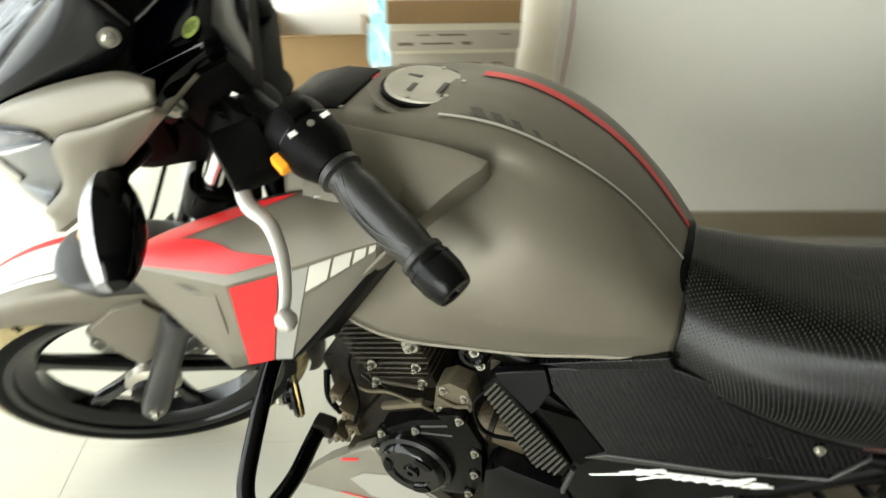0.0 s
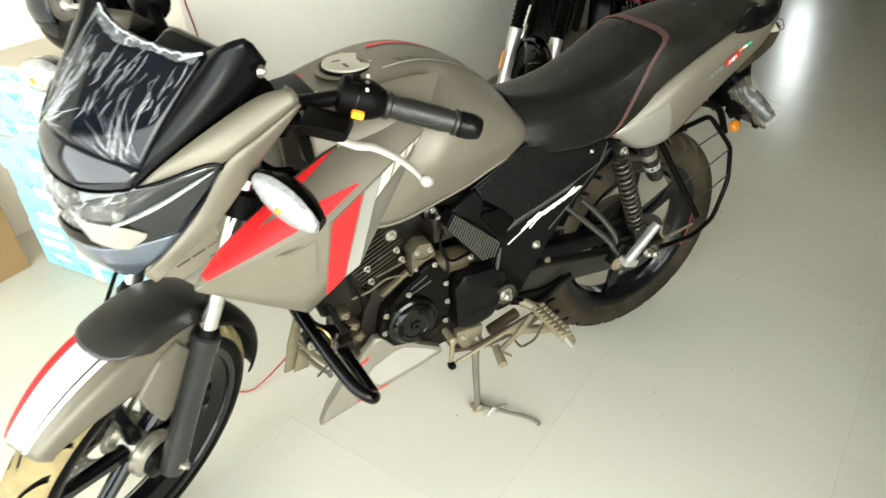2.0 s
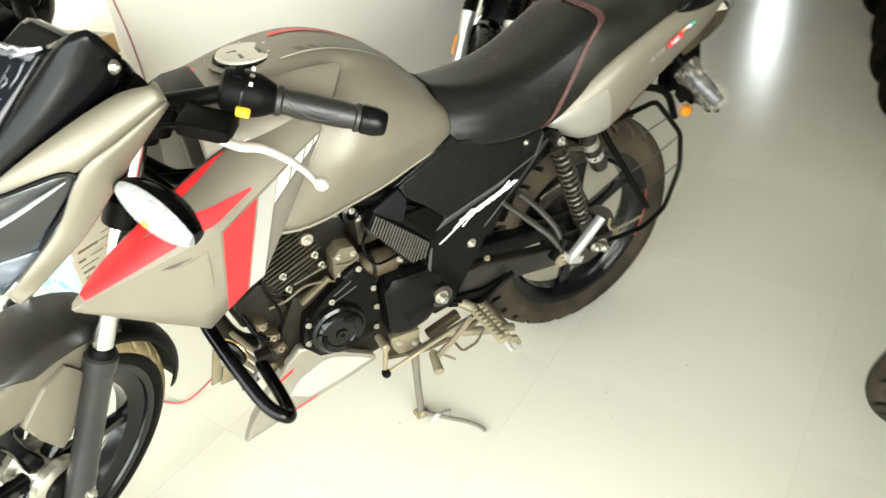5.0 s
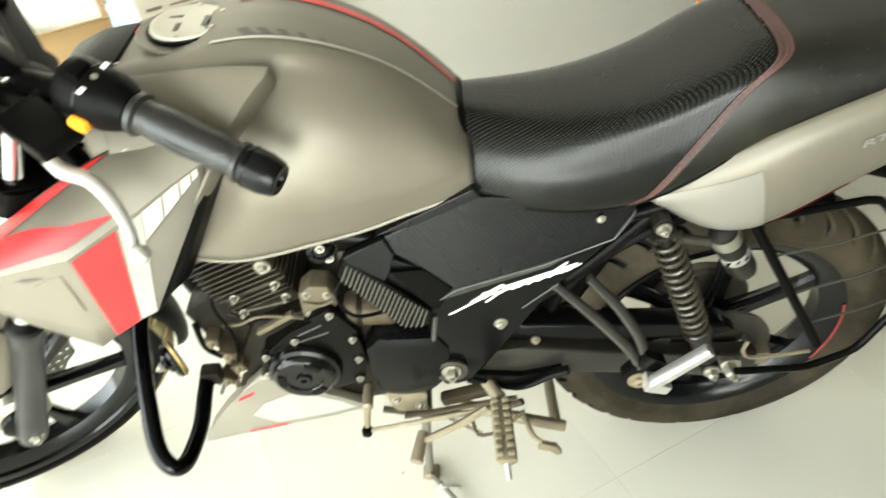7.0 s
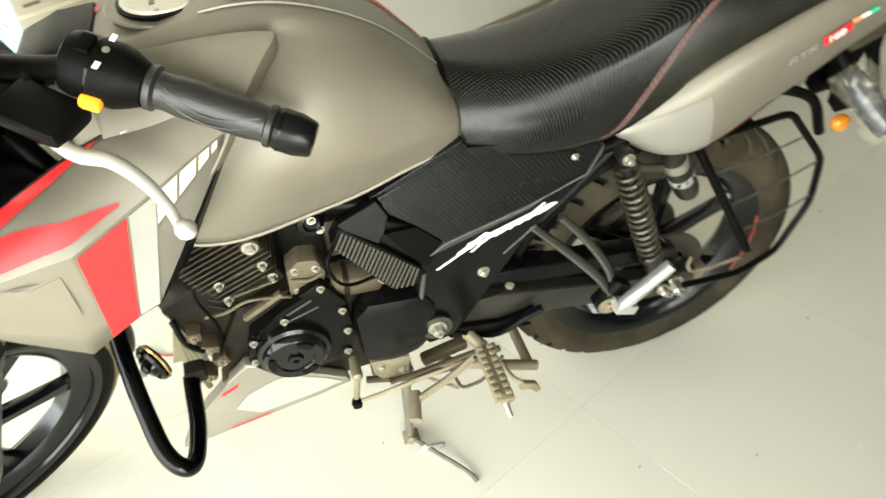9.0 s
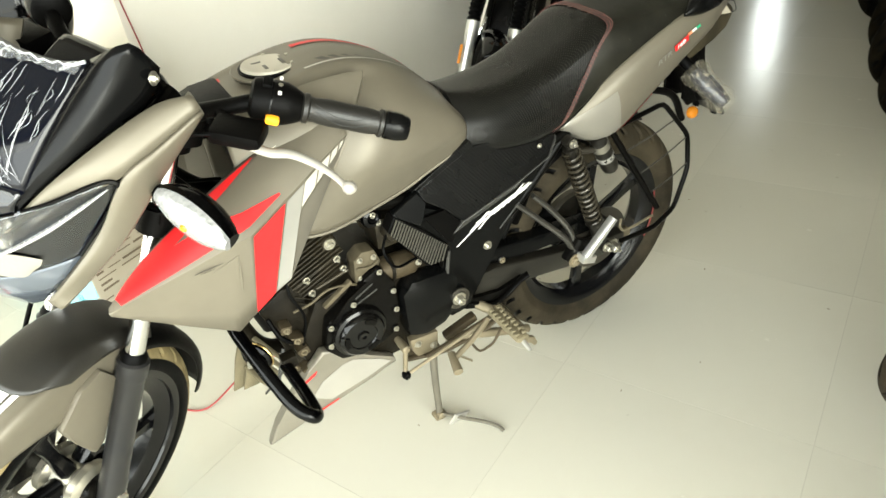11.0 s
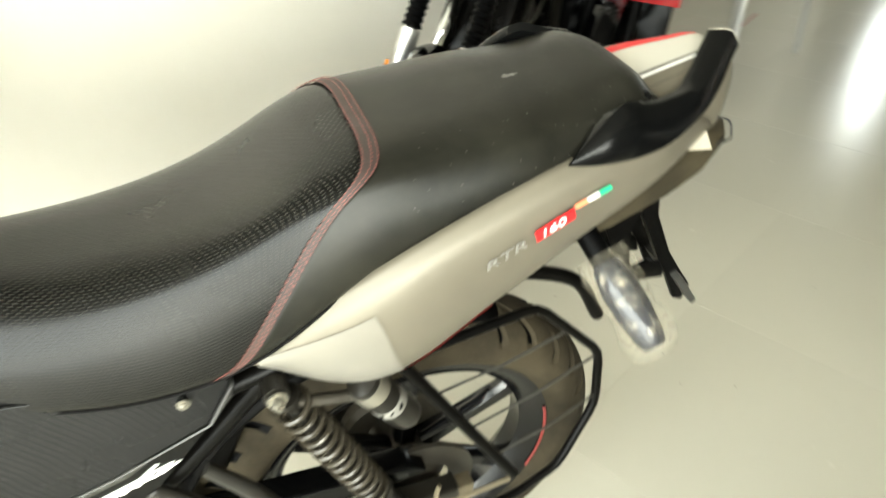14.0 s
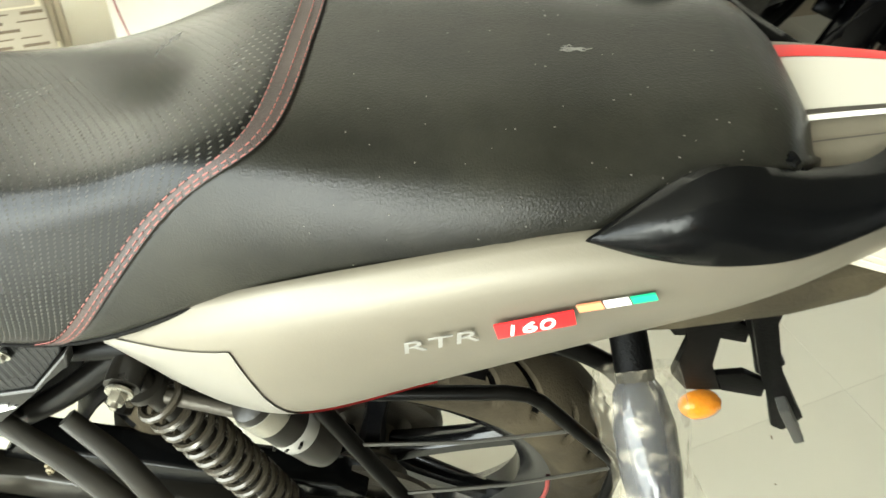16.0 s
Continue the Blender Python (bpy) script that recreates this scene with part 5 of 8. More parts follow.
for s in (-1, 1):
    def both(bm):
        return bm if s < 0 else flipped(bm)
    bm = B()
    rows = []
    stops = sorted({i / 24 for i in range(25)} | set(SH_U))
    for u in stops:
        if s > 0 and u > 0.68:
            break
        rows.append([shroud_up(u, j / 7) for j in range(8)] + [shroud_low(u, j / 4) for j in range(1, 5)])
    skin(bm, rows, False, False)
    shroud = part("tank_shroud", both(bm), GREY, bike, "bronze-grey tank shroud with red flashes", shell=0.005, sharp=14)
    # two flashes on the upper face, one from the nose, and a grey wedge between them
    main = between(shroud_up, (0.05, 0.62), lambda a: 0.12 + 0.75 * a ** 1.25, lambda a: 0.90)
    slim = between(shroud_up, (0.05, 0.62), lambda a: 0.07, lambda a: 0.07 + 0.36 * min(1.0, a / 0.42) * (1 - max(0.0, a - 0.42) / 0.58) ** 0.8)
    for f in (main, slim):
        bm = patch(B(), f, 0.0, 0.995, 0.0, 1.0, 26, 5, -0.0016)
        part("decal", both(bm), RED, shroud, "red flash", recalc=False)
    # gap piece between shroud and tank
    bm = B()
    skin(bm, [[Vector(tuple(on_poly(SH_LOW, 0.62 + 0.38 * i / 10))) + Vector((0, 0.006, 0)), (-0.139 + 0.12 * i / 10, -0.150, 0.685 + 0.20 * i / 10)] for i in range(11)], False, False)
    part("shroud_inner", both(bm), BLACK, bike, shell=0.004)
    if s > 0:
        continue      # the far shroud ends lower, under the tank's edge
    bm = patch(B(), shroud_low, 0.508, 0.62, 0.03, 0.985, 8, 8, -0.0016)
    part("decal", bm, RED, shroud, "red band", recalc=False)
    bm = patch(B(), shroud_low, 0.628, 0.70, 0.03, 0.98, 6, 8, -0.0015)
    part("decal", bm, PALEGREY, shroud, "pale stripe", recalc=False)
    for a, b in ((0.705, 0.78), (0.79, 0.862), (0.875, 0.925), (0.938, 0.965)):
        bm = patch(B(), shroud_low, a, b, 0.03, 0.27, 6, 4, -0.0016)
        part("decal", bm, LIGHTGREY, shroud, "pale grey bar", recalc=False)
    bm = patch(B(), shroud_low, 0.708, 0.97, 0.31, 0.98, 8, 8, -0.0014)
    part("decal", bm, DARKPANEL, shroud, "dark grey panel", recalc=False)
    # pressed arrow in the front facet
    for (u0, v0), (u1, v1) in (((0.36, 0.20), (0.455, 0.13)), ((0.455, 0.13), (0.462, 0.55))):
        pts = [Vector(tuple(shroud_low(u0 + (u1 - u0) * i / 6, v0 + (v1 - v0) * i / 6))) + Vector((0, -0.0004, 0)) for i in range(7)]
        part("pressed_edge", tube(B(), pts, [0.0006, 0.0018, 0.0022, 0.0008], 6), GREY, shroud)
    for (u0, v0), (u1, v1), w in (((0.30, 0.10), (0.40, 0.12), 0.0012), ((0.32, 0.13), (0.37, 0.14), 0.0007)):
        pts = [Vector(tuple(shroud_low(u0 + (u1 - u0) * i / 6, v0 + (v1 - v0) * i / 6))) + Vector((0, -0.0026, 0)) for i in range(7)]
        part("scratch", tube(B(), pts, [w * 0.3, w, w * 0.8, w * 0.3], 5), DARKDECAL, shroud, "dark scratch")
    tear = random.Random(3)
    for k in range(5):
        a, b = 0.665 + 0.022 * k, 0.10 + 0.02 * tear.random()
        w, h = 0.022 + 0.012 * tear.random(), 0.06 + 0.09 * tear.random()
        bm = patch(B(), lambda u, v: shroud_up(u + 0.05 * math.sin(9 * v + k), v), a, a + w, b, b + h, 4, 4, -0.0018)
        part("torn_label", bm, LABELWHITE, shroud, "torn pale label", recalc=False)

# -- frame and engine
for s in (-1, 1):
    bm = tube(B(), [(-0.30, 0.025 * s, 0.83), (-0.20, 0.07 * s, 0.72), (0.05, 0.085 * s, 0.67), (0.20, 0.085 * s, 0.60), (0.21, 0.09 * s, 0.38)], 0.015, 12, 24)
    part("frame_rail", bm, FRAME, bike)
    bm = tube(B(), [(0.20, 0.08 * s, 0.62), (0.45, 0.095 * s, 0.665), (0.70, 0.085 * s, 0.74), (0.95, 0.05 * s, 0.79)], 0.011, 10, 20)
    part("seat_rail", bm, FRAME, bike)
    bm = tube(B(), [(0.22, 0.085 * s, 0.42), (0.38, 0.095 * s, 0.56), (0.48, 0.095 * s, 0.665)], 0.011, 10, 12)
    part("frame_stay", bm, FRAME, bike)
    bm = slab(B(), [(0.145, 0.44), (0.165, 0.505), (0.215, 0.52), (0.255, 0.47), (0.245, 0.41), (0.215, 0.33), (0.17, 0.325), (0.15, 0.36)], 0.112 * s, 0.095 * s, 0.006)
    part("pivot_plate", bm, FRAME, bike)
bm = tube(B(), [(-0.31, 0, 0.80), (-0.245, 0, 0.60), (-0.20, 0, 0.42)], 0.019, 12, 10)
part("down_tube", bm, FRAME, bike)

bm = B()
slab(bm, [(-0.155, 0.30), (-0.175, 0.40), (-0.12, 0.50), (0.02, 0.53), (0.12, 0.50), (0.19, 0.44), (0.19, 0.33), (0.10, 0.27), (-0.08, 0.255)], -0.085, 0.10, 0.014)
engine = part("engine", bm, ENGINEDARK, bike, "dusty air-cooled single-cylinder engine")
EC = Vector((-0.052, 0, 0.412))
prof = [(0.060, -0.02), (0.060, 0.010), (0.057, 0.017), (0.051, 0.020), (0.049, 0.027), (0.044, 0.031), (0.031, 0.031), (0.029, 0.028), (0.013, 0.028), (0.011, 0.033), (0.005, 0.033), (0.004, 0.029), (0.001, 0.029)]
bm = lathe(B(), prof, EC + Vector((0, -0.108, 0)), (0, -1, 0), 48)
cover = part("generator_cover", bm, COVERGLOSS, engine, "round black generator cover")
for k in range(3):
    a = 1.0 + 2.1 * k
    bm = slab(B(), [(EC.x + r * math.cos(a + d), EC.z + r * math.sin(a + d)) for r, d in ((0.033, -0.35), (0.042, -0.35), (0.043, 0.0), (0.042, 0.35), (0.033, 0.35))], -0.1415, -0.136)
    part("cover_rib", bm, ENGINEBLACK, cover)
bm = slab(B(), [(-0.118, 0.43), (-0.11, 0.462), (-0.055, 0.492), (-0.02, 0.528), (0.014, 0.545), (0.045, 0.49), (0.05, 0.40), (0.034, 0.362), (0.0, 0.345), (-0.05, 0.336), (-0.098, 0.350), (-0.128, 0.392)], -0.112, -0.08, 0.008)
part("left_crankcase_cover", bm, ENGINEBLACK, engine, "black crankcase cover")
# Two thin grey bars draw highlights on the black cover.
for a, b in (((-0.046, 0.492), (-0.006, 0.512)), ((-0.050, 0.476), (0.002, 0.494))):
    part("cover_highlight_rib", tube(B(), [(a[0], -0.1125, a[1]), (b[0], -0.1125, b[1])], 0.0016, 6), BARGREY, engine)
bm = slab(B(), [(0.052, 0.335), (0.050, 0.455), (0.075, 0.482), (0.170, 0.474), (0.188, 0.44), (0.186, 0.37), (0.150, 0.328), (0.10, 0.318)], -0.128, -0.07, 0.022)
part("sprocket_cover", bm, SATIN, engine, "black sprocket cover")
for x, z in ((0.012, 0.535), (0.036, 0.474), (0.037, 0.423), (0.030, 0.370), (-0.116, 0.402), (-0.108, 0.448), (-0.053, 0.482)):
    boss = part("bolt_boss", lathe(B(), [(0.0085, -0.01), (0.0085, 0.001), (0.0068, 0.003), (0.002, 0.003)], (x, -0.112, z), (0, -1, 0), 14), ENGINEBLACK, engine)
    part("cover_bolt", bolt(B(), (x, -0.1145, z), (0, -1, 0), 0.0042, 0.005), BOLT, boss)
# cylinder with fine cooling fins, leaning forward
cyl = Matrix.Translation((-0.080, 0, 0.512)) @ Matrix.Rotation(radians(-22), 4, "Y")
for k in range(14):
    w = 0.080 if k < 4 else 0.088
    bm = block(B(), (0.006 if k > 3 else 0.0, 0, 0.030 + 0.0092 * k), (0.122 if k > 3 else 0.104, w * 2, 0.0034), None, 0.0012, 1)
    part("cooling_fin", bm, ENGINE, engine, turn=cyl)
bm = B()
block(bm, (0.004, 0, 0.085), (0.094, 0.146, 0.17), None, 0.01)
block(bm, (0.006, 0, 0.175), (0.115, 0.13, 0.05), None, 0.015)
part("cylinder_barrel", bm, ENGINEDARK, engine, turn=cyl)
for k in range(5):
    bm = block(B(), (-0.138 + 0.004 * k, -0.02, 0.500 + 0.0125 * k), (0.046, 0.11, 0.0034), Matrix.Rotation(radians(34), 3, "Y"), 0.0012, 1)
    part("front_fin", bm, ENGINE, engine)
bm = lathe(B(), [(0.016, -0.02), (0.016, 0.0), (0.014, 0.004), (0.009, 0.004)], (-0.068, -0.086, 0.626), (0, -1, 0), 20)
boss = part("bolt_boss", bm, ENGINE, engine)
part("cylinder_bolt", bolt(B(), (-0.068, -0.090, 0.626), (0, -1, 0), 0.0078, 0.008), BOLT, boss)
for x, z in ((-0.127, 0.566), (-0.122, 0.532), (-0.06, 0.587), (-0.051, 0.559)):
    part("cylinder_bolt", bolt(B(), (x, -0.089, z), (0, -1, 0), 0.0048, 0.008), BOLT, engine)
bm = slab(B(), [(-0.034, 0.512), (-0.030, 0.568), (-0.010, 0.583), (0.016, 0.578), (0.026, 0.548), (0.018, 0.520), (-0.006, 0.505)], -0.097, -0.06, 0.005)
casting = part("cam_chain_casting", bm, CASTDUST, engine, "dusty tan casting beside the cylinder")
for x, z in ((-0.022, 0.523), (-0.018, 0.566), (0.012, 0.562)):
    part("cover_bolt", bolt(B(), (x, -0.097, z), (0, -1, 0), 0.0042, 0.005), BOLT, casting)
part("casting_web", tube(B(), [(-0.026, -0.098, 0.55), (0.0, -0.101, 0.545), (0.02, -0.098, 0.55)], 0.003, 8, 8), CASTDUST, casting)
part("timing_rod", tube(B(), [(-0.113, -0.094, 0.541), (-0.045, -0.098, 0.559)], 0.0035, 8), ENGINE, engine)
part("engine_cable", tube(B(), [(-0.165, -0.085, 0.50), (-0.131, -0.10, 0.517), (-0.094, -0.106, 0.537), (-0.049, -0.102, 0.525), (-0.02, -0.09, 0.50)], 0.0026, 8, 26), CASTDUST, engine, "dust-covered cable")
part("breather_cover", block(B(), (-0.077, -0.102, 0.515), (0.074, 0.012, 0.009), Matrix.Rotation(radians(-30), 3, "Y"), 0.003), CASTDUST, engine, "dusty bar across the crankcase")
for pts in ([(0.05, -0.09, 0.60), (0.03, -0.11, 0.575), (0.05, -0.115, 0.53), (0.11, -0.10, 0.52)], [(-0.15, -0.07, 0.60), (-0.165, -0.09, 0.555), (-0.15, -0.10, 0.49), (-0.165, -0.095, 0.42)]):
    part("engine_cable", tube(B(), pts, 0.003, 6, 22), RUBBER, engine)
# starter motor, front bracket and the blocks beside the guard's clamp
bm = lathe(B(), [(0.012, -0.004), (0.026, 0.0), (0.028, 0.006), (0.028, 0.072), (0.025, 0.078), (0.020, 0.080), (0.018, 0.092), (0.004, 0.094)], (0.028, -0.072, 0.502), (1, 0, -0.10), 24)
starter = part("starter_motor", bm, BROWN, engine, "brown dusty cylinder behind the engine")
part("starter_band", lathe(B(), [(0.0284, 0.018), (0.0298, 0.019), (0.0298, 0.026), (0.0284, 0.027)], (0.028, -0.072, 0.502), (1, 0, -0.10), 24, False), ENGINEDARK, starter)
part("starter_bolt", bolt(B(), (0.108, -0.098, 0.505), (0, -1, 0), 0.005, 0.006), BOLT, starter)
bm = slab(B(), [(-0.226, 0.520), (-0.175, 0.552), (-0.135, 0.553), (-0.132, 0.47), (-0.14, 0.40), (-0.16, 0.36), (-0.198, 0.40), (-0.205, 0.45)], -0.072, 0.06, 0.008)
part("engine_mount", bm, ENGINEDARK, engine, "black bracket in front of the engine")
for x, z, w, h, tilt in ((-0.176, 0.439, 0.030, 0.016, 20), (-0.168, 0.404, 0.024, 0.020, -15), (-0.196, 0.372, 0.026, 0.014, 35), (-0.166, 0.352, 0.030, 0.013, -20), (-0.19, 0.475, 0.022, 0.018, 10)):
    fit = part("mount_block", block(B(), (x, -0.084, z), (w, 0.030, h), Matrix.Rotation(radians(tilt), 3, "Y"), 0.003), BROWN, engine)
    part("mount_bolt", bolt(B(), (x, -0.099, z), (0, -1, 0), 0.0045, 0.006), DUSTYSTEEL, fit)
part("mount_pipe", tube(B(), [(-0.215, -0.075, 0.50), (-0.205, -0.095, 0.465), (-0.185, -0.098, 0.44)], 0.005, 8, 12), RUBBER, engine)
# carburettor and inlet
bm = B()
lathe(bm, [(0.024, -0.06), (0.024, 0.0), (0.03, 0.004), (0.03, 0.03)], (0.06, -0.01, 0.605), (-1, 0, 0.1), 20)
block(bm, (0.065, -0.035, 0.585), (0.06, 0.07, 0.075), None, 0.01)
lathe(bm, [(0.02, 0), (0.021, 0.02), (0.017, 0.026)], (0.065, -0.07, 0.595), (0, -1, 0), 18)
part("carburettor", bm, ENGINE, engine)
CAP = Vector((0.021, -0.088, 0.650))
bm = lathe(B(), [(0.017, -0.03), (0.020, 0.0), (0.021, 0.004), (0.019, 0.010), (0.012, 0.013), (0.009, 0.010), (0.002, 0.010)], CAP, (0.1, -1, 0.15), 22)
cap = part("valve_cap", bm, GLOSSBLACK, engine)
for x, z in ((0.023, 0.658), (0.032, 0.638)):
    part("cover_bolt", bolt(B(), (x, -0.099, z), (0.1, -1, 0.15), 0.0042, 0.005), BOLT, cap)
# air box under the seat and tank
bm = slab(B(), [(0.10, 0.48), (0.09, 0.60), (0.14, 0.70), (0.40, 0.68), (0.42, 0.60), (0.33, 0.47), (0.22, 0.43)], -0.078, 0.085, 0.015)
part("air_box", bm, BLACK, bike)
bm = slab(B(), [(-0.16, 0.70), (-0.19, 0.86), (0.0, 0.88), (0.20, 0.78), (0.20, 0.71), (0.0, 0.69)], -0.06, 0.06, 0.01)
part("tank_floor", bm, BLACK, bike)
bm = slab(B(), [(0.42, 0.62), (0.41, 0.69), (0.58, 0.76), (0.80, 0.83), (0.92, 0.84), (0.92, 0.80), (0.74, 0.735), (0.60, 0.66), (0.52, 0.62)], -0.075, 0.075, 0.01)
part("under_seat_tray", bm, BLACK, bike)
bm = slab(B(), [(0.385, 0.45), (0.37, 0.62), (0.45, 0.66), (0.50, 0.62), (0.44, 0.55), (0.405, 0.44)], -0.05, 0.06, 0.01)
part("inner_mudguard", bm, BLACK, bike)

# engine guard, horn, belly pan
GUARD = [(-0.275, -0.075, 0.556), (-0.280, -0.105, 0.535), (-0.270, -0.16, 0.507), (-0.258, -0.21, 0.480), (-0.242, -0.262, 0.452), (-0.222, -0.284, 0.434), (-0.210, -0.268, 0.417), (-0.208, -0.205, 0.406), (-0.212, -0.15, 0.410), (-0.214, -0.12, 0.413)]
bm = tube(B(), GUARD, 0.0125, 14, 54)
gd = part("engine_guard", bm, GLOSSBLACK, bike, "black tubular engine guard")
part("guard_clamp", block(B(), (-0.205, -0.115, 0.418), (0.032, 0.026, 0.03), None, 0.006), ENGINEDARK, gd)
part("engine_guard", flipped(tube(B(), GUARD, 0.0125, 14, 54)), GLOSSBLACK, bike, "black tubular engine guard")
HORN = Vector((-0.252, -0.100, 0.452))
bm = lathe(B(), [(0.030, 0.0), (0.032, 0.004), (0.032, 0.012), (0.027, 0.016), (0.020, 0.014), (0.017, 0.021), (0.009, 0.023), (0.006, 0.028), (0.002, 0.028)], HORN, (-0.75, -0.66, 0.0), 32)
horn = part("horn", bm, GLOSSBLACK, bike, "round black horn")
part("horn_rim", ring_mesh(B(), (0, 0, 0), [(0.0325, -0.002), (0.034, 0.0), (0.0325, 0.002), (0.031, 0.0)], 40), BRASS, horn, turn=Matrix.Translation(HORN + Vector((-0.004, -0.0035, 0))) @ Matrix.Rotation(radians(-48.6), 4, "Z"))
part("horn_nut", bolt(B(), HORN + Vector((-0.021, -0.0185, 0)), (-0.75, -0.66, 0), 0.006, 0.007), BOLT, horn)
for s in (-1, 1):
    front = [(-0.292, 0.198), (-0.262, 0.250), (-0.220, 0.305)] if s < 0 else [(-0.185, 0.236), (-0.175, 0.29)]
    bm = slab(B(), front + [(-0.175, 0.352), (-0.135, 0.392), (-0.105, 0.375), (-0.03, 0.318), (0.018, 0.285), (0.024, 0.268), (-0.034, 0.256), (-0.10, 0.243), (-0.185, 0.226)], 0.086 * s, 0.108 * s, 0.007)
    pan = part("belly_pan", bm, PANGREY, bike, "grey and white belly pan with a thin red line")
    bm = slab(B(), [(-0.178, 0.280), (-0.15, 0.312), (-0.10, 0.334), (-0.075, 0.335), (-0.015, 0.300), (0.008, 0.280), (-0.05, 0.265), (-0.14, 0.251)], 0.1084 * s, 0.1094 * s)
    part("decal", bm, OFFWHITE, pan, "off-white panel")
    bm = slab(B(), [(-0.200, 0.2275), (-0.198, 0.2305), (-0.125, 0.2450), (-0.125, 0.2425)], 0.1095 * s, 0.1105 * s)
    part("decal", bm, RED, pan, "thin red line")
    if s < 0:
        bm = slab(B(), [(-0.191, 0.325), (-0.160, 0.341), (-0.156, 0.349), (-0.187, 0.333)], 0.1084 * s, 0.1094 * s)
        part("decal", bm, RED, pan, "small red badge")
bm = slab(B(), [(-0.185, 0.232), (-0.08, 0.246), (0.015, 0.264), (0.015, 0.274), (-0.10, 0.256), (-0.185, 0.242)], -0.086, 0.086, 0.003)
part("belly_floor", bm, GREY, bike)
# mud flap: a tall caked leaf, a second one beside it, ribs across and a crossed bracket
bm = slab(B(), [(-0.310, 0.192), (-0.285, 0.275), (-0.252, 0.360), (-0.240, 0.362), (-0.254, 0.27), (-0.272, 0.196)], 0.094, 0.102, 0.003)
flap = part("mud_flap", bm, PALEDUST, bike, "dust-caked mud flap beside the engine")
part("flap_leaf", slab(B(), [(-0.290, 0.205), (-0.262, 0.28), (-0.232, 0.352), (-0.222, 0.352), (-0.232, 0.27), (-0.252, 0.205)], 0.072, 0.078, 0.003), PALEDUST, flap)
for k in range(5):
    z = 0.262 + 0.024 * k
    part("flap_rib", tube(B(), [(-0.268 + 0.006 * k, 0.075, z + 0.008), (-0.250 + 0.006 * k, 0.02, z + 0.002), (-0.225 + 0.005 * k, -0.03, z - 0.008)], [0.005, 0.0075, 0.005], 8, 10, 0.6), PALEDUST, flap)
for a, b in (((-0.256, -0.030, 0.272), (-0.192, -0.072, 0.372)), ((-0.240, -0.066, 0.292), (-0.195, -0.030, 0.372))):
    part("flap_bracket", tube(B(), [a, b], 0.0045, 8, 0, 0.6), BARGREY, flap)
bm = tube(B(), [(-0.17, 0.05, 0.60), (-0.24, 0.06, 0.55), (-0.25, 0.06, 0.40), (-0.18, 0.08, 0.28), (0.05, 0.12, 0.25), (0.30, 0.14, 0.29)], 0.018, 14, 40)
pipe = part("exhaust_pipe", bm, ENGINEDARK, bike)
bm = lathe(B(), [(0.02, 0.0), (0.045, 0.05), (0.052, 0.09), (0.052, 0.40), (0.046, 0.43), (0.03, 0.44), (0.026, 0.43)], (0.30, 0.145, 0.29), (1, 0.02, 0.24), 28)
part("silencer", bm, CANISTER, pipe, "dusty black silencer")

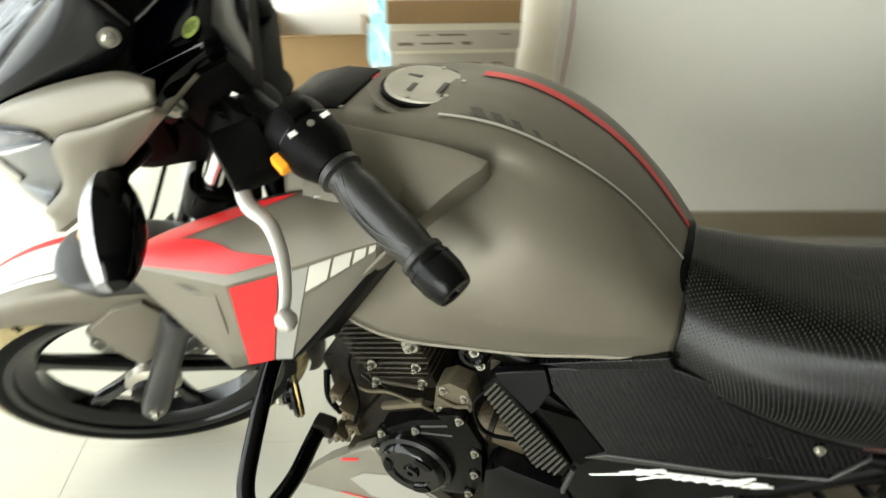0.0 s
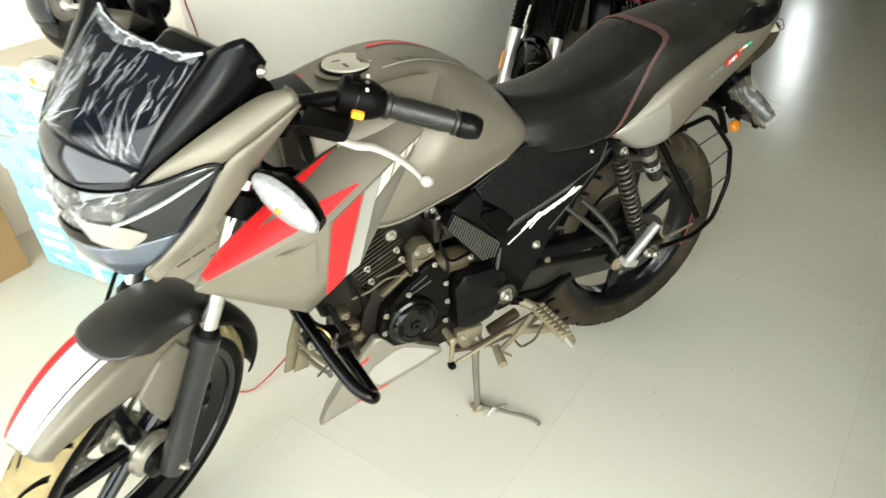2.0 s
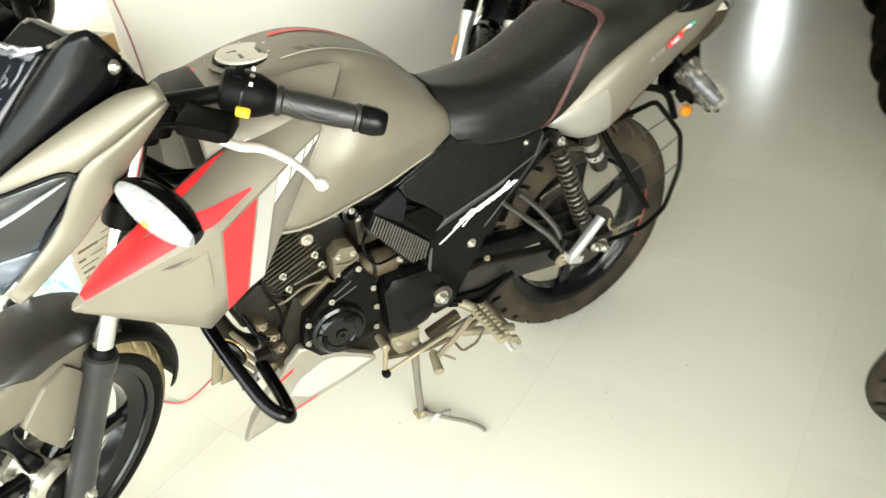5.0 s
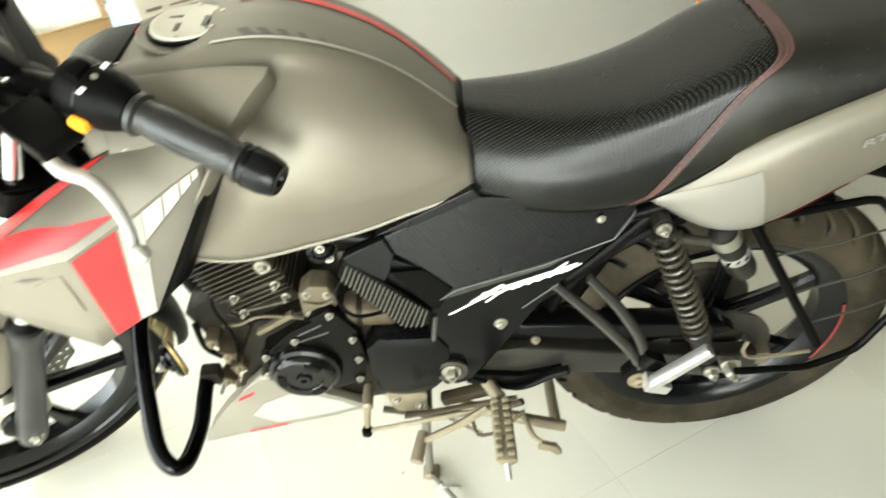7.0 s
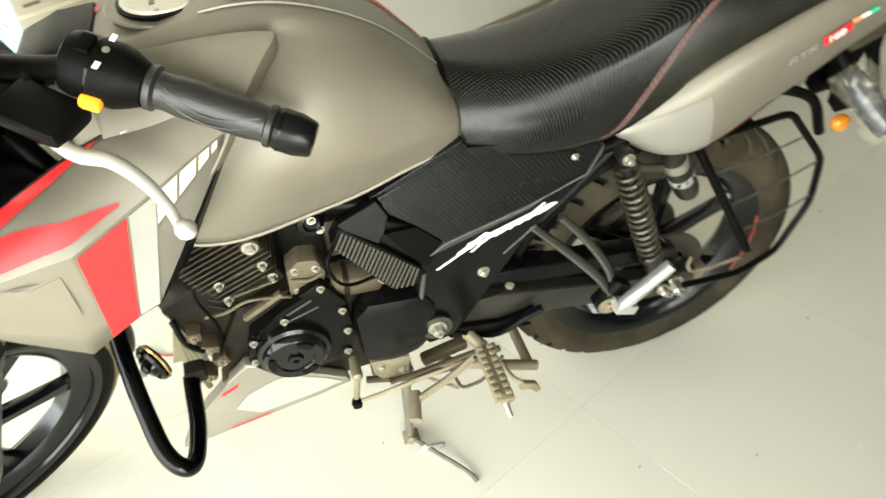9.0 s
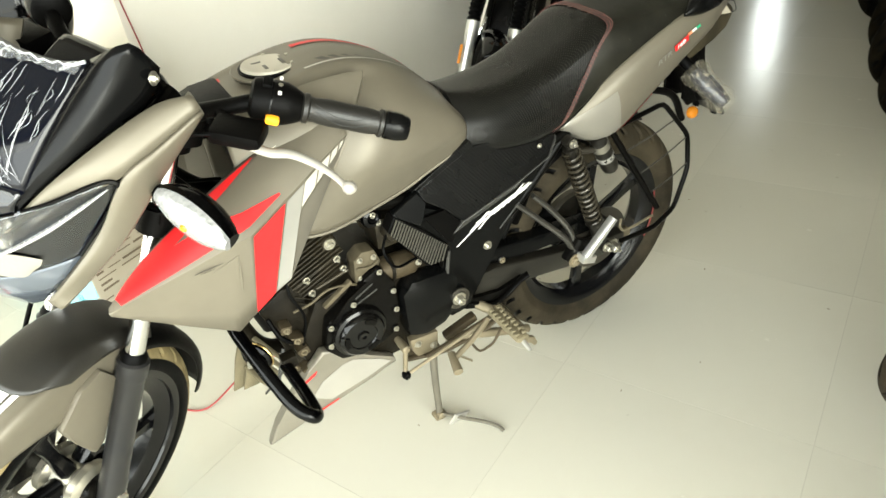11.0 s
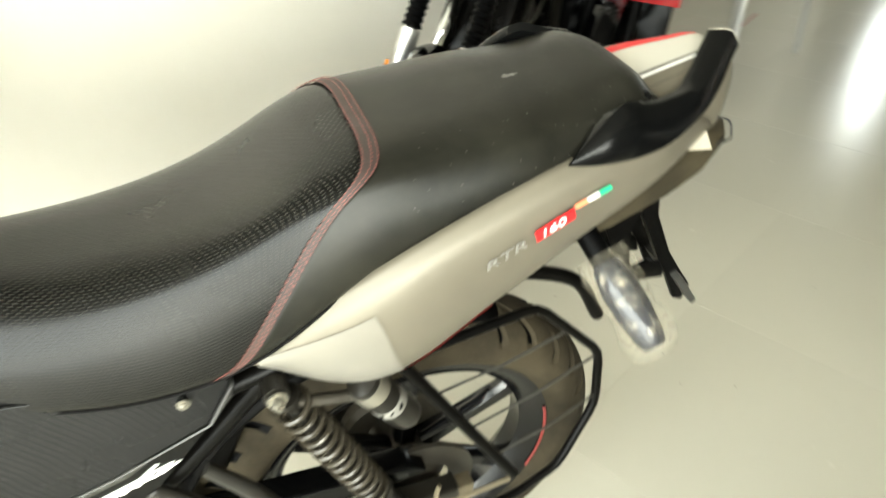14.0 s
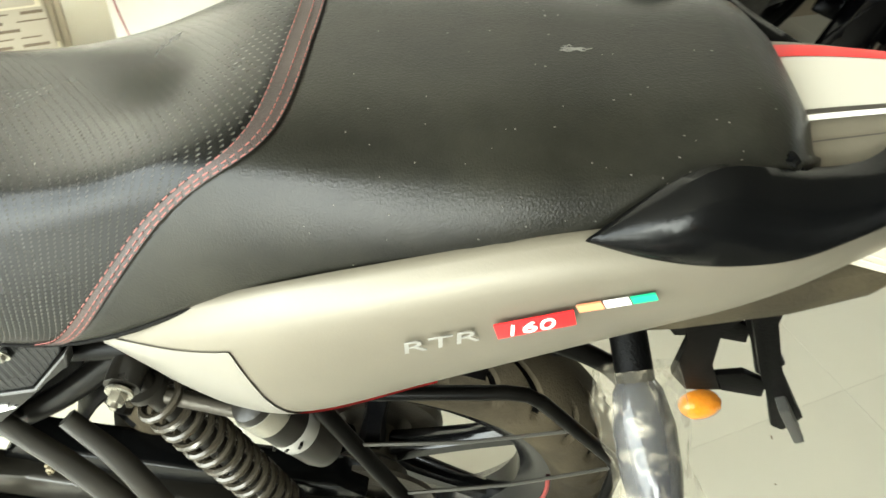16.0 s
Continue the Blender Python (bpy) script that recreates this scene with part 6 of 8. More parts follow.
# -- side panel with the carbon inlay, vent and script
for s in (-1, 1):
    def both(bm):
        return bm if s < 0 else flipped(bm)
    bm = slab(B(), [(0.060, 0.645), (0.10, 0.658), (0.170, 0.618), (0.206, 0.584), (0.330, 0.617), (0.420, 0.650), (0.436, 0.662), (0.412, 0.643), (0.344, 0.556), (0.282, 0.455), (0.252, 0.418), (0.222, 0.352), (0.192, 0.334), (0.146, 0.358), (0.152, 0.412), (0.168, 0.508), (0.170, 0.540), (0.112, 0.600)], -0.119, -0.09, 0.006)
    panel = part("side_panel", both(bm), SATIN, bike, "black side panel with carbon-look inlay and white script")
    part("panel_back", both(slab(B(), [(0.06, 0.652), (0.116, 0.678), (0.243, 0.724), (0.445, 0.698), (0.42, 0.64), (0.20, 0.57)], -0.104, -0.09, 0.003)), BLACK, panel)
    # upper facet leans in towards the seat, over a ledge
    bm = plate(B(), [(0.116, -0.112, 0.682), (0.243, -0.106, 0.731), (0.335, -0.109, 0.720), (0.451, -0.106, 0.704), (0.447, -0.116, 0.688), (0.421, -0.127, 0.655), (0.330, -0.131, 0.622), (0.204, -0.131, 0.586), (0.165, -0.127, 0.627), (0.128, -0.122, 0.657)], 0.016)
    part("carbon_inlay", both(bm), CARBON, panel, "carbon-look ribbed facet", bevel=0.002)
    bm = plate(B(), [(0.104, -0.110, 0.682), (0.240, -0.110, 0.748), (0.249, -0.111, 0.734), (0.152, -0.112, 0.694)], 0.014)
    part("carbon_inlay", both(bm), CARBON, panel, "carbon-look strip below the tank", bevel=0.0015)
    bm = plate(B(), [(0.179, -0.130, 0.563), (0.204, -0.1335, 0.586), (0.330, -0.1335, 0.6225), (0.422, -0.129, 0.656), (0.452, -0.116, 0.691), (0.447, -0.117, 0.671), (0.338, -0.128, 0.611)], 0.012)
    part("crease_bar", both(bm), BARGREY, panel, "grey ledge below the inlay", bevel=0.0015)
    bm = plate(B(), [(0.055, -0.119, 0.656), (0.114, -0.114, 0.681), (0.127, -0.124, 0.657), (0.117, -0.128, 0.628), (0.108, -0.129, 0.612), (0.062, -0.124, 0.648)], 0.012)
    part("panel_nose", both(bm), SATIN, panel, bevel=0.002)
    # No recess is cut here: a black plate stands for its shade.
    bm = plate(B(), [(0.117, -0.128, 0.628), (0.164, -0.126, 0.626), (0.200, -0.127, 0.583), (0.178, -0.128, 0.545), (0.168, -0.129, 0.548)], 0.010)
    part("dark_recess", both(bm), BLACK, panel)
    bm = plate(B(), [(0.041, -0.118, 0.620), (0.057, -0.122, 0.652), (0.112, -0.129, 0.603), (0.168, -0.131, 0.541), (0.160, -0.129, 0.508), (0.116, -0.124, 0.505)], 0.03)
    vent = part("side_vent", both(bm), BLACK, panel, "ribbed black vent", bevel=0.003)
    for k in range(21):
        t = (k + 0.8) / 22
        a = Vector((0.043, -0.1195, 0.617)).lerp(Vector((0.122, -0.126, 0.508)), min(1.0, t * 1.25)) if t < 0.8 else Vector((0.122, -0.126, 0.508)).lerp(Vector((0.158, -0.1305, 0.510)), (t - 0.8) / 0.2)
        b = Vector((0.057, -0.1235, 0.649)).lerp(Vector((0.166, -0.1325, 0.541)), t)
        bm = tube(B(), [a, b], 0.0019, 6)
        part("slat", both(bm), SLAT, vent)
    for a, b in (((0.166, 0.520), (0.151, 0.415)), ((0.151, 0.415), (0.146, 0.36))):
        part("leg_rib", both(tube(B(), [(a[0] + 0.004, -0.120, a[1]), (b[0] + 0.004, -0.120, b[1])], 0.004, 8)), BARGREY, panel)
    # script: plain slanted strokes on one rising line, with a long tail
    base, run = Vector((0.222, 0, 0.5425)), Vector((0.150, 0, 0.052))
    up = Vector((0.013, 0, 0.017))
    marks = [(-0.14, -0.9, 0.16, 0.35, 0.004), (0.0, 0.1, 0.20, 1.35, 0.0045), (0.13, 0.0, 0.22, 1.25, 0.004), (0.22, -0.75, 0.33, 0.8, 0.0035), (0.30, 0.0, 0.38, 0.75, 0.003), (0.41, 0.0, 0.46, 0.7, 0.004), (0.47, 0.0, 0.54, 0.7, 0.003), (0.56, 0.0, 0.62, 0.75, 0.004),
             (0.66, 0.0, 0.80, 1.5, 0.0035), (0.76, 0.0, 0.82, 0.75, 0.003), (0.86, 0.1, 0.93, 0.8, 0.004), (0.92, 0.1, 1.02, 0.55, 0.0025)]
    for a, h0, b, h1, w in marks:
        p0, p1 = base + run * a + up * h0, base + run * b + up * h1
        w = Vector((w, 0, -0.0006))
        poly = [(q.x, q.z) for q in (p0, p0 + w, p1 + w, p1)]
        part("script_stroke", both(slab(B(), poly, -0.1206, -0.1192)), WHITE, panel, "white stroke of the script")
    for h in (0.12, 0.72):
        p0, p1 = base + run * 0.06 + up * h, base + run * 0.98 + up * (h - 0.05)
        poly = [(q.x, q.z) for q in (p0, p0 + Vector((0, 0, 0.0022)), p1 + Vector((0, 0, 0.0018)), p1)]
        part("script_stroke", both(slab(B(), poly, -0.1205, -0.1192)), WHITE, panel, "white stroke of the script")
    part("panel_crease", both(tube(B(), [(0.300, -0.120, 0.520), (0.352, -0.120, 0.566)], 0.0016, 6)), BARGREY, panel)
    part("panel_bolt", both(bolt(B(), (0.267, -0.119, 0.489), (0, -1, 0), 0.007, 0.007)), BOLT, panel)
    part("panel_bolt", both(bolt(B(), (0.405, -0.1175, 0.683), (0, -1, 0), 0.004, 0.004)), BOLT, panel)
    bm = lathe(B(), [(0.026, 0.0), (0.027, 0.006), (0.02, 0.007), (0.016, 0.003)], (0.183, -0.121, 0.384), (0, -1, 0), 26)
    piv = part("pivot_washer", both(bm), HUBDARK, bike)
    part("pivot_nut", both(bolt(B(), (0.183, -0.1245, 0.384), (0, -1, 0), 0.011, 0.014)), BOLT, piv)

# -- seat
SX = [0.232, 0.30, 0.40, 0.50, 0.58, 0.66, 0.75, 0.84, 0.902, 0.928]
SEAT_TOP = smooth_through(SX, [0.822, 0.810, 0.812, 0.842, 0.880, 0.890, 0.896, 0.902, 0.899, 0.872])
SEAT_HALF = smooth_through(SX, [0.052, 0.078, 0.097, 0.106, 0.108, 0.109, 0.107, 0.097, 0.076, 0.040])
SEAT_SIDE = smooth_through(SX, [0.094, 0.110, 0.120, 0.121, 0.123, 0.124, 0.120, 0.107, 0.084, 0.048])
SEAT_LOW = smooth_through(SX, [0.716, 0.705, 0.697, 0.725, 0.781, 0.815, 0.842, 0.858, 0.866, 0.868])


def seat_at(x, v):
    tz, hw, sw, lz = SEAT_TOP(x), SEAT_HALF(x), SEAT_SIDE(x), SEAT_LOW(x)
    k, h = hw * 0.86, tz - lz
    sec = np.array([(0, tz), (hw * 0.5, tz - 0.001), (k, tz - 0.008), (k + (sw - k) * 0.48, tz - h * 0.28), (k + (sw - k) * 0.86, tz - h * 0.58), (sw, lz + h * 0.12), (sw * 0.97, lz)])
    y, z = at_spline(sec, abs(v))
    return (x, y * (1 if v >= 0 else -1), z)


SEAM_LINE = smooth_through([0.0, 0.2, 0.333, 0.45, 0.667, 0.833, 1.0], [0.613, 0.611, 0.598, 0.567, 0.508, 0.470, 0.443])


def seam_x(v):
    return SEAM_LINE(abs(v))


def rider(u, v):
    return seat_at(SX[0] + (seam_x(v) - SX[0]) * u, v)


def pillion(u, v):
    return seat_at(seam_x(v) + (SX[-1] - seam_x(v)) * u, v)


def seam_strip(u, v):
    return seat_at(seam_x(v) - 0.0078 + 0.0156 * u, v)


bm = patch(B(), rider, 0, 1, -1, 1, 26, 44, uv=1.0)
seat = part("seat", bm, DOTTED, bike, "perforated black seat with dusty red seams", shell=0.006, sharp=70)
bm = patch(B(), pillion, 0, 1, -1, 1, 26, 44)
pil = part("pillion_pad", bm, LEATHER, seat, "dusty smooth black pillion pad", shell=0.006, sharp=70)
bm = patch(B(), seam_strip, 0, 1, -1, 1, 3, 60, 0.0013)
part("seam", bm, SEAM, seat, "dusty red seam")
bm = B()
for side in (-0.0070, 0.0012, 0.0070):
    for k in range(110):
        v = -0.99 + 1.98 * k / 109
        a = Vector(seat_at(seam_x(v) + side, v)) + Vector((0, 0, 0.0022)) + Vector((0, 0.0018 * (1 if v > 0 else -1) * min(1, abs(v) * 2), 0))
        w = v + 0.011
        b = Vector(seat_at(seam_x(w) + side, w)) + Vector((0, 0, 0.0022)) + Vector((0, 0.0018 * (1 if w > 0 else -1) * min(1, abs(w) * 2), 0))
        tube(bm, [a, b], 0.00042, 4)
tagged(part("stitching", bm, STITCH, seat, "pink stitches"), kind="stuff")
for s in (-1, 1):
    pts = [Vector(seat_at(x, -0.995 if s < 0 else 0.995)) for x in np.linspace(SX[0], SX[-1] - 0.01, 30)]
    part("seat_edge", tube(B(), pts, 0.0022, 8), BLACK, seat)
pts = [Vector(seat_at(SX[0] + 0.001, v)) for v in np.linspace(-1, 1, 33)]
part("seat_nose_edge", tube(B(), pts, 0.005, 8), BLACK, seat)
scr = random.Random(8)
for k in range(9):
    x, v = 0.772 + scr.uniform(-0.004, 0.006), 0.005 + scr.uniform(-0.012, 0.012)
    ln = scr.uniform(0.004, 0.016)
    pts = [Vector(seat_at(x + ln * i / 4, v + 0.008 * i / 4 * scr.uniform(-0.2, 1))) + Vector((0, 0, 0.0001)) for i in range(5)]
    part("seat_scuff", tube(B(), pts, [0.0001, 0.0005, 0.0006, 0.0003], 5), SCUFF, seat, "pale scuff mark")
bm = B()
for k in range(150):
    x, v = scr.uniform(0.63, 0.90), scr.uniform(-0.85, 0.85)
    block(bm, Vector(seat_at(x, v)) + Vector((0, 0, 0.0003)), (scr.uniform(0.0003, 0.0011), scr.uniform(0.0003, 0.0009), 0.0005))
tagged(part("dust_specks", bm, SCUFF, pil, "pale dust specks"), kind="stuff")

# -- tail panels
PX = [0.472, 0.51, 0.56, 0.62, 0.69, 0.76, 0.83, 0.90, 0.95, 1.0]
PAN_TOP = smooth_through(PX, [0.700, 0.735, 0.774, 0.812, 0.840, 0.860, 0.870, 0.871, 0.864, 0.838])
PAN_LOW = smooth_through(PX, [0.688, 0.660, 0.640, 0.648, 0.690, 0.728, 0.762, 0.785, 0.795, 0.815])
PAN_Y = smooth_through(PX, [0.104, 0.120, 0.138, 0.148, 0.146, 0.139, 0.129, 0.112, 0.088, 0.06])


def tail(u, v):
    x = PX[0] + (PX[-1] - PX[0]) * u
    t, l, y = PAN_TOP(x), PAN_LOW(x), PAN_Y(x)
    sec = np.array([(y - 0.022, t), (y - 0.006, t - (t - l) * 0.12), (y, t - (t - l) * 0.34), (y - 0.004, t - (t - l) * 0.66), (y - 0.016, l + (t - l) * 0.10), (y - 0.03, l)])
    a, b = at_spline(sec, v)
    return (x, -a, b)


for s in (-1, 1):
    def both(bm):
        return bm if s < 0 else flipped(bm)
    bm = patch(B(), tail, 0, 1, 0, 1, 34, 16)
    pan = part("tail_panel", both(bm), GREY, bike, "bronze-grey tail panel with model lettering and a small tricolour", shell=0.004, sharp=60)
    # Same paint as the panel; the paler colour holds this facet's light.
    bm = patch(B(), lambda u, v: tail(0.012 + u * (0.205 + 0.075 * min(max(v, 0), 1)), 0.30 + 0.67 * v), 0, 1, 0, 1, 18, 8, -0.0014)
    part("front_flare", both(bm), LITFLARE, pan, "flare at the front of the panel, coloured paler where it catches light", recalc=False)
    bm = patch(B(), tail, 0.27, 0.46, 0.84, 0.96, 12, 3, -0.0016)
    part("decal", both(bm), RED, pan, "red stripe", recalc=False)
    bm = patch(B(), tail, 0.27, 0.80, 0.965, 0.99, 24, 2, -0.0018)
    part("decal", both(bm), LIGHTGREY, pan, "pale edge line", recalc=False)


def on_tail(x, v, lift):
    """A frame on the left tail panel: along it, up it, out of it."""
    u = (x - PX[0]) / (PX[-1] - PX[0])
    p = Vector(tail(u, v))
    ex = (Vector(tail(u + 0.02, v)) - Vector(tail(u - 0.02, v))).normalized()
    ey = (Vector(tail(u, v - 0.03)) - Vector(tail(u, v + 0.03)))
    ey = (ey - ex * ey.dot(ex)).normalized()
    ez = ex.cross(ey)
    m = Matrix((ex, ey, ez)).transposed().to_4x4()
    return Matrix.Translation(p + ez * lift) @ m


left_panel = [o for o in bike.children if o.name.startswith("tail_panel")][0]
m = on_tail(0.742, 0.40, 0.0035)
lettering("RTR", 0.0145, 0.0003, PALEGREY, "lettering", left_panel, m @ Matrix.Translation((-0.056, -0.0055, 0)) @ Matrix.Diagonal((1.75, 1, 1, 1)), 0.15, "pale outlined letters")
bm = block(B(), (0.022, 0.0, 0.0006), (0.044, 0.0135, 0.0012), None, 0.0004)
part("badge", bm, RED, left_panel, "red badge", turn=m)
lettering("160", 0.013, 0.0004, WHITE, "lettering", left_panel, m @ Matrix.Translation((0.0035, -0.0046, 0.0016)) @ Matrix.Diagonal((1.5, 1, 1, 1)), 0.15, "white numerals on red")
m2 = on_tail(0.804, 0.365, 0.003)
for k, mm in enumerate((ORANGEDECAL, WHITE, GREENDECAL)):
    bm = slab(B(), [(-0.022 + 0.0145 * k, -0.0028), (-0.0085 + 0.0145 * k, -0.0028), (-0.0065 + 0.0145 * k, 0.0028), (-0.020 + 0.0145 * k, 0.0028)], -0.0006, 0.0006)
    part("tricolour_bar", bm, mm, left_panel, turn=m2 @ Matrix.Rotation(radians(90), 4, "X"))


def tail_ring(x, zl, zh, w, k=16):
    c, h = (zl + zh) / 2, (zh - zl) / 2
    return [(x, w * math.copysign(abs(math.cos(a)) ** 0.6, math.cos(a)), c + h * math.copysign(abs(math.sin(a)) ** 0.6, math.sin(a))) for a in (2 * math.pi * j / k for j in range(k))]


HX = [0.86, 0.90, 0.95, 1.0, 1.03, 1.045]
HUMP_TOP = smooth_through(HX, [0.868, 0.882, 0.892, 0.899, 0.897, 0.885])
HUMP_W = smooth_through(HX, [0.086, 0.082, 0.072, 0.055, 0.040, 0.022])


def hump_at(x, y):
    """The hump's skin over a place x, y."""
    w, zh = HUMP_W(x), HUMP_TOP(x)
    h = (zh - 0.80) / 2
    return Vector((x, y, 0.80 + h + h * max(0.0, 1 - min(1.0, abs(y) / w) ** (2 / 0.6)) ** 0.3))


bm = skin(B(), [tail_ring(x, 0.80, HUMP_TOP(x), HUMP_W(x), 72) for x in np.linspace(0.86, 1.045, 30)])
hump = part("tail_hump", bm, GREY, bike, "grey tail hump with cream top, red stripe and white line")
for y0, y1, mm, lab in ((-0.030, -0.0255, WHITE, "thin white line"), (-0.0245, -0.0215, DARKDECAL, "thin dark line"), (-0.021, 0.030, CREAM, "cream panel"), (0.031, 0.047, RED, "red stripe"), (-0.0455, -0.0445, DARKDECAL, "panel gap")):
    rows = []
    for i in range(15):
        x = 0.905 + 0.115 * i / 14
        k = HUMP_W(x) / HUMP_W(0.94)
        rows.append([hump_at(x, (y0 + (y1 - y0) * j / 5) * k) + Vector((0, 0, 0.0016)) for j in range(6)])
    part("decal", skin(B(), rows, False, False), mm, hump, lab)
bm = skin(B(), [tail_ring(*r) for r in ((0.66, 0.66, 0.72, 0.075), (0.78, 0.705, 0.76, 0.088), (0.88, 0.72, 0.80, 0.085), (0.95, 0.745, 0.81, 0.080), (1.0, 0.765, 0.815, 0.070), (1.035, 0.785, 0.815, 0.052), (1.05, 0.80, 0.812, 0.03))])
under = part("tail_underside", bm, UNDERDUST, bike, "dusty black underside of the tail")
TAG = Vector((0.968, -0.066, 0.822))
tm = Matrix.Translation(TAG) @ Matrix.Rotation(radians(-14), 4, "Z") @ Matrix.Rotation(radians(28), 4, "X")
tag = part("paper_tag", block(B(), (0, 0, 0), (0.046, 0.026, 0.0008)), CARDPALE, under, "cream paper tag tucked under the rail", turn=tm)
for k in range(5):
    part("print_bar", block(B(), (0.003 * (k % 2), -0.009 + 0.0045 * k, 0.0007), (0.032 - 0.005 * (k % 3), 0.0008, 0.0006)), LIGHTGREY, tag, turn=tm)
part("tail_light", block(B(), (1.022, 0, 0.83), (0.03, 0.06, 0.03), None, 0.01), REDPLASTIC, bike)
tube(bm := B(), [(0.985, -0.055, 0.80), (1.03, -0.06, 0.805), (1.038, -0.055, 0.812), (1.034, -0.05, 0.825), (1.015, -0.045, 0.83)], 0.0012, 6, 20)
part("loose_wire", bm, WIREBLACK, bike)

# grab rail: on each side a pointed blade runs into a blunt bar behind the tail
low_edge = [(0.782, 0.122, 0.864), (0.815, 0.128, 0.862), (0.85, 0.128, 0.861), (0.89, 0.121, 0.863), (0.925, 0.107, 0.869), (0.957, 0.090, 0.874), (0.987, 0.068, 0.881), (1.014, 0.045, 0.890), (1.037, 0.027, 0.899)]
top_edge = [(0.785, 0.120, 0.867), (0.811, 0.113, 0.889), (0.838, 0.104, 0.905), (0.866, 0.093, 0.900), (0.902, 0.085, 0.893), (0.940, 0.079, 0.894), (0.970, 0.060, 0.901), (0.997, 0.036, 0.910), (1.022, 0.016, 0.919)]
for s in (-1, 1):
    rows = []
    for i in range(45):
        t = i / 44
        a, b = Vector(tuple(at_spline(low_edge, t))), Vector(tuple(at_spline(top_edge, t)))
        if s > 0:
            # the right-hand bar sits a little lower
            drop = Vector((0, 0, 0.026 * min(1.0, max(0.0, (t - 0.45) / 0.2))))
            a, b = a - drop, b - drop
        k = min(1.0, 0.15 + t * 5.5)
        deep = Vector((-0.004, -0.010, -0.008)).lerp(Vector((-0.010, -0.018, -0.006)), min(1.0, max(0.0, (t - 0.4) / 0.3))) * k
        ring = [a, a.lerp(b, 0.25) + Vector((0.001, 0.006, 0.002)) * k, a.lerp(b, 0.75) + Vector((0.001, 0.005, 0.005)) * k, b, b + deep * 0.8, a.lerp(b, 0.5) + deep * 1.3, a + deep]
        rows.append([Vector((q.x, q.y * s, q.z)) for q in ring])
    rail = part("grab_rail", skin(B(), rows), SATIN, bike, "black grab rail beside the tail, cut off blunt", sharp=50)
    end = rows[-1]
    mid = sum(end, Vector()) / len(end)
    d = (mid - sum(rows[-2], Vector()) / len(end)).normalized()
    part("rail_end", skin(B(), [[q + d * 0.0004 for q in end], [mid + (q - mid) * 0.93 + d * 0.004 for q in end]]), CAPGREY, rail, "dusty grey blunt end")
    part("rail_bolt", bolt(B(), (0.884, 0.080 * s, 0.892), (0, 0.1 * s, 1), 0.006, 0.005), SATIN, rail)

# number plate carrier and rear indicators
bm = block(B(), (0.942, 0, 0.665), (0.010, 0.056, 0.13), Matrix.Rotation(radians(-14), 3, "Y"), 0.003)
carrier = part("plate_carrier", bm, BLACK, bike, "black number plate carrier with an opening")
for s in (-1, 1):
    # side cheeks: a stem that splits round an opening into a web and a rear strut
    bm = slab(B(), [(0.905, 0.745), (0.905, 0.700), (0.928, 0.655), (0.930, 0.600), (0.952, 0.575), (0.985, 0.580), (0.958, 0.620), (0.948, 0.665), (0.962, 0.705), (0.958, 0.750)], 0.026 * s, 0.034 * s, 0.002)
    part("carrier_cheek", bm, BLACK, carrier)
    part("carrier_web", slab(B(), [(0.958, 0.600), (0.985, 0.578), (1.026, 0.572), (1.020, 0.598), (0.992, 0.612)], 0.0265 * s, 0.0335 * s, 0.002), BLACK, carrier)
    part("carrier_strut", slab(B(), [(0.940, 0.755), (0.975, 0.755), (0.985, 0.690), (1.022, 0.618), (1.080, 0.542), (1.074, 0.512), (1.058, 0.520), (1.030, 0.575), (1.008, 0.610), (0.966, 0.690)], 0.0255 * s, 0.0345 * s, 0.002), BLACK, carrier)
bm = block(B(), (1.062, 0, 0.548), (0.010, 0.10, 0.075), Matrix.Rotation(radians(-36), 3, "Y"), 0.003)
part("plate_mount", bm, BARGREY, carrier)
REFL = Vector((0.975, -0.030, 0.548))
bm = lathe(B(), [(0.017, -0.004), (0.019, 0.0), (0.019, 0.006), (0.015, 0.012), (0.007, 0.015), (0.001, 0.016)], (0, 0, 0), (0, 0, 1), 24)
amber = part("reflector", bm, AMBER, bike, "amber ribbed reflector", turn=Matrix.Translation(REFL) @ Matrix.Rotation(radians(80), 4, (0.9, 0.3, 0)) @ Matrix.Diagonal((1.25, 0.85, 1, 1)))
for k in range(5):
    part("lens_rib", tube(B(), [(-0.014 + 0.007 * k, -0.010, 0.0125 - 0.0012 * abs(k - 2) ** 2), (-0.014 + 0.007 * k, 0.010, 0.0125 - 0.0012 * abs(k - 2) ** 2)], 0.0012, 5), AMBER, amber, turn=Matrix.Translation(REFL) @ Matrix.Rotation(radians(80), 4, (0.9, 0.3, 0)) @ Matrix.Diagonal((1.25, 0.85, 1, 1)))
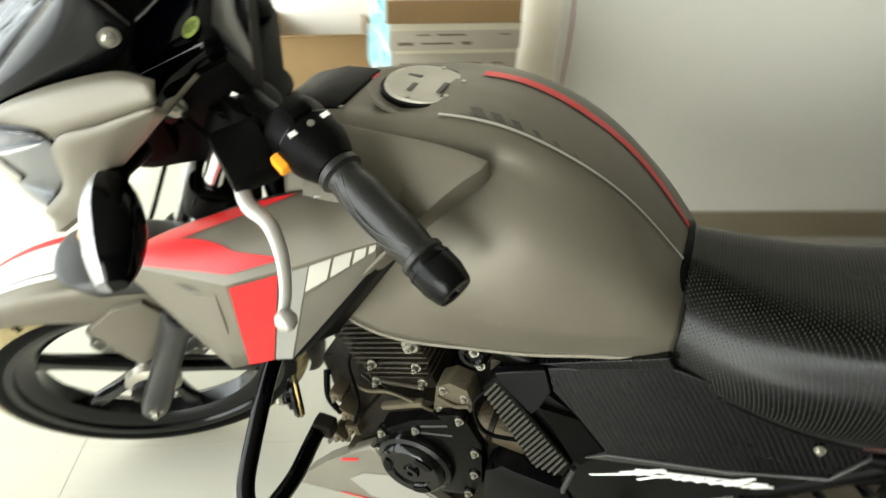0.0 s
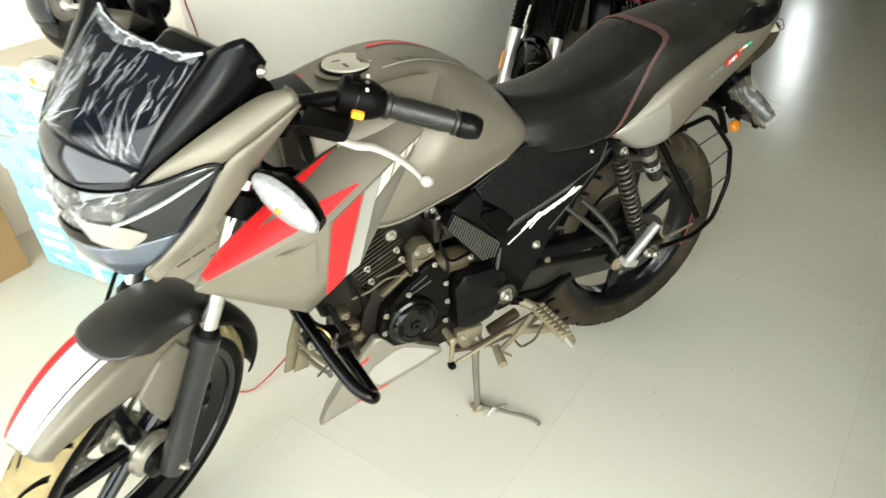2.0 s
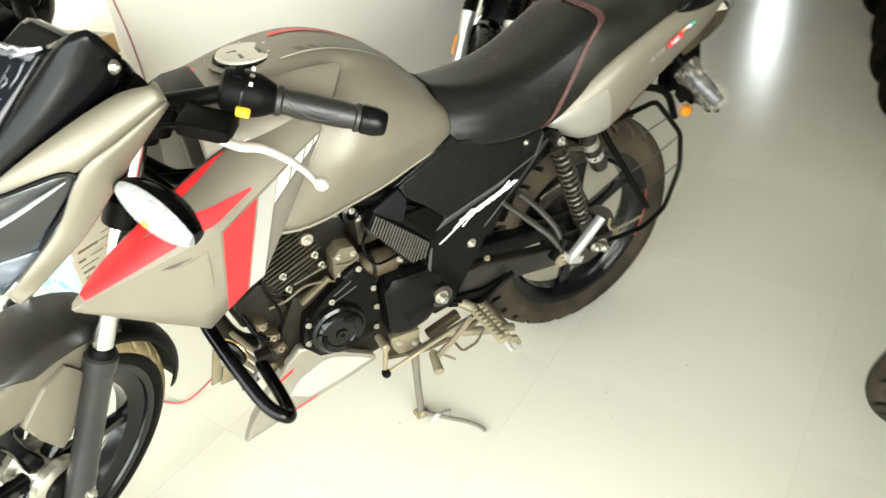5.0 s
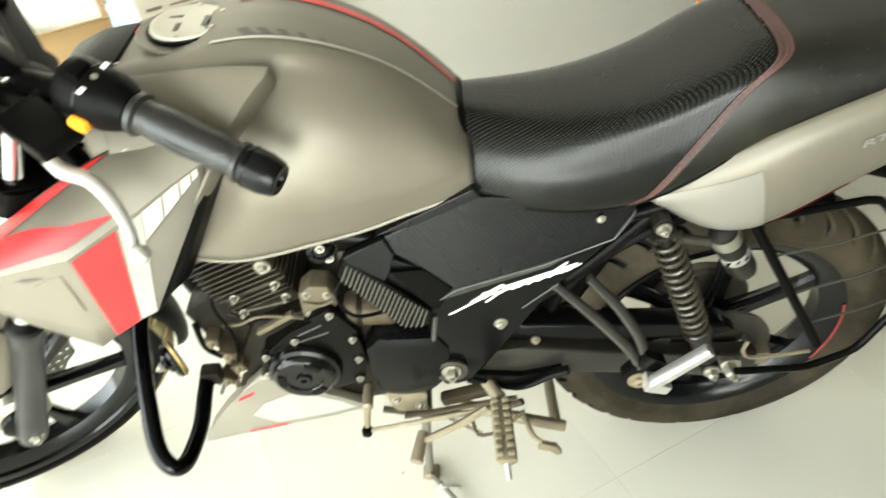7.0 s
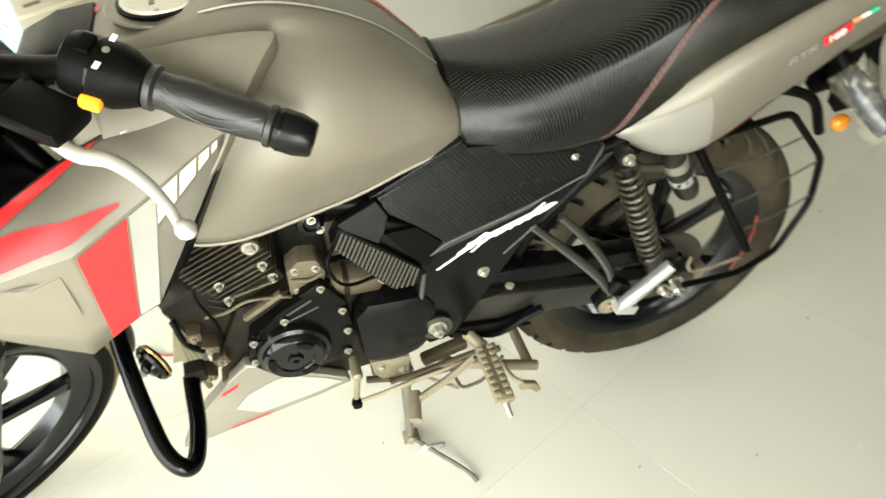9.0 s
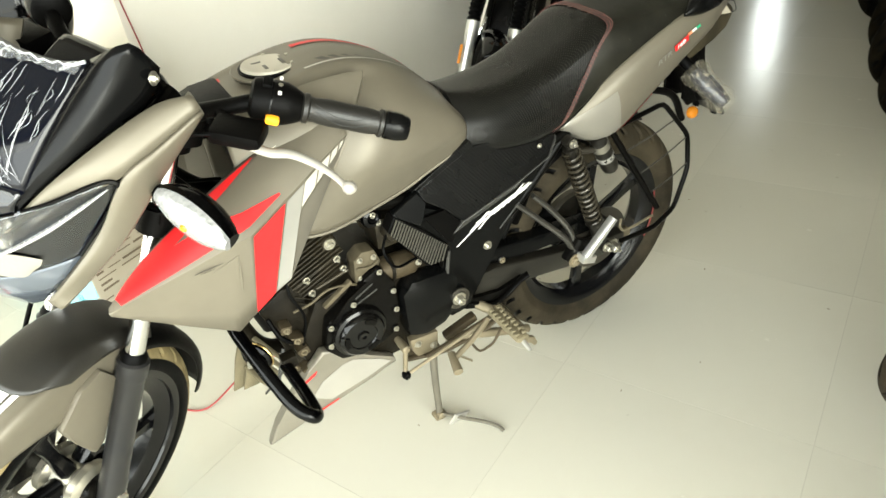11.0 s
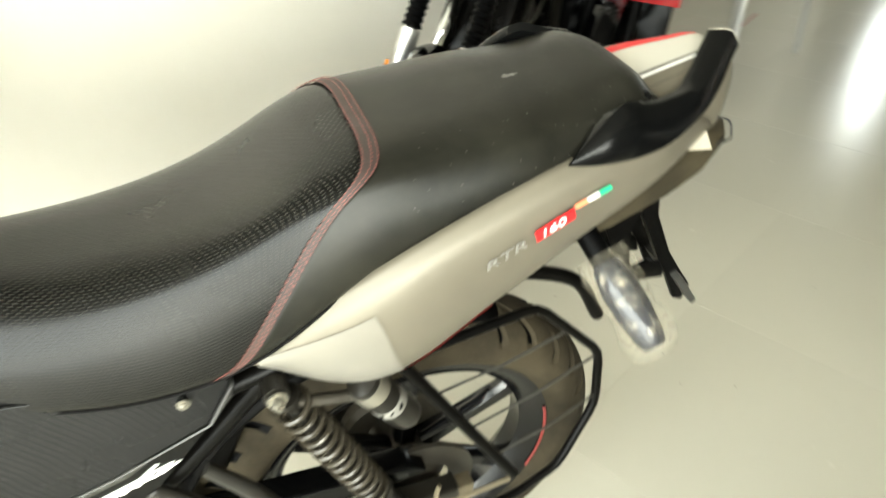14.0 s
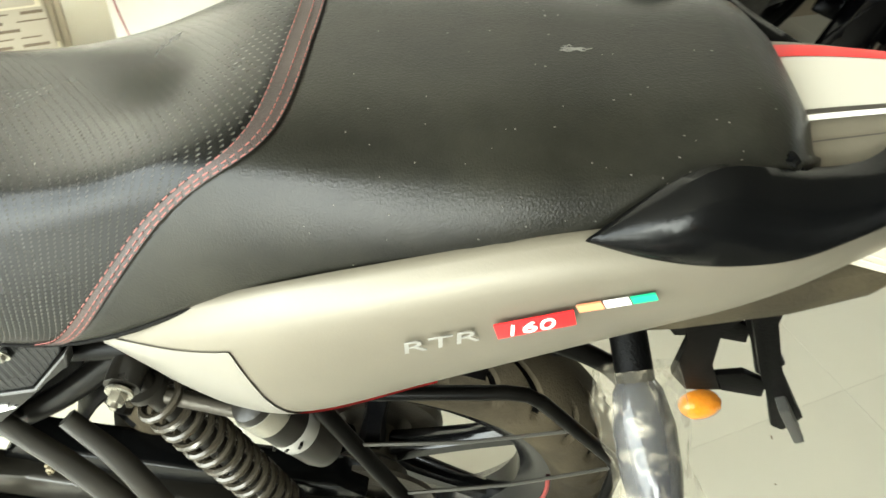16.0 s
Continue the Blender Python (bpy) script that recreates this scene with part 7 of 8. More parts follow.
for s in (-1, 1):
    root, tipp = Vector((0.842, 0.085 * s, 0.742)), Vector((0.876, 0.200 * s, 0.660))
    bm = tube(B(), [root, root.lerp(tipp, 0.28)], 0.013, 12)
    ind = part("rear_indicator", bm, RUBBER, bike, "rear indicator still in its protective plastic wrap")
    d = (tipp - root).normalized()
    prof = [(0.011, 0.035), (0.017, 0.045), (0.0215, 0.07), (0.0208, 0.10), (0.0165, 0.132), (0.0135, 0.1405), (0.012, 0.142), (0.001, 0.142)]
    part("lamp_body", lathe(B(), prof, root, d, 18), SMOKEBLUE, ind, "dark blue-black lamp body")
    bm = B()
    wr = random.Random(9 + s)
    x, y, z = basis(d)
    rings = []
    for i in range(13):
        t = i / 12
        r = 0.0295 + 0.003 * math.sin(t * 9) if t < 0.85 else 0.0295 - 0.05 * (t - 0.85)
        rings.append([root + d * (0.028 + 0.122 * t) + (x * math.cos(a) + y * math.sin(a)) * (r + wr.uniform(-0.0025, 0.0025)) for a in (2 * math.pi * j / 18 for j in range(18))])
    skin(bm, rings, True, False)
    wrap = part("plastic_wrap", bm, WRAP, ind, "crumpled clear plastic wrap")
    wrap.visible_shadow = False


# -- rear suspension, swing arm, guards
for s in (-1, 1):
    top, low = Vector((0.487, 0.110 * s, 0.664)), Vector((0.609, 0.118 * s, 0.338))
    d = (low - top)
    ln = d.length
    d.normalize()
    bm = B()
    lathe(bm, [(0.006, -0.016), (0.013, -0.015), (0.013, 0.015), (0.006, 0.016)], top, (0, 1, 0), 20)
    lathe(bm, [(0.009, 0.008), (0.009, 0.019), (0.0165, 0.020), (0.0165, 0.026), (0.010, 0.027), (0.010, ln * 0.72), (0.022, ln * 0.73), (0.022, ln * 0.76), (0.017, ln * 0.78), (0.017, ln - 0.015)], top, d, 22)
    lathe(bm, [(0.016, -0.018), (0.016, 0.018)], low, (0, 1, 0), 20)
    shock = part("shock_absorber", bm, CANISTER, bike, "dusty twin shock absorber with a gas canister")
    x, y, z = basis(d)
    turns, n = 14, 16
    pts = [top + d * (0.028 + (ln * 0.73 - 0.028) * i / (turns * n)) + (x * math.cos(2 * math.pi * i / n) + y * math.sin(2 * math.pi * i / n)) * (0.0185 + 0.001 * math.sin(math.pi * i / (turns * n))) for i in range(turns * n + 1)]
    part("coil_spring", tube(B(), pts, 0.0036, 8), SPRING, shock, "steel coil spring")
    part("shock_bolt", bolt(B(), top + Vector((0, 0.018 * s, 0)), (0, s, 0), 0.0068, 0.009), CANCAP, shock)
    part("shock_bolt", bolt(B(), low + Vector((0, 0.018 * s, 0)), (0, s, 0), 0.009, 0.012), BOLT, shock)
    c0, c1 = Vector((0.574, 0.112 * s, 0.636)), Vector((0.626, 0.106 * s, 0.545))
    cd = c1 - c0
    bm = lathe(B(), [(0.007, -0.005), (0.018, 0.0), (0.0205, 0.008), (0.0205, cd.length - 0.012), (0.018, cd.length), (0.007, cd.length + 0.005)], c0, cd, 26)
    can = part("gas_canister", bm, CANISTER, shock, "dark dusty gas canister with a pale label")
    part("canister_cap", lathe(B(), [(0.021, 0.006), (0.021, 0.026), (0.018, 0.028), (0.018, 0.004)], c0, cd, 26), CANCAP, can)
    part("canister_label", lathe(B(), [(0.0206, 0.049), (0.0211, 0.050), (0.0211, 0.064), (0.0206, 0.065)], c0, cd, 26, False), PALEGREY, can, "pale band with dark marks")
    cdir = cd.normalized()
    for k in range(3):
        a = c0 + cdir * 0.056 + Vector((-0.012 + 0.011 * k, 0.0220 * s * math.cos(0.45 - 0.42 * k), 0.005 * (k - 1)))
        part("label_mark", block(B(), a - Vector((0, 0.0035 * s, 0)), (0.0025, 0.006, 0.007), Matrix.Rotation(radians(20), 3, "Y")), BLACK, can)
    part("canister_bridge", tube(B(), [top + d * 0.035, c0 + Vector((-0.01, 0, -0.02))], 0.007, 10), HUBDARK, shock)
    bm = slab(B(), [(0.175, 0.345), (0.175, 0.395), (0.30, 0.40), (0.60, 0.335), (0.70, 0.33), (0.705, 0.285), (0.60, 0.282), (0.30, 0.335)], 0.074 * s, 0.104 * s, 0.006)
    part("swing_arm", bm, SWING, bike, "grimy black box-section swing arm")
    part("axle_nut", bolt(B(), (0.655, 0.104 * s, 0.306), (0, s, 0), 0.013, 0.022), BOLT, bike, "bare steel axle nut")
    part("chain_adjuster", block(B(), (0.70, 0.089 * s, 0.307), (0.05, 0.024, 0.034), None, 0.005), DUSTYSTEEL, bike)
bm = slab(B(), [(0.27, 0.405), (0.30, 0.44), (0.56, 0.405), (0.63, 0.40), (0.66, 0.375), (0.60, 0.365), (0.40, 0.385)], -0.088, -0.05, 0.006)
cg = part("chain_guard", bm, SATIN, bike, "black chain guard")
part("guard_bolt", bolt(B(), (0.325, -0.0915, 0.402), (0, -1, 0), 0.0052, 0.005), DUSTYSTEEL, cg)
bm = lathe(B(), [(0.0075, -0.02), (0.008, 0.002), (0.006, 0.004), (0.002, 0.004)], (0.325, -0.0875, 0.402), (0, -1, 0), 20)
part("guard_boss", bm, BARGREY, cg)
for k in range(38):
    x = 0.22 + 0.0125 * k
    part("chain_link", block(B(), (x, -0.062, 0.3085 - 0.0126 * x), (0.011, 0.012, 0.009), None, 0.002, 1), BROWN, bike)
bm = ring_mesh(B(), (0.65, -0.062, 0.306), [(0.088, -0.003), (0.088, 0.003), (0.05, 0.003), (0.05, -0.003)], 48)
part("rear_sprocket", bm, HUBDARK, bike)
bm = lathe(B(), [(0.085, 0.0), (0.09, 0.01), (0.085, 0.03), (0.03, 0.034)], (0.65, 0.03, 0.306), (0, 1, 0), 40)
part("drum_brake", bm, HUBDARK, bike)


def hugger(u, v):
    a = radians(70 + 95 * u)
    r = 0.342 - 0.02 * v * v
    return (0.65 + r * math.cos(a), 0.062 * v, 0.306 + r * math.sin(a))


part("rear_mudguard", patch(B(), hugger, 0, 1, -1, 1, 20, 10), BLACK, bike, shell=0.004)
tube(bm := B(), [(0.69, -0.04, 0.69), (0.76, -0.05, 0.68), (0.86, -0.055, 0.64), (0.91, -0.055, 0.56)], 0.009, 10, 24)
part("mudguard_hoop", bm, FRAME, bike)
# cloth guard: bent tube and thin wires
brace = [Vector((0.610, -0.104, 0.655)), Vector((0.757, -0.146, 0.402))]
bm = tube(B(), brace, 0.0075, 10)
cloth = part("cloth_guard", bm, FRAME, bike, "black tube guard with thin wires beside the rear wheel")
outer = [(0.655, -0.105, 0.648), (0.790, -0.094, 0.653), (0.892, -0.096, 0.538), (0.893, -0.112, 0.450), (0.835, -0.135, 0.362), (0.757, -0.146, 0.340), (0.640, -0.150, 0.352)]
part("outer_tube", tube(B(), bent(outer), 0.0062, 10), FRAME, cloth)
for t, end in ((0.30, (0.838, -0.096, 0.598)), (0.58, (0.888, -0.098, 0.535)), (0.82, (0.893, -0.110, 0.466))):
    a, b = brace[0].lerp(brace[1], t), Vector(end)
    part("wire", tube(B(), [a, a.lerp(b, 0.5) + Vector((0, -0.004, 0)), b], 0.0017, 6), STAYGREY, cloth)
part("wire", tube(B(), [(0.66, -0.125, 0.395), (0.655, -0.13, 0.375), (0.675, -0.134, 0.362), (0.76, -0.135, 0.37)], 0.0035, 6, 14), DUSTYSTEEL, cloth)

# pillion foot rest on twin stays
bm = tube(B(), [(0.345, -0.112, 0.562), (0.40, -0.128, 0.505), (0.455, -0.15, 0.445), (0.478, -0.158, 0.405)], [0.009, 0.011, 0.012, 0.012], 10, 18, 0.6)
rest = part("pillion_stay", bm, STAYGREY, bike, "pair of black stays with a bare alloy foot peg")
part("stay_arm", tube(B(), [(0.40, -0.104, 0.556), (0.44, -0.12, 0.51), (0.475, -0.142, 0.455), (0.488, -0.154, 0.405)], [0.009, 0.011, 0.012, 0.012], 10, 18, 0.6), STAYGREY, rest)
part("stay_foot", block(B(), (0.484, -0.158, 0.40), (0.045, 0.02, 0.06), Matrix.Rotation(radians(35), 3, "Y"), 0.006), FRAME, rest)
part("stay_bolt", bolt(B(), (0.477, -0.168, 0.378), (0, -1, 0), 0.012, 0.008), DUSTYSTEEL, rest)
rings = []
for i in range(8):
    t = i / 7
    o = Vector((0.492, -0.185, 0.392)).lerp(Vector((0.562, -0.193, 0.478)), t)
    h = 0.0095 - 0.003 * t
    q = Vector((0.78, 0, -0.62))
    rings.append([o + q * h * a + Vector((0, 1, 0)) * 0.010 * b for a, b in ((-1, -0.5), (-0.7, -1), (0.7, -1), (1, -0.5), (1, 0.5), (0.7, 1), (-0.7, 1), (-1, 0.5))])
part("pillion_peg", skin(B(), rings), SILVER, rest, "bright alloy foot peg")
part("peg_hinge", block(B(), (0.50, -0.18, 0.385), (0.04, 0.03, 0.02), Matrix.Rotation(radians(20), 3, "Y"), 0.004), SILVER, rest)

# rider's foot rest, gear linkage, stands
bm = B()
tube(bm, [(0.235, -0.10, 0.325), (0.258, -0.145, 0.322)], 0.012, 10)
peg = part("foot_peg", bm, DUSTYSTEEL, bike, "dusty rubber foot peg")
pr = part("peg_rubber", slab(B(), [(0.240, 0.322), (0.243, 0.333), (0.273, 0.331), (0.276, 0.320), (0.262, 0.310)], -0.262, -0.148, 0.005), PALEDUST, peg, "dusty foot peg in blocky rubber")
for k in range(8):
    for j in (-1, 1):
        part("peg_pad", block(B(), (0.258 + 0.009 * j, -0.156 - 0.0135 * k, 0.3345), (0.012, 0.009, 0.007), None, 0.002, 1), PALEDUST, pr)
part("peg_tip", tube(B(), [(0.258, -0.255, 0.319), (0.259, -0.285, 0.312)], [0.006, 0.0045], 8), SILVER, peg)
bm = B()
lathe(bm, [(0.008, -0.02), (0.0095, 0.0), (0.0095, 0.022), (0.006, 0.026)], (0.035, -0.118, 0.322), (0, -1, 0), 14)
tube(bm, [(0.035, -0.136, 0.322), (0.024, -0.142, 0.258)], [0.006, 0.005], 10)
tube(bm, [(0.024, -0.146, 0.256), (0.235, -0.158, 0.315)], 0.0042, 8)
shift = part("gear_linkage", bm, DUSTYSTEEL, bike, "dusty gear linkage and pedal")
part("ball_joint", lathe(B(), [(0.002, -0.011), (0.008, -0.008), (0.0105, 0.0), (0.008, 0.008), (0.002, 0.011)], (0.024, -0.146, 0.256), (0, -1, 0), 14), RUBBER, shift)
tube(bm := B(), [(0.235, -0.158, 0.318), (0.185, -0.175, 0.30), (0.125, -0.19, 0.285)], 0.007, 8, 12)
tube(bm, [(0.125, -0.175, 0.287), (0.112, -0.225, 0.28)], [0.009, 0.011], 10)
part("gear_pedal", bm, DUSTYSTEEL, shift)
bm = B()
block(bm, (0.100, -0.055, 0.238), (0.075, 0.06, 0.034), None, 0.008)
block(bm, (0.20, -0.09, 0.262), (0.09, 0.022, 0.022), Matrix.Rotation(radians(-15), 3, "Y"), 0.006)
lathe(bm, [(0.016, 0), (0.017, 0.012), (0.012, 0.016)], (0.122, -0.085, 0.238), (0, -1, 0), 16)
tube(bm, bent([(0.05, -0.10, 0.250), (0.14, -0.108, 0.228), (0.25, -0.11, 0.232), (0.30, -0.116, 0.262)]), 0.0065, 8)
tube(bm, [(0.09, -0.12, 0.252), (0.29, -0.12, 0.282)], 0.005, 8)
tube(bm, bent([(0.205, -0.115, 0.235), (0.215, -0.150, 0.215), (0.255, -0.150, 0.222), (0.300, -0.135, 0.262)], 0.01), 0.0032, 8)
bracket = part("stand_bracket", bm, BROWN, bike, "dirt-caked stand bracket")
part("bracket_plate", slab(B(), [(0.062, 0.305), (0.134, 0.296), (0.130, 0.242), (0.078, 0.244), (0.066, 0.268)], -0.106, -0.086, 0.004), DUSTYSTEEL, bracket, "tan dust-caked plate")
for x, z in ((0.080, 0.286), (0.118, 0.262)):
    part("bracket_bolt", bolt(B(), (x, -0.106, z), (0, -1, 0), 0.006, 0.006), BOLT, bracket)
bm = tube(B(), [(0.125, -0.085, 0.235), (0.118, -0.095, 0.14), (0.112, -0.112, 0.022)], [0.0105, 0.009, 0.0085], 12, 10)
side = part("side_stand", bm, STANDGREY, bike, "dusty side stand set out on the floor")
bm = slab(B(), [(0.096, 0.0105), (0.100, 0.018), (0.128, 0.018), (0.132, 0.0105)], -0.122, -0.092, 0.003)
lathe(bm, [(0.010, 0), (0.010, 0.012), (0.006, 0.014)], (0.112, -0.112, 0.022), (0, -1, 0.1), 12)
part("stand_foot", bm, DUSTYSTEEL, side, turn=Matrix.Translation((0, 0, 0.004)))
part("stand_tang", tube(B(), [(0.112, -0.115, 0.03), (0.15, -0.165, 0.036), (0.185, -0.21, 0.042), (0.205, -0.232, 0.034), (0.212, -0.245, 0.026)], 0.0048, 8, 16), STANDGREY, side)
bm = slab(B(), [(0.115, 0.022), (0.135, 0.045), (0.175, 0.035), (0.16, 0.022)], -0.155, -0.148, 0.002)
part("stand_plate", bm, SILVER, side)
pts = [Vector((0.135, -0.10, 0.235)) + Vector((0.0 + 0.0010 * i, -0.0 + 0.004 * math.sin(i * 1.3), -0.0011 * i + 0.004 * math.cos(i * 1.3))) for i in range(90)]
part("stand_spring", tube(B(), pts, 0.0014, 5), DUSTYSTEEL, side)
bm = B()
for s in (-1, 1):
    tube(bm, [(0.19, 0.10 * s, 0.245), (0.30, 0.118 * s, 0.21), (0.375, 0.125 * s, 0.184)], 0.011, 10, 10)
tube(bm, [(0.30, -0.117, 0.225), (0.312, -0.16, 0.222), (0.330, -0.175, 0.214)], 0.005, 8, 16)
slab(bm, [(0.318, 0.208), (0.326, 0.226), (0.352, 0.212), (0.362, 0.188), (0.352, 0.182), (0.340, 0.202)], -0.182, -0.172, 0.002)
tube(bm, [(0.36, -0.12, 0.19), (0.36, 0.12, 0.19)], 0.01, 10)
part("centre_stand", bm, DUSTYSTEEL, bike, "folded centre stand")
bm = tube(B(), [(0.215, -0.11, 0.345), (0.29, -0.115, 0.31), (0.35, -0.12, 0.345), (0.375, -0.125, 0.36)], 0.009, 10, 14, 0.6)
part("heel_plate", bm, FRAME, bike)
bm = slab(B(), [(0.205, 0.33), (0.225, 0.355), (0.30, 0.335), (0.365, 0.352), (0.37, 0.345), (0.30, 0.318), (0.24, 0.315)], -0.115, -0.105, 0.003)
part("heel_guard", bm, FRAME, bike)

# ---- cartons and helmet beside the wall ----
E1, E2 = Vector((-0.53, 0.848, 0)), Vector((0.848, 0.53, 0))     # along the blue end, along the printed side
CORNER = Vector((-0.555, 0.945, 0.002))


def carton(z, height, length, depth, shift, blue, seed, bare=False):
    """A carton with flaps, tape and print on both seen faces."""
    r = random.Random(seed)
    o = CORNER + Vector((0.085, -0.31, 0)) * (z / 0.80) + Vector((r.uniform(-1, 1) * shift, r.uniform(-1, 1) * shift, 0))
    a = radians(r.uniform(-1.2, 1.2))
    m = Matrix((E2, E1, Vector((0, 0, 1)))).transposed().to_4x4()
    fr = Matrix.Translation(o + Vector((0, 0, z))) @ Matrix.Rotation(a, 4, "Z") @ m
    t = thing("carton", "pale blue printed carton with packing tape, in a stack" if blue else "pale cardboard carton with printed lines, in a stack", "carton", fr, "stack of cartons")
    bm = block(B(), (length / 2, depth / 2, height / 2), (length, depth, height - 0.002), None, 0.004)
    part("box", bm, CARDPALE, t)
    bm = block(B(), (-0.0012, depth / 2, height / 2), (0.002, depth - 0.006, height - 0.008))
    part("end_face", bm, BLUEPRINT if blue else CARDPALE, t, "pale blue printed end")
    bm = block(B(), (-0.003, depth / 2 + r.uniform(-0.05, 0.05), height / 2), (0.0012, 0.05, height - 0.004))
    part("packing_tape", bm, TAPE, t)
    bm = block(B(), (length / 2, -0.0008, height - 0.012), (length - 0.01, 0.0012, 0.018))
    part("packing_tape", bm, TAPE, t)
    if bare:
        part("side_face", block(B(), (length / 2, -0.002, height / 2), (length - 0.004, 0.003, height - 0.004), None, 0.001, 1), CARD, t, "bare brown side")
    for k in range(0 if bare else int(height / 0.022)):
        zz = 0.018 + 0.02 * k
        if zz > height - 0.03:
            break
        x = 0.02
        while x < length - 0.05:
            w = r.uniform(0.02, 0.09)
            if r.random() < 0.72:
                bm = block(B(), (min(x + w / 2, length - 0.02), -0.0008, zz), (w, 0.0012, r.choice((0.003, 0.004, 0.007))))
                part("print_bar", bm, BROWNPRINT, t)
            x += w + r.uniform(0.008, 0.03)
    if blue:
        for k in range(3):
            y, w = r.uniform(0.02, depth - 0.15), r.uniform(0.06, 0.2)
            bm = block(B(), (-0.0024, min(y + w / 2, depth - w / 2), height * r.uniform(0.2, 0.8)), (0.0008, w, height * r.uniform(0.12, 0.3)), Matrix.Rotation(radians(r.uniform(-4, 4)), 3, "X"))
            part("label", bm, LABELWHITE, t, "white label")
        for k in range(r.randint(17, 24)):
            y, zz = r.uniform(0.04, depth - 0.08), r.uniform(0.025, height - 0.03)
            kind = r.randint(0, 2)
            h = 0.011
            if kind == 0:
                pts = [(y, zz - h), (y, zz + h), (y + 0.02, zz + h), (y + 0.02, zz - h), (y, zz - h)]
            elif kind == 1:
                pts = [(y, zz + h), (y + 0.02, zz - h * 0.6), (y + 0.05, zz + h)]
            else:
                pts = [(y, zz - h), (y + 0.014, zz + h * 0.4), (y + 0.028, zz - h), (y + 0.05, zz + h * 0.2)]
            bm = tube(B(), [(-0.0022, a, b) for a, b in pts], 0.0011, 5)
            part("print_stroke", bm, TEAL, t)
    return t


zz = 0.0
for k, (h, blue) in enumerate(((0.10, True), (0.115, True), (0.13, True), (0.12, True), (0.125, True), (0.125, True), (0.07, True), (0.055, True))):
    carton(zz, h, 0.32, 0.62, 0.004, blue, 40 + k, k == 7)
    zz += h
STACK = zz
# an opened brown carton on the floor behind the stack
fr = Matrix.Translation(Vector((-1.22, 1.30, 0.001))) @ Matrix((E2, E1, Vector((0, 0, 1)))).transposed().to_4x4()
oc = thing("open_carton", "opened brown cardboard carton with raised flaps on the floor", "carton", fr)
bm = B()
block(bm, (0.17, 0.02, 0.24), (0.34, 0.005, 0.48))
block(bm, (0.17, 0.42, 0.24), (0.34, 0.005, 0.48))
block(bm, (0.0, 0.22, 0.24), (0.005, 0.395, 0.48))
block(bm, (0.34, 0.22, 0.24), (0.005, 0.395, 0.48))
block(bm, (0.17, 0.22, 0.003), (0.34, 0.395, 0.005))
part("box", bm, CARD, oc)
part("flap", block(B(), (0.17, -0.04, 0.50), (0.33, 0.13, 0.004), Matrix.Rotation(radians(-18), 3, "X")), CARD, oc)
part("flap", block(B(), (0.17, 0.49, 0.50), (0.33, 0.14, 0.004), Matrix.Rotation(radians(20), 3, "X")), CARD, oc)

# helmet on the stack
hm = thing("helmet", "glossy black full-face helmet with a clear visor, on the cartons", "helmet", Matrix.Translation((-0.425, 0.900, STACK + 0.002)) @ Matrix.Rotation(radians(146), 4, "Z") @ Matrix.Rotation(radians(0), 4, "Y"))
rings = []
for i in range(19):
    a = math.pi * i / 18
    z = 0.132 + 0.128 * -math.cos(a)
    r = 0.125 * max(0.02, math.sin(a)) ** 0.62
    rings.append([(1.16 * r * math.cos(t) + 0.02 * (1 - z / 0.26), 0.98 * r * math.sin(t), z) for t in (2 * math.pi * j / 36 for j in range(36))])
part("shell", skin(B(), rings), GLOSSBLACK, hm)


def visor(u, v):
    t = radians(-82 + 164 * u)
    z = 0.105 + 0.09 * v
    r = 0.131 - 0.012 * abs(v - 0.4)
    return (1.16 * r * math.cos(t) + 0.012, 0.99 * r * math.sin(t), z)


part("visor", patch(B(), visor, 0, 1, 0, 1, 30, 8), SCREEN, hm, "dark glossy visor", shell=0.003)
for s in (-1, 1):
    part("visor_pivot", lathe(B(), [(0.036, 0), (0.037, 0.004), (0.03, 0.008), (0.012, 0.009), (0.01, 0.014), (0.004, 0.014)], (0.0, 0.121 * s, 0.15), (0.05, s, 0.1), 30), HUBDARK, hm, "grey visor pivot")
tube(bm := B(), [(0.02, -0.09, 0.02), (0.06, -0.14, 0.006), (0.12, -0.16, 0.006)], 0.008, 8, 14, 0.5)
part("strap", bm, BLACK, hm)
part("buckle", block(B(), (0.12, -0.16, 0.012), (0.03, 0.022, 0.016), None, 0.004), REDPLASTIC, hm, "red buckle")

# red cable on the wall
cab = part("wall_cable", tube(B(), [room(0.335, V1 - 0.006, 1.5), room(0.338, V1 - 0.01, 1.2), room(0.342, V1 - 0.01, 0.95), room(0.36, V1 - 0.012, 0.7), room(0.345, V1 - 0.02, 0.35), room(0.38, V1 - 0.03, 0.12)], 0.0022, 8, 40), WIRERED, None)
tagged(cab, "thin red cable hanging down the wall", "cable")
cab2 = part("floor_cable", tube(B(), [room(2.5, 0.75, 0.004), room(2.8, 0.6, 0.004), room(3.1, 0.72, 0.004), room(3.6, 0.55, 0.004), room(4.2, 0.6, 0.004)], 0.004, 8, 50), WIRERED, None)
tagged(cab2, "thin red cable lying on the floor", "cable")
cab3 = part("floor_cable", tube(B(), [(-0.45, 0.35, 0.004), (-0.38, 0.30, 0.004), (-0.28, 0.34, 0.02), (-0.2, 0.42, 0.006), (-0.12, 0.38, 0.004)], 0.0025, 8, 30), WIRERED, None)
tagged(cab3, "thin red wire lying behind the front wheel", "cable")


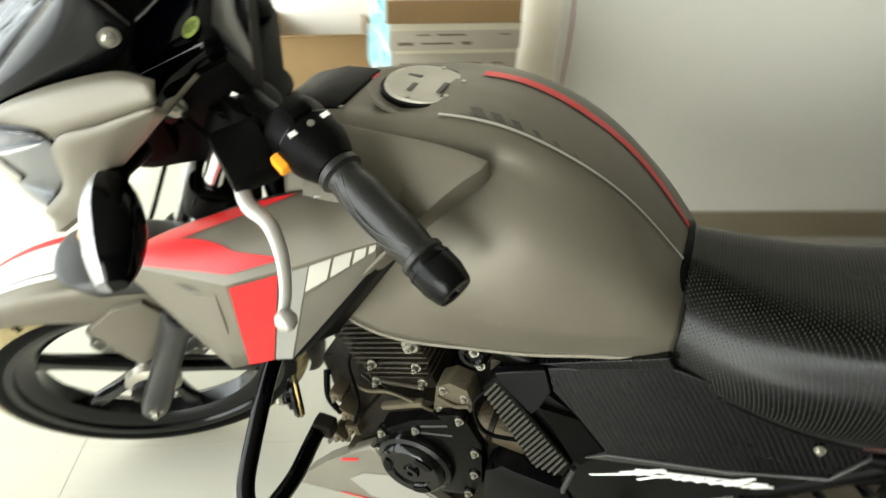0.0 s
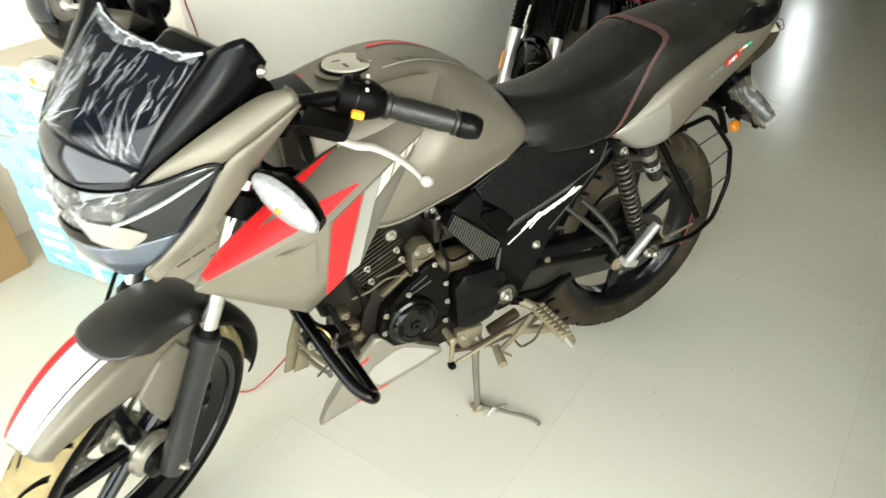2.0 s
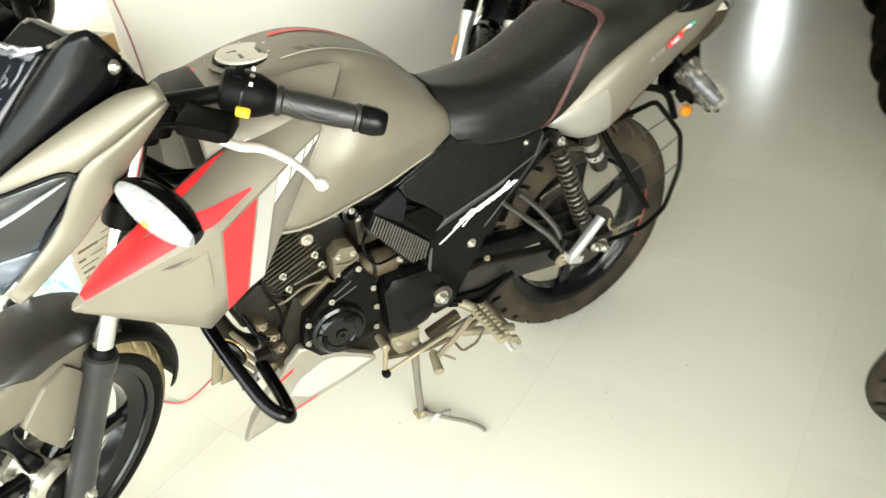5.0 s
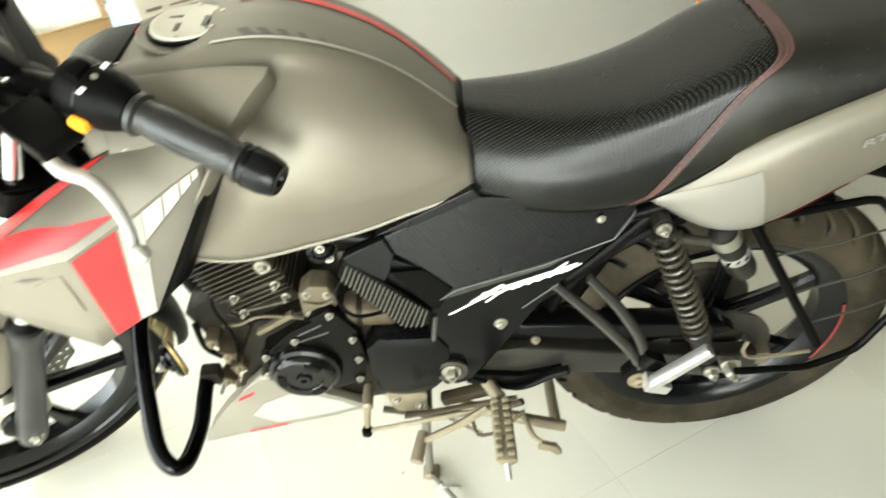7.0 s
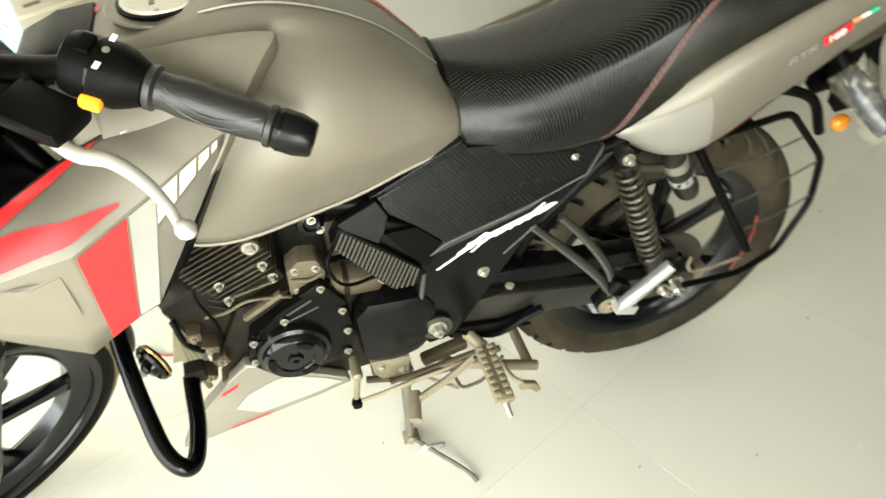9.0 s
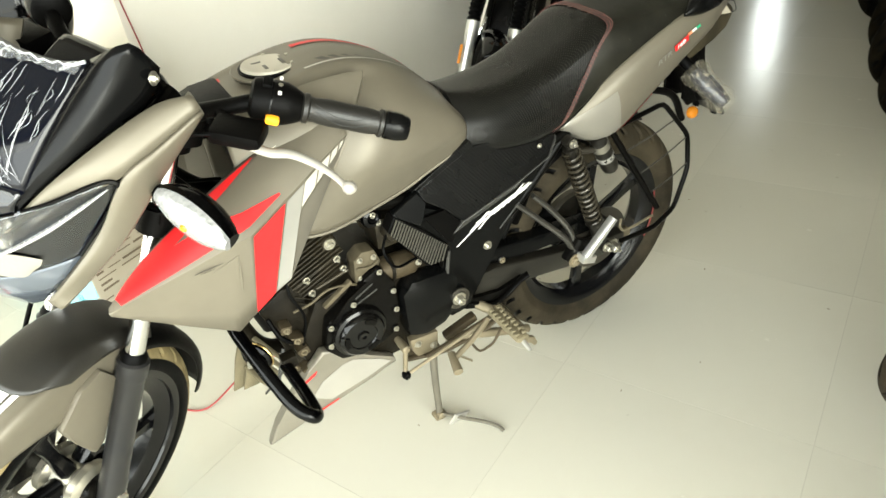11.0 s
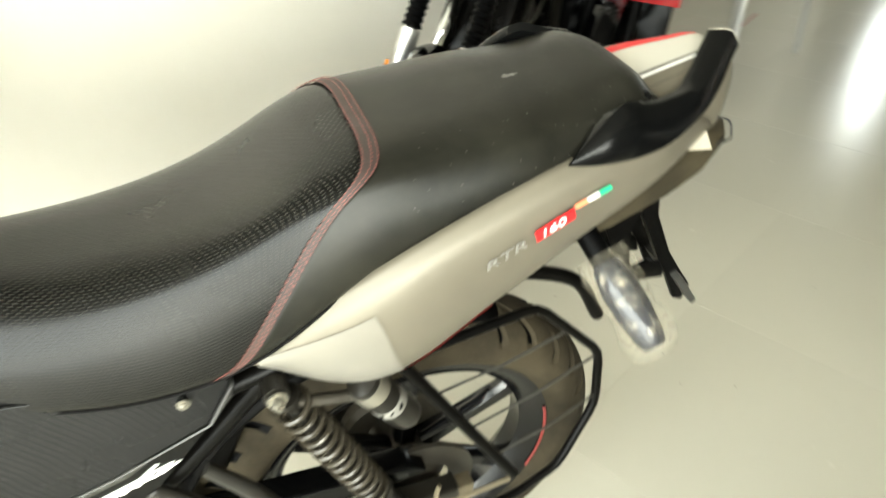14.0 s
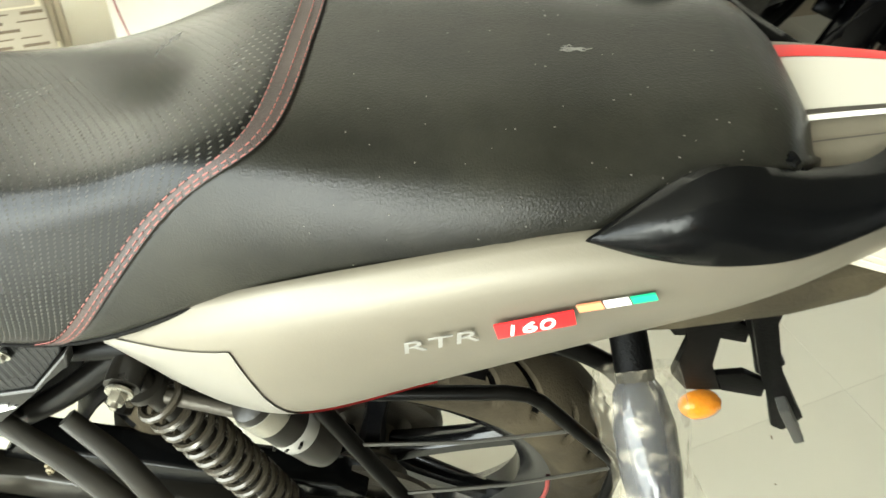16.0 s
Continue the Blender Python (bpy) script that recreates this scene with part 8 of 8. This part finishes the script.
# ---- other motorcycles ----
def parked(name, label, matrix, tank_mat, fender_mat, round_lamp=False, leaning=True, detail=True, stripe=None, fork_mat=None, steer=33.0, tyre_mat=None, seg=160):
    """A plainer motorcycle with its front towards -x: wheels, fork, tank, seat, engine, lamp."""
    t = thing(name, label, "motorcycle", matrix, "row of parked motorcycles")
    foot0 = Vector((-0.735, 0, 0))
    ax = Vector((math.sin(radians(26)), 0, math.cos(radians(26))))
    lock = Matrix.Translation(foot0) @ Matrix.Rotation(radians(steer), 4, ax) @ Matrix.Translation(-foot0)
    wheel(t, "front_wheel", (-0.63, 0, 0.295), 0.295, 0.085, lock, tyre_mat or TYREDARK, 5, 0.2, grooves=16, seg=seg, disc=1.0, hub_mat=BLACK, alloy=BLACK)
    wheel(t, "rear_wheel", (0.63, 0, 0.30), 0.30, 0.10, None, TYREDARK, 5, 0.2, grooves=24, seg=seg, disc=0, hub_mat=BLACK, alloy=BLACK)
    for s in (-1, 1):
        foot = Vector((-0.63, 0.085 * s, 0.285))
        bm = lathe(B(), [(0.02, -0.02), (0.024, 0.0), (0.024, 0.25), (0.027, 0.26), (0.027, 0.325)], foot, ax, 16)
        leg = part("fork_leg", bm, fork_mat or FORKGREY, t, turn=lock)
        part("fork_tube", lathe(B(), [(0.017, 0.32), (0.017, 0.74)], foot, ax, 14), BLACK if fork_mat else CHROME, leg, turn=lock)
        if fork_mat:
            prof = [(0.028, 0.33)]
            for k in range(17):
                prof += [(0.028, 0.335 + 0.018 * k), (0.022, 0.344 + 0.018 * k)]
            part("gaiter", lathe(B(), prof, foot, ax, 14), RUBBER, leg, "ribbed rubber gaiter", turn=lock)
            part("reflector", block(B(), foot + ax * 0.20 + Vector((-0.02, 0.03 * s, 0)), (0.012, 0.012, 0.075), Matrix.Rotation(radians(26), 3, "Y"), 0.003), AMBER, leg, turn=lock)
        part("handlebar", tube(B(), [(-0.30, 0.0, 0.98), (-0.29, 0.12 * s, 1.02), (-0.22, 0.26 * s, 1.04), (-0.15, 0.36 * s, 1.02)], 0.013, 10, 16), CHROME if round_lamp else BLACK, t, turn=lock)
        part("grip", tube(B(), [(-0.20, 0.285 * s, 1.036), (-0.14, 0.38 * s, 1.016)], 0.018, 12), RUBBER, t, turn=lock)
        part("indicator", lathe(B(), [(0.012, -0.02), (0.026, -0.012), (0.03, 0.0), (0.02, 0.014), (0.004, 0.02)], (-0.46, 0.145 * s, 0.845), (-1, 0, 0), 16), AMBER, t, turn=lock)
        part("indicator_stalk", tube(B(), [(-0.43, 0.06 * s, 0.85), (-0.44, 0.14 * s, 0.845)], 0.008, 8), BLACK, t, turn=lock)

    def fend(u, v):
        a = radians(5 + 114 * u)
        r = 0.302 - 0.03 * v * v
        return (-0.63 + r * math.cos(a), 0.055 * v, 0.295 + r * math.sin(a))

    fg = part("front_mudguard", patch(B(), fend, 0, 1, -1, 1, 24, 10), fender_mat, t, shell=0.003, turn=lock)
    if stripe:
        part("decal", patch(B(), fend, 0.45, 0.99, 0.15, 0.75, 16, 4, -0.0016), stripe, fg, recalc=False, turn=lock)
        part("decal", patch(B(), fend, 0.45, 0.99, -0.75, -0.6, 16, 2, -0.0016), stripe, fg, recalc=False, turn=lock)
    rings = []
    for x, zl, zh, w in ((-0.24, 0.76, 0.90, 0.08), (-0.15, 0.70, 0.96, 0.13), (0.0, 0.69, 0.965, 0.14), (0.12, 0.70, 0.91, 0.115), (0.20, 0.73, 0.83, 0.08)):
        rings.append(tail_ring(x, zl, zh, w, 20))
    part("fuel_tank", skin(B(), rings), tank_mat, t)
    rings = []
    for x, zl, zh, w in ((0.17, 0.73, 0.80, 0.08), (0.30, 0.71, 0.785, 0.12), (0.45, 0.72, 0.80, 0.125), (0.60, 0.76, 0.85, 0.12), (0.82, 0.80, 0.88, 0.10), (0.90, 0.83, 0.87, 0.06)):
        rings.append(tail_ring(x, zl, zh, w, 20))
    part("seat", skin(B(), rings), LEATHER, t)
    part("engine", slab(B(), [(-0.20, 0.28), (-0.22, 0.45), (-0.12, 0.66), (0.05, 0.68), (0.16, 0.50), (0.18, 0.32), (0.05, 0.24)], -0.11, 0.11, 0.02), ENGINEBLACK, t)
    part("side_panel", slab(B(), [(0.12, 0.46), (0.14, 0.69), (0.45, 0.70), (0.40, 0.56), (0.28, 0.46)], -0.11, 0.11, 0.015), tank_mat, t)
    part("tail", slab(B(), [(0.45, 0.68), (0.50, 0.74), (0.95, 0.86), (1.0, 0.80), (0.70, 0.70)], -0.09, 0.09, 0.015), tank_mat, t)
    for s in (-1, 1):
        part("swing_arm", slab(B(), [(0.15, 0.34), (0.15, 0.39), (0.66, 0.33), (0.66, 0.28)], 0.075 * s, 0.10 * s, 0.005), FRAME, t)
        part("shock_absorber", tube(B(), [(0.42, 0.115 * s, 0.66), (0.58, 0.115 * s, 0.34)], 0.026, 12), CANISTER, t)
        part("frame_rail", tube(B(), [(-0.30, 0.02 * s, 0.85), (-0.22, 0.06 * s, 0.5), (-0.12, 0.08 * s, 0.25), (0.2, 0.09 * s, 0.28)], 0.014, 10, 14), FRAME, t)
    part("exhaust", tube(B(), [(-0.18, 0.06, 0.6), (-0.26, 0.08, 0.45), (-0.15, 0.13, 0.27), (0.3, 0.15, 0.28), (0.85, 0.16, 0.40)], [0.018, 0.018, 0.02, 0.035, 0.05], 12, 30), CHROME, t)
    if round_lamp:
        lamp = part("headlamp", lathe(B(), [(0.02, -0.10), (0.05, -0.085), (0.072, -0.04), (0.077, 0.0), (0.08, 0.008), (0.074, 0.012)], (-0.47, 0, 0.90), (-1, 0, -0.08), 36), CHROME, t, "round chrome headlamp", turn=lock)
        part("lens", lathe(B(), [(0.074, 0.006), (0.068, 0.016), (0.045, 0.026), (0.002, 0.03)], (-0.47, 0, 0.90), (-1, 0, -0.08), 36, False), FROST, lamp, turn=lock)
        part("plate", block(B(), (-0.55, 0, 0.775), (0.008, 0.095, 0.026), Matrix.Rotation(radians(10), 3, "Y"), 0.003), CARDPALE, t, "white plate with plain marks", turn=lock)
        for k in range(5):
            part("plate_bar", block(B(), (-0.5562, -0.032 + 0.016 * k, 0.7745), (0.001, 0.009, 0.011), Matrix.Rotation(radians(10), 3, "Y")), BLACK, t, turn=lock)
    else:
        rings = []
        for x, zl, zh, w in ((-0.36, 0.80, 1.04, 0.12), (-0.45, 0.80, 1.03, 0.115), (-0.52, 0.80, 0.97, 0.095), (-0.56, 0.83, 0.91, 0.05)):
            rings.append(tail_ring(x, zl, zh, w, 20))
        part("headlamp_cowl", skin(B(), rings), tank_mat, t, turn=lock)
        part("lens", slab(B(), [(-0.54, 0.85), (-0.525, 0.95), (-0.565, 0.915), (-0.57, 0.87)], -0.07, 0.07, 0.008), FROST, t, turn=lock)
    part("side_stand", tube(B(), [(0.08, -0.09, 0.26), (0.06, -0.16, 0.13), (0.05, -0.215, 0.03)], 0.011, 8), FRAME, t)
    return t


def stand(x, y, heading, lean):
    """A pose on the floor: heading in degrees of the direction that the front looks to; leaning to its left."""
    return Matrix.Translation((x, y, 0)) @ Matrix.Rotation(radians(heading + 180), 4, "Z") @ Matrix.Rotation(radians(lean), 4, "X")


HEAD = 120.0


def by_wheel(x, y, heading, lean=7.0, lock=33.0):
    """The pose that sets the steered front wheel's contact at x, y."""
    ax = Vector((math.sin(radians(26)), 0, math.cos(radians(26))))
    f0 = Vector((-0.735, 0, 0))
    st = Matrix.Translation(f0) @ Matrix.Rotation(radians(lock), 4, ax) @ Matrix.Translation(-f0)
    m = stand(0, 0, heading, lean) @ st
    n = (m.to_3x3() @ Vector((0, 1, 0))).normalized()
    down = Vector((0, 0, -1)) - n * -n.z
    c = m @ Vector((-0.63, 0, 0.295)) + down.normalized() * 0.295
    return stand(x - c.x, y - c.y, heading, lean)


parked("motorcycle", "grey motorcycle with white and red mudguard, parked in a row", by_wheel(1.075, -0.83, HEAD), GREY, WHITEPLASTIC, stripe=RED, tyre_mat=TYRE, seg=330)
parked("motorcycle", "dark motorcycle with dusty front tyre, parked in a row", by_wheel(0.55, -1.21, HEAD - 4), GLOSSBLACK, GLOSSBLACK, tyre_mat=TYRE, seg=330)
dark = parked("motorcycle", "black motorcycle with chrome headlamp, parked in a row", by_wheel(2.075, -0.29, HEAD), GLOSSBLACK, GLOSSBLACK, round_lamp=True)
for x, y, h in ((2.50, 0.02, HEAD), (2.80, 0.24, HEAD), (3.13, 0.44, HEAD), (3.74, 0.88, HEAD + 3), (4.75, 1.80, HEAD + 3)):
    copy_thing(dark, by_wheel(x, y, h))
parked("motorcycle", "black motorcycle with chrome headlamp and silver fork, facing the aisle", by_wheel(0.895, 1.01, 226, 13.0, 14.0), GLOSSBLACK, GLOSSBLACK, round_lamp=True, fork_mat=SILVER, steer=14.0)

# moped with a red body and a bright rod carrier
mp = thing("moped", "red and black moped with a bright rod carrier in front", "moped", by_wheel(1.68, 1.16, 228, 5.0, 0.0), "")
wheel(mp, "front_wheel", (-0.55, 0, 0.27), 0.27, 0.07, None, TYREDARK, 6, 0.2, grooves=24, seg=100)
wheel(mp, "rear_wheel", (0.6, 0, 0.27), 0.27, 0.07, None, TYREDARK, 6, 0.2, grooves=24, seg=100, disc=0)
part("leg_shield", slab(B(), [(-0.36, 0.30), (-0.33, 0.60), (-0.30, 0.86), (-0.26, 0.86), (-0.28, 0.55), (-0.30, 0.30)], -0.19, 0.19, 0.012), GLOSSBLACK, mp)
part("engine_cover", slab(B(), [(0.05, 0.25), (0.0, 0.45), (0.15, 0.58), (0.55, 0.60), (0.75, 0.45), (0.55, 0.26)], -0.12, 0.12, 0.03), GLOSSBLACK, mp)
for sy in (-1, 1):
    for k in range(5):
        part("badge_bar", block(B(), (0.20 + 0.045 * k, 0.1215 * sy, 0.50), (0.034, 0.002, 0.045)), WHITE, mp, "white bar of the badge")
    part("badge_bar", block(B(), (0.30, 0.1215 * sy, 0.45), (0.12, 0.002, 0.02)), WHITE, mp, "white bar of the badge")
    part("side_flash", block(B(), (0.30, 0.1215 * sy, 0.38), (0.36, 0.002, 0.06)), MOPEDRED, mp, "dark red flash")
part("body", slab(B(), [(-0.28, 0.30), (-0.28, 0.40), (0.05, 0.42), (0.2, 0.62), (0.75, 0.62), (0.9, 0.70), (0.75, 0.55), (0.3, 0.30)], -0.09, 0.09, 0.02), GLOSSBLACK, mp)
part("seat", slab(B(), [(0.12, 0.68), (0.14, 0.76), (0.45, 0.76), (0.50, 0.72), (0.48, 0.68)], -0.13, 0.13, 0.03), LEATHER, mp)
part("luggage_seat", slab(B(), [(0.54, 0.68), (0.55, 0.75), (0.90, 0.75), (0.92, 0.68)], -0.12, 0.12, 0.02), LEATHER, mp)
for s in (-1, 1):
    part("fork_leg", tube(B(), [(-0.55, 0.07 * s, 0.27), (-0.40, 0.07 * s, 0.65), (-0.30, 0.05 * s, 0.95)], 0.018, 12, 10), BLACK, mp)
    part("handlebar", tube(B(), [(-0.28, 0, 0.97), (-0.26, 0.15 * s, 1.02), (-0.18, 0.33 * s, 1.0)], 0.012, 10, 14), BLACK, mp)
for k in range(7):
    y = -0.30 + 0.06 * k
    part("carrier_rod", tube(B(), [(-0.44, y, 0.62), (-0.45, y, 0.90), (-0.40, y, 0.98)], 0.009, 8, 12), SILVER, mp, "bright carrier rod")
part("carrier_frame", tube(B(), [(-0.44, -0.32, 0.62), (-0.44, 0.08, 0.62)], 0.008, 8), CHROME, mp)
part("carrier_frame", tube(B(), [(-0.405, -0.32, 0.975), (-0.405, 0.08, 0.975)], 0.008, 8), CHROME, mp)
part("headlamp", lathe(B(), [(0.03, -0.07), (0.06, -0.05), (0.07, 0.0), (0.06, 0.01), (0.002, 0.02)], (-0.40, 0, 0.86), (-1, 0, 0), 28), CHROME, mp)
part("front_mudguard", patch(B(), lambda u, v: (-0.55 + (0.295 - 0.02 * v * v) * math.cos(radians(30 + 130 * u)), 0.05 * v, 0.27 + (0.295 - 0.02 * v * v) * math.sin(radians(30 + 130 * u))), 0, 1, -1, 1, 18, 8), GLOSSBLACK, mp, shell=0.003)
part("front_panel", slab(B(), [(-0.47, 0.54), (-0.475, 0.635), (-0.455, 0.645), (-0.45, 0.54)], -0.21, 0.04, 0.006), MOPEDRED, mp, "red panel under the rod carrier")

# table with pale steel legs at the far side
tb = thing("table", "small table on thin grey steel legs against the wall", "table", Matrix.Translation(room(3.27, 0.36, 0)) @ RU)
part("tabletop", block(B(), (0, 0, 0.735), (0.9, 0.44, 0.03), None, 0.005), SKIRT, tb)
for x, y in ((-0.37, -0.16), (0.37, -0.16), (-0.37, 0.16), (0.37, 0.16)):
    part("leg", tube(B(), [(x * 1.14, y * 1.05, 0.0), (x, y, 0.72)], 0.0125, 10), TABLESTEEL, tb)

# ---- dirt on the floor ----
dr = random.Random(31)
bm = B()
for k in range(70):
    p = room(dr.uniform(-1.2, 2.4), dr.uniform(-1.9, 0.6))
    block(bm, p + Vector((0, 0, 0.0012)), (dr.uniform(0.0015, 0.007), dr.uniform(0.001, 0.003), 0.0012), Matrix.Rotation(dr.uniform(0, 3.1), 3, "Z"))
tagged(part("floor_dirt", bm, BROWNPRINT, None), "small dark crumbs of dirt on the floor", "dirt", kind="stuff")

# ---- floor tiles ----
TS = 0.6
us = [0.372 + TS * k for k in range(-6, 12)]
vs = [-0.34 + TS * k for k in range(-8, 5)]
tile_meshes = {}
for a, b in zip([U0] + [u for u in us if U0 < u < U1], [u for u in us if U0 < u < U1] + [U1]):
    for c, d in zip([V0] + [v for v in vs if V0 < v < V1 + 0.95], [v for v in vs if V0 < v < V1 + 0.95] + [V1 + 0.95]):
        if a >= STEP - 0.1 and c > V1:
            continue
        key = (round(b - a, 3), round(d - c, 3))
        if key not in tile_meshes:
            bm = block(B(), (0, 0, -0.005), (key[0] - 0.0010, key[1] - 0.0010, 0.01), None, 0.0003, 1)
            me = bpy.data.meshes.new("tile")
            bm.to_mesh(me)
            bm.free()
            me.materials.append(TILE)
            tile_meshes[key] = me
        ob = new("tile", tile_meshes[key])
        ob.parent = floor
        ob.location = ((a + b) / 2, (c + d) / 2, 0)
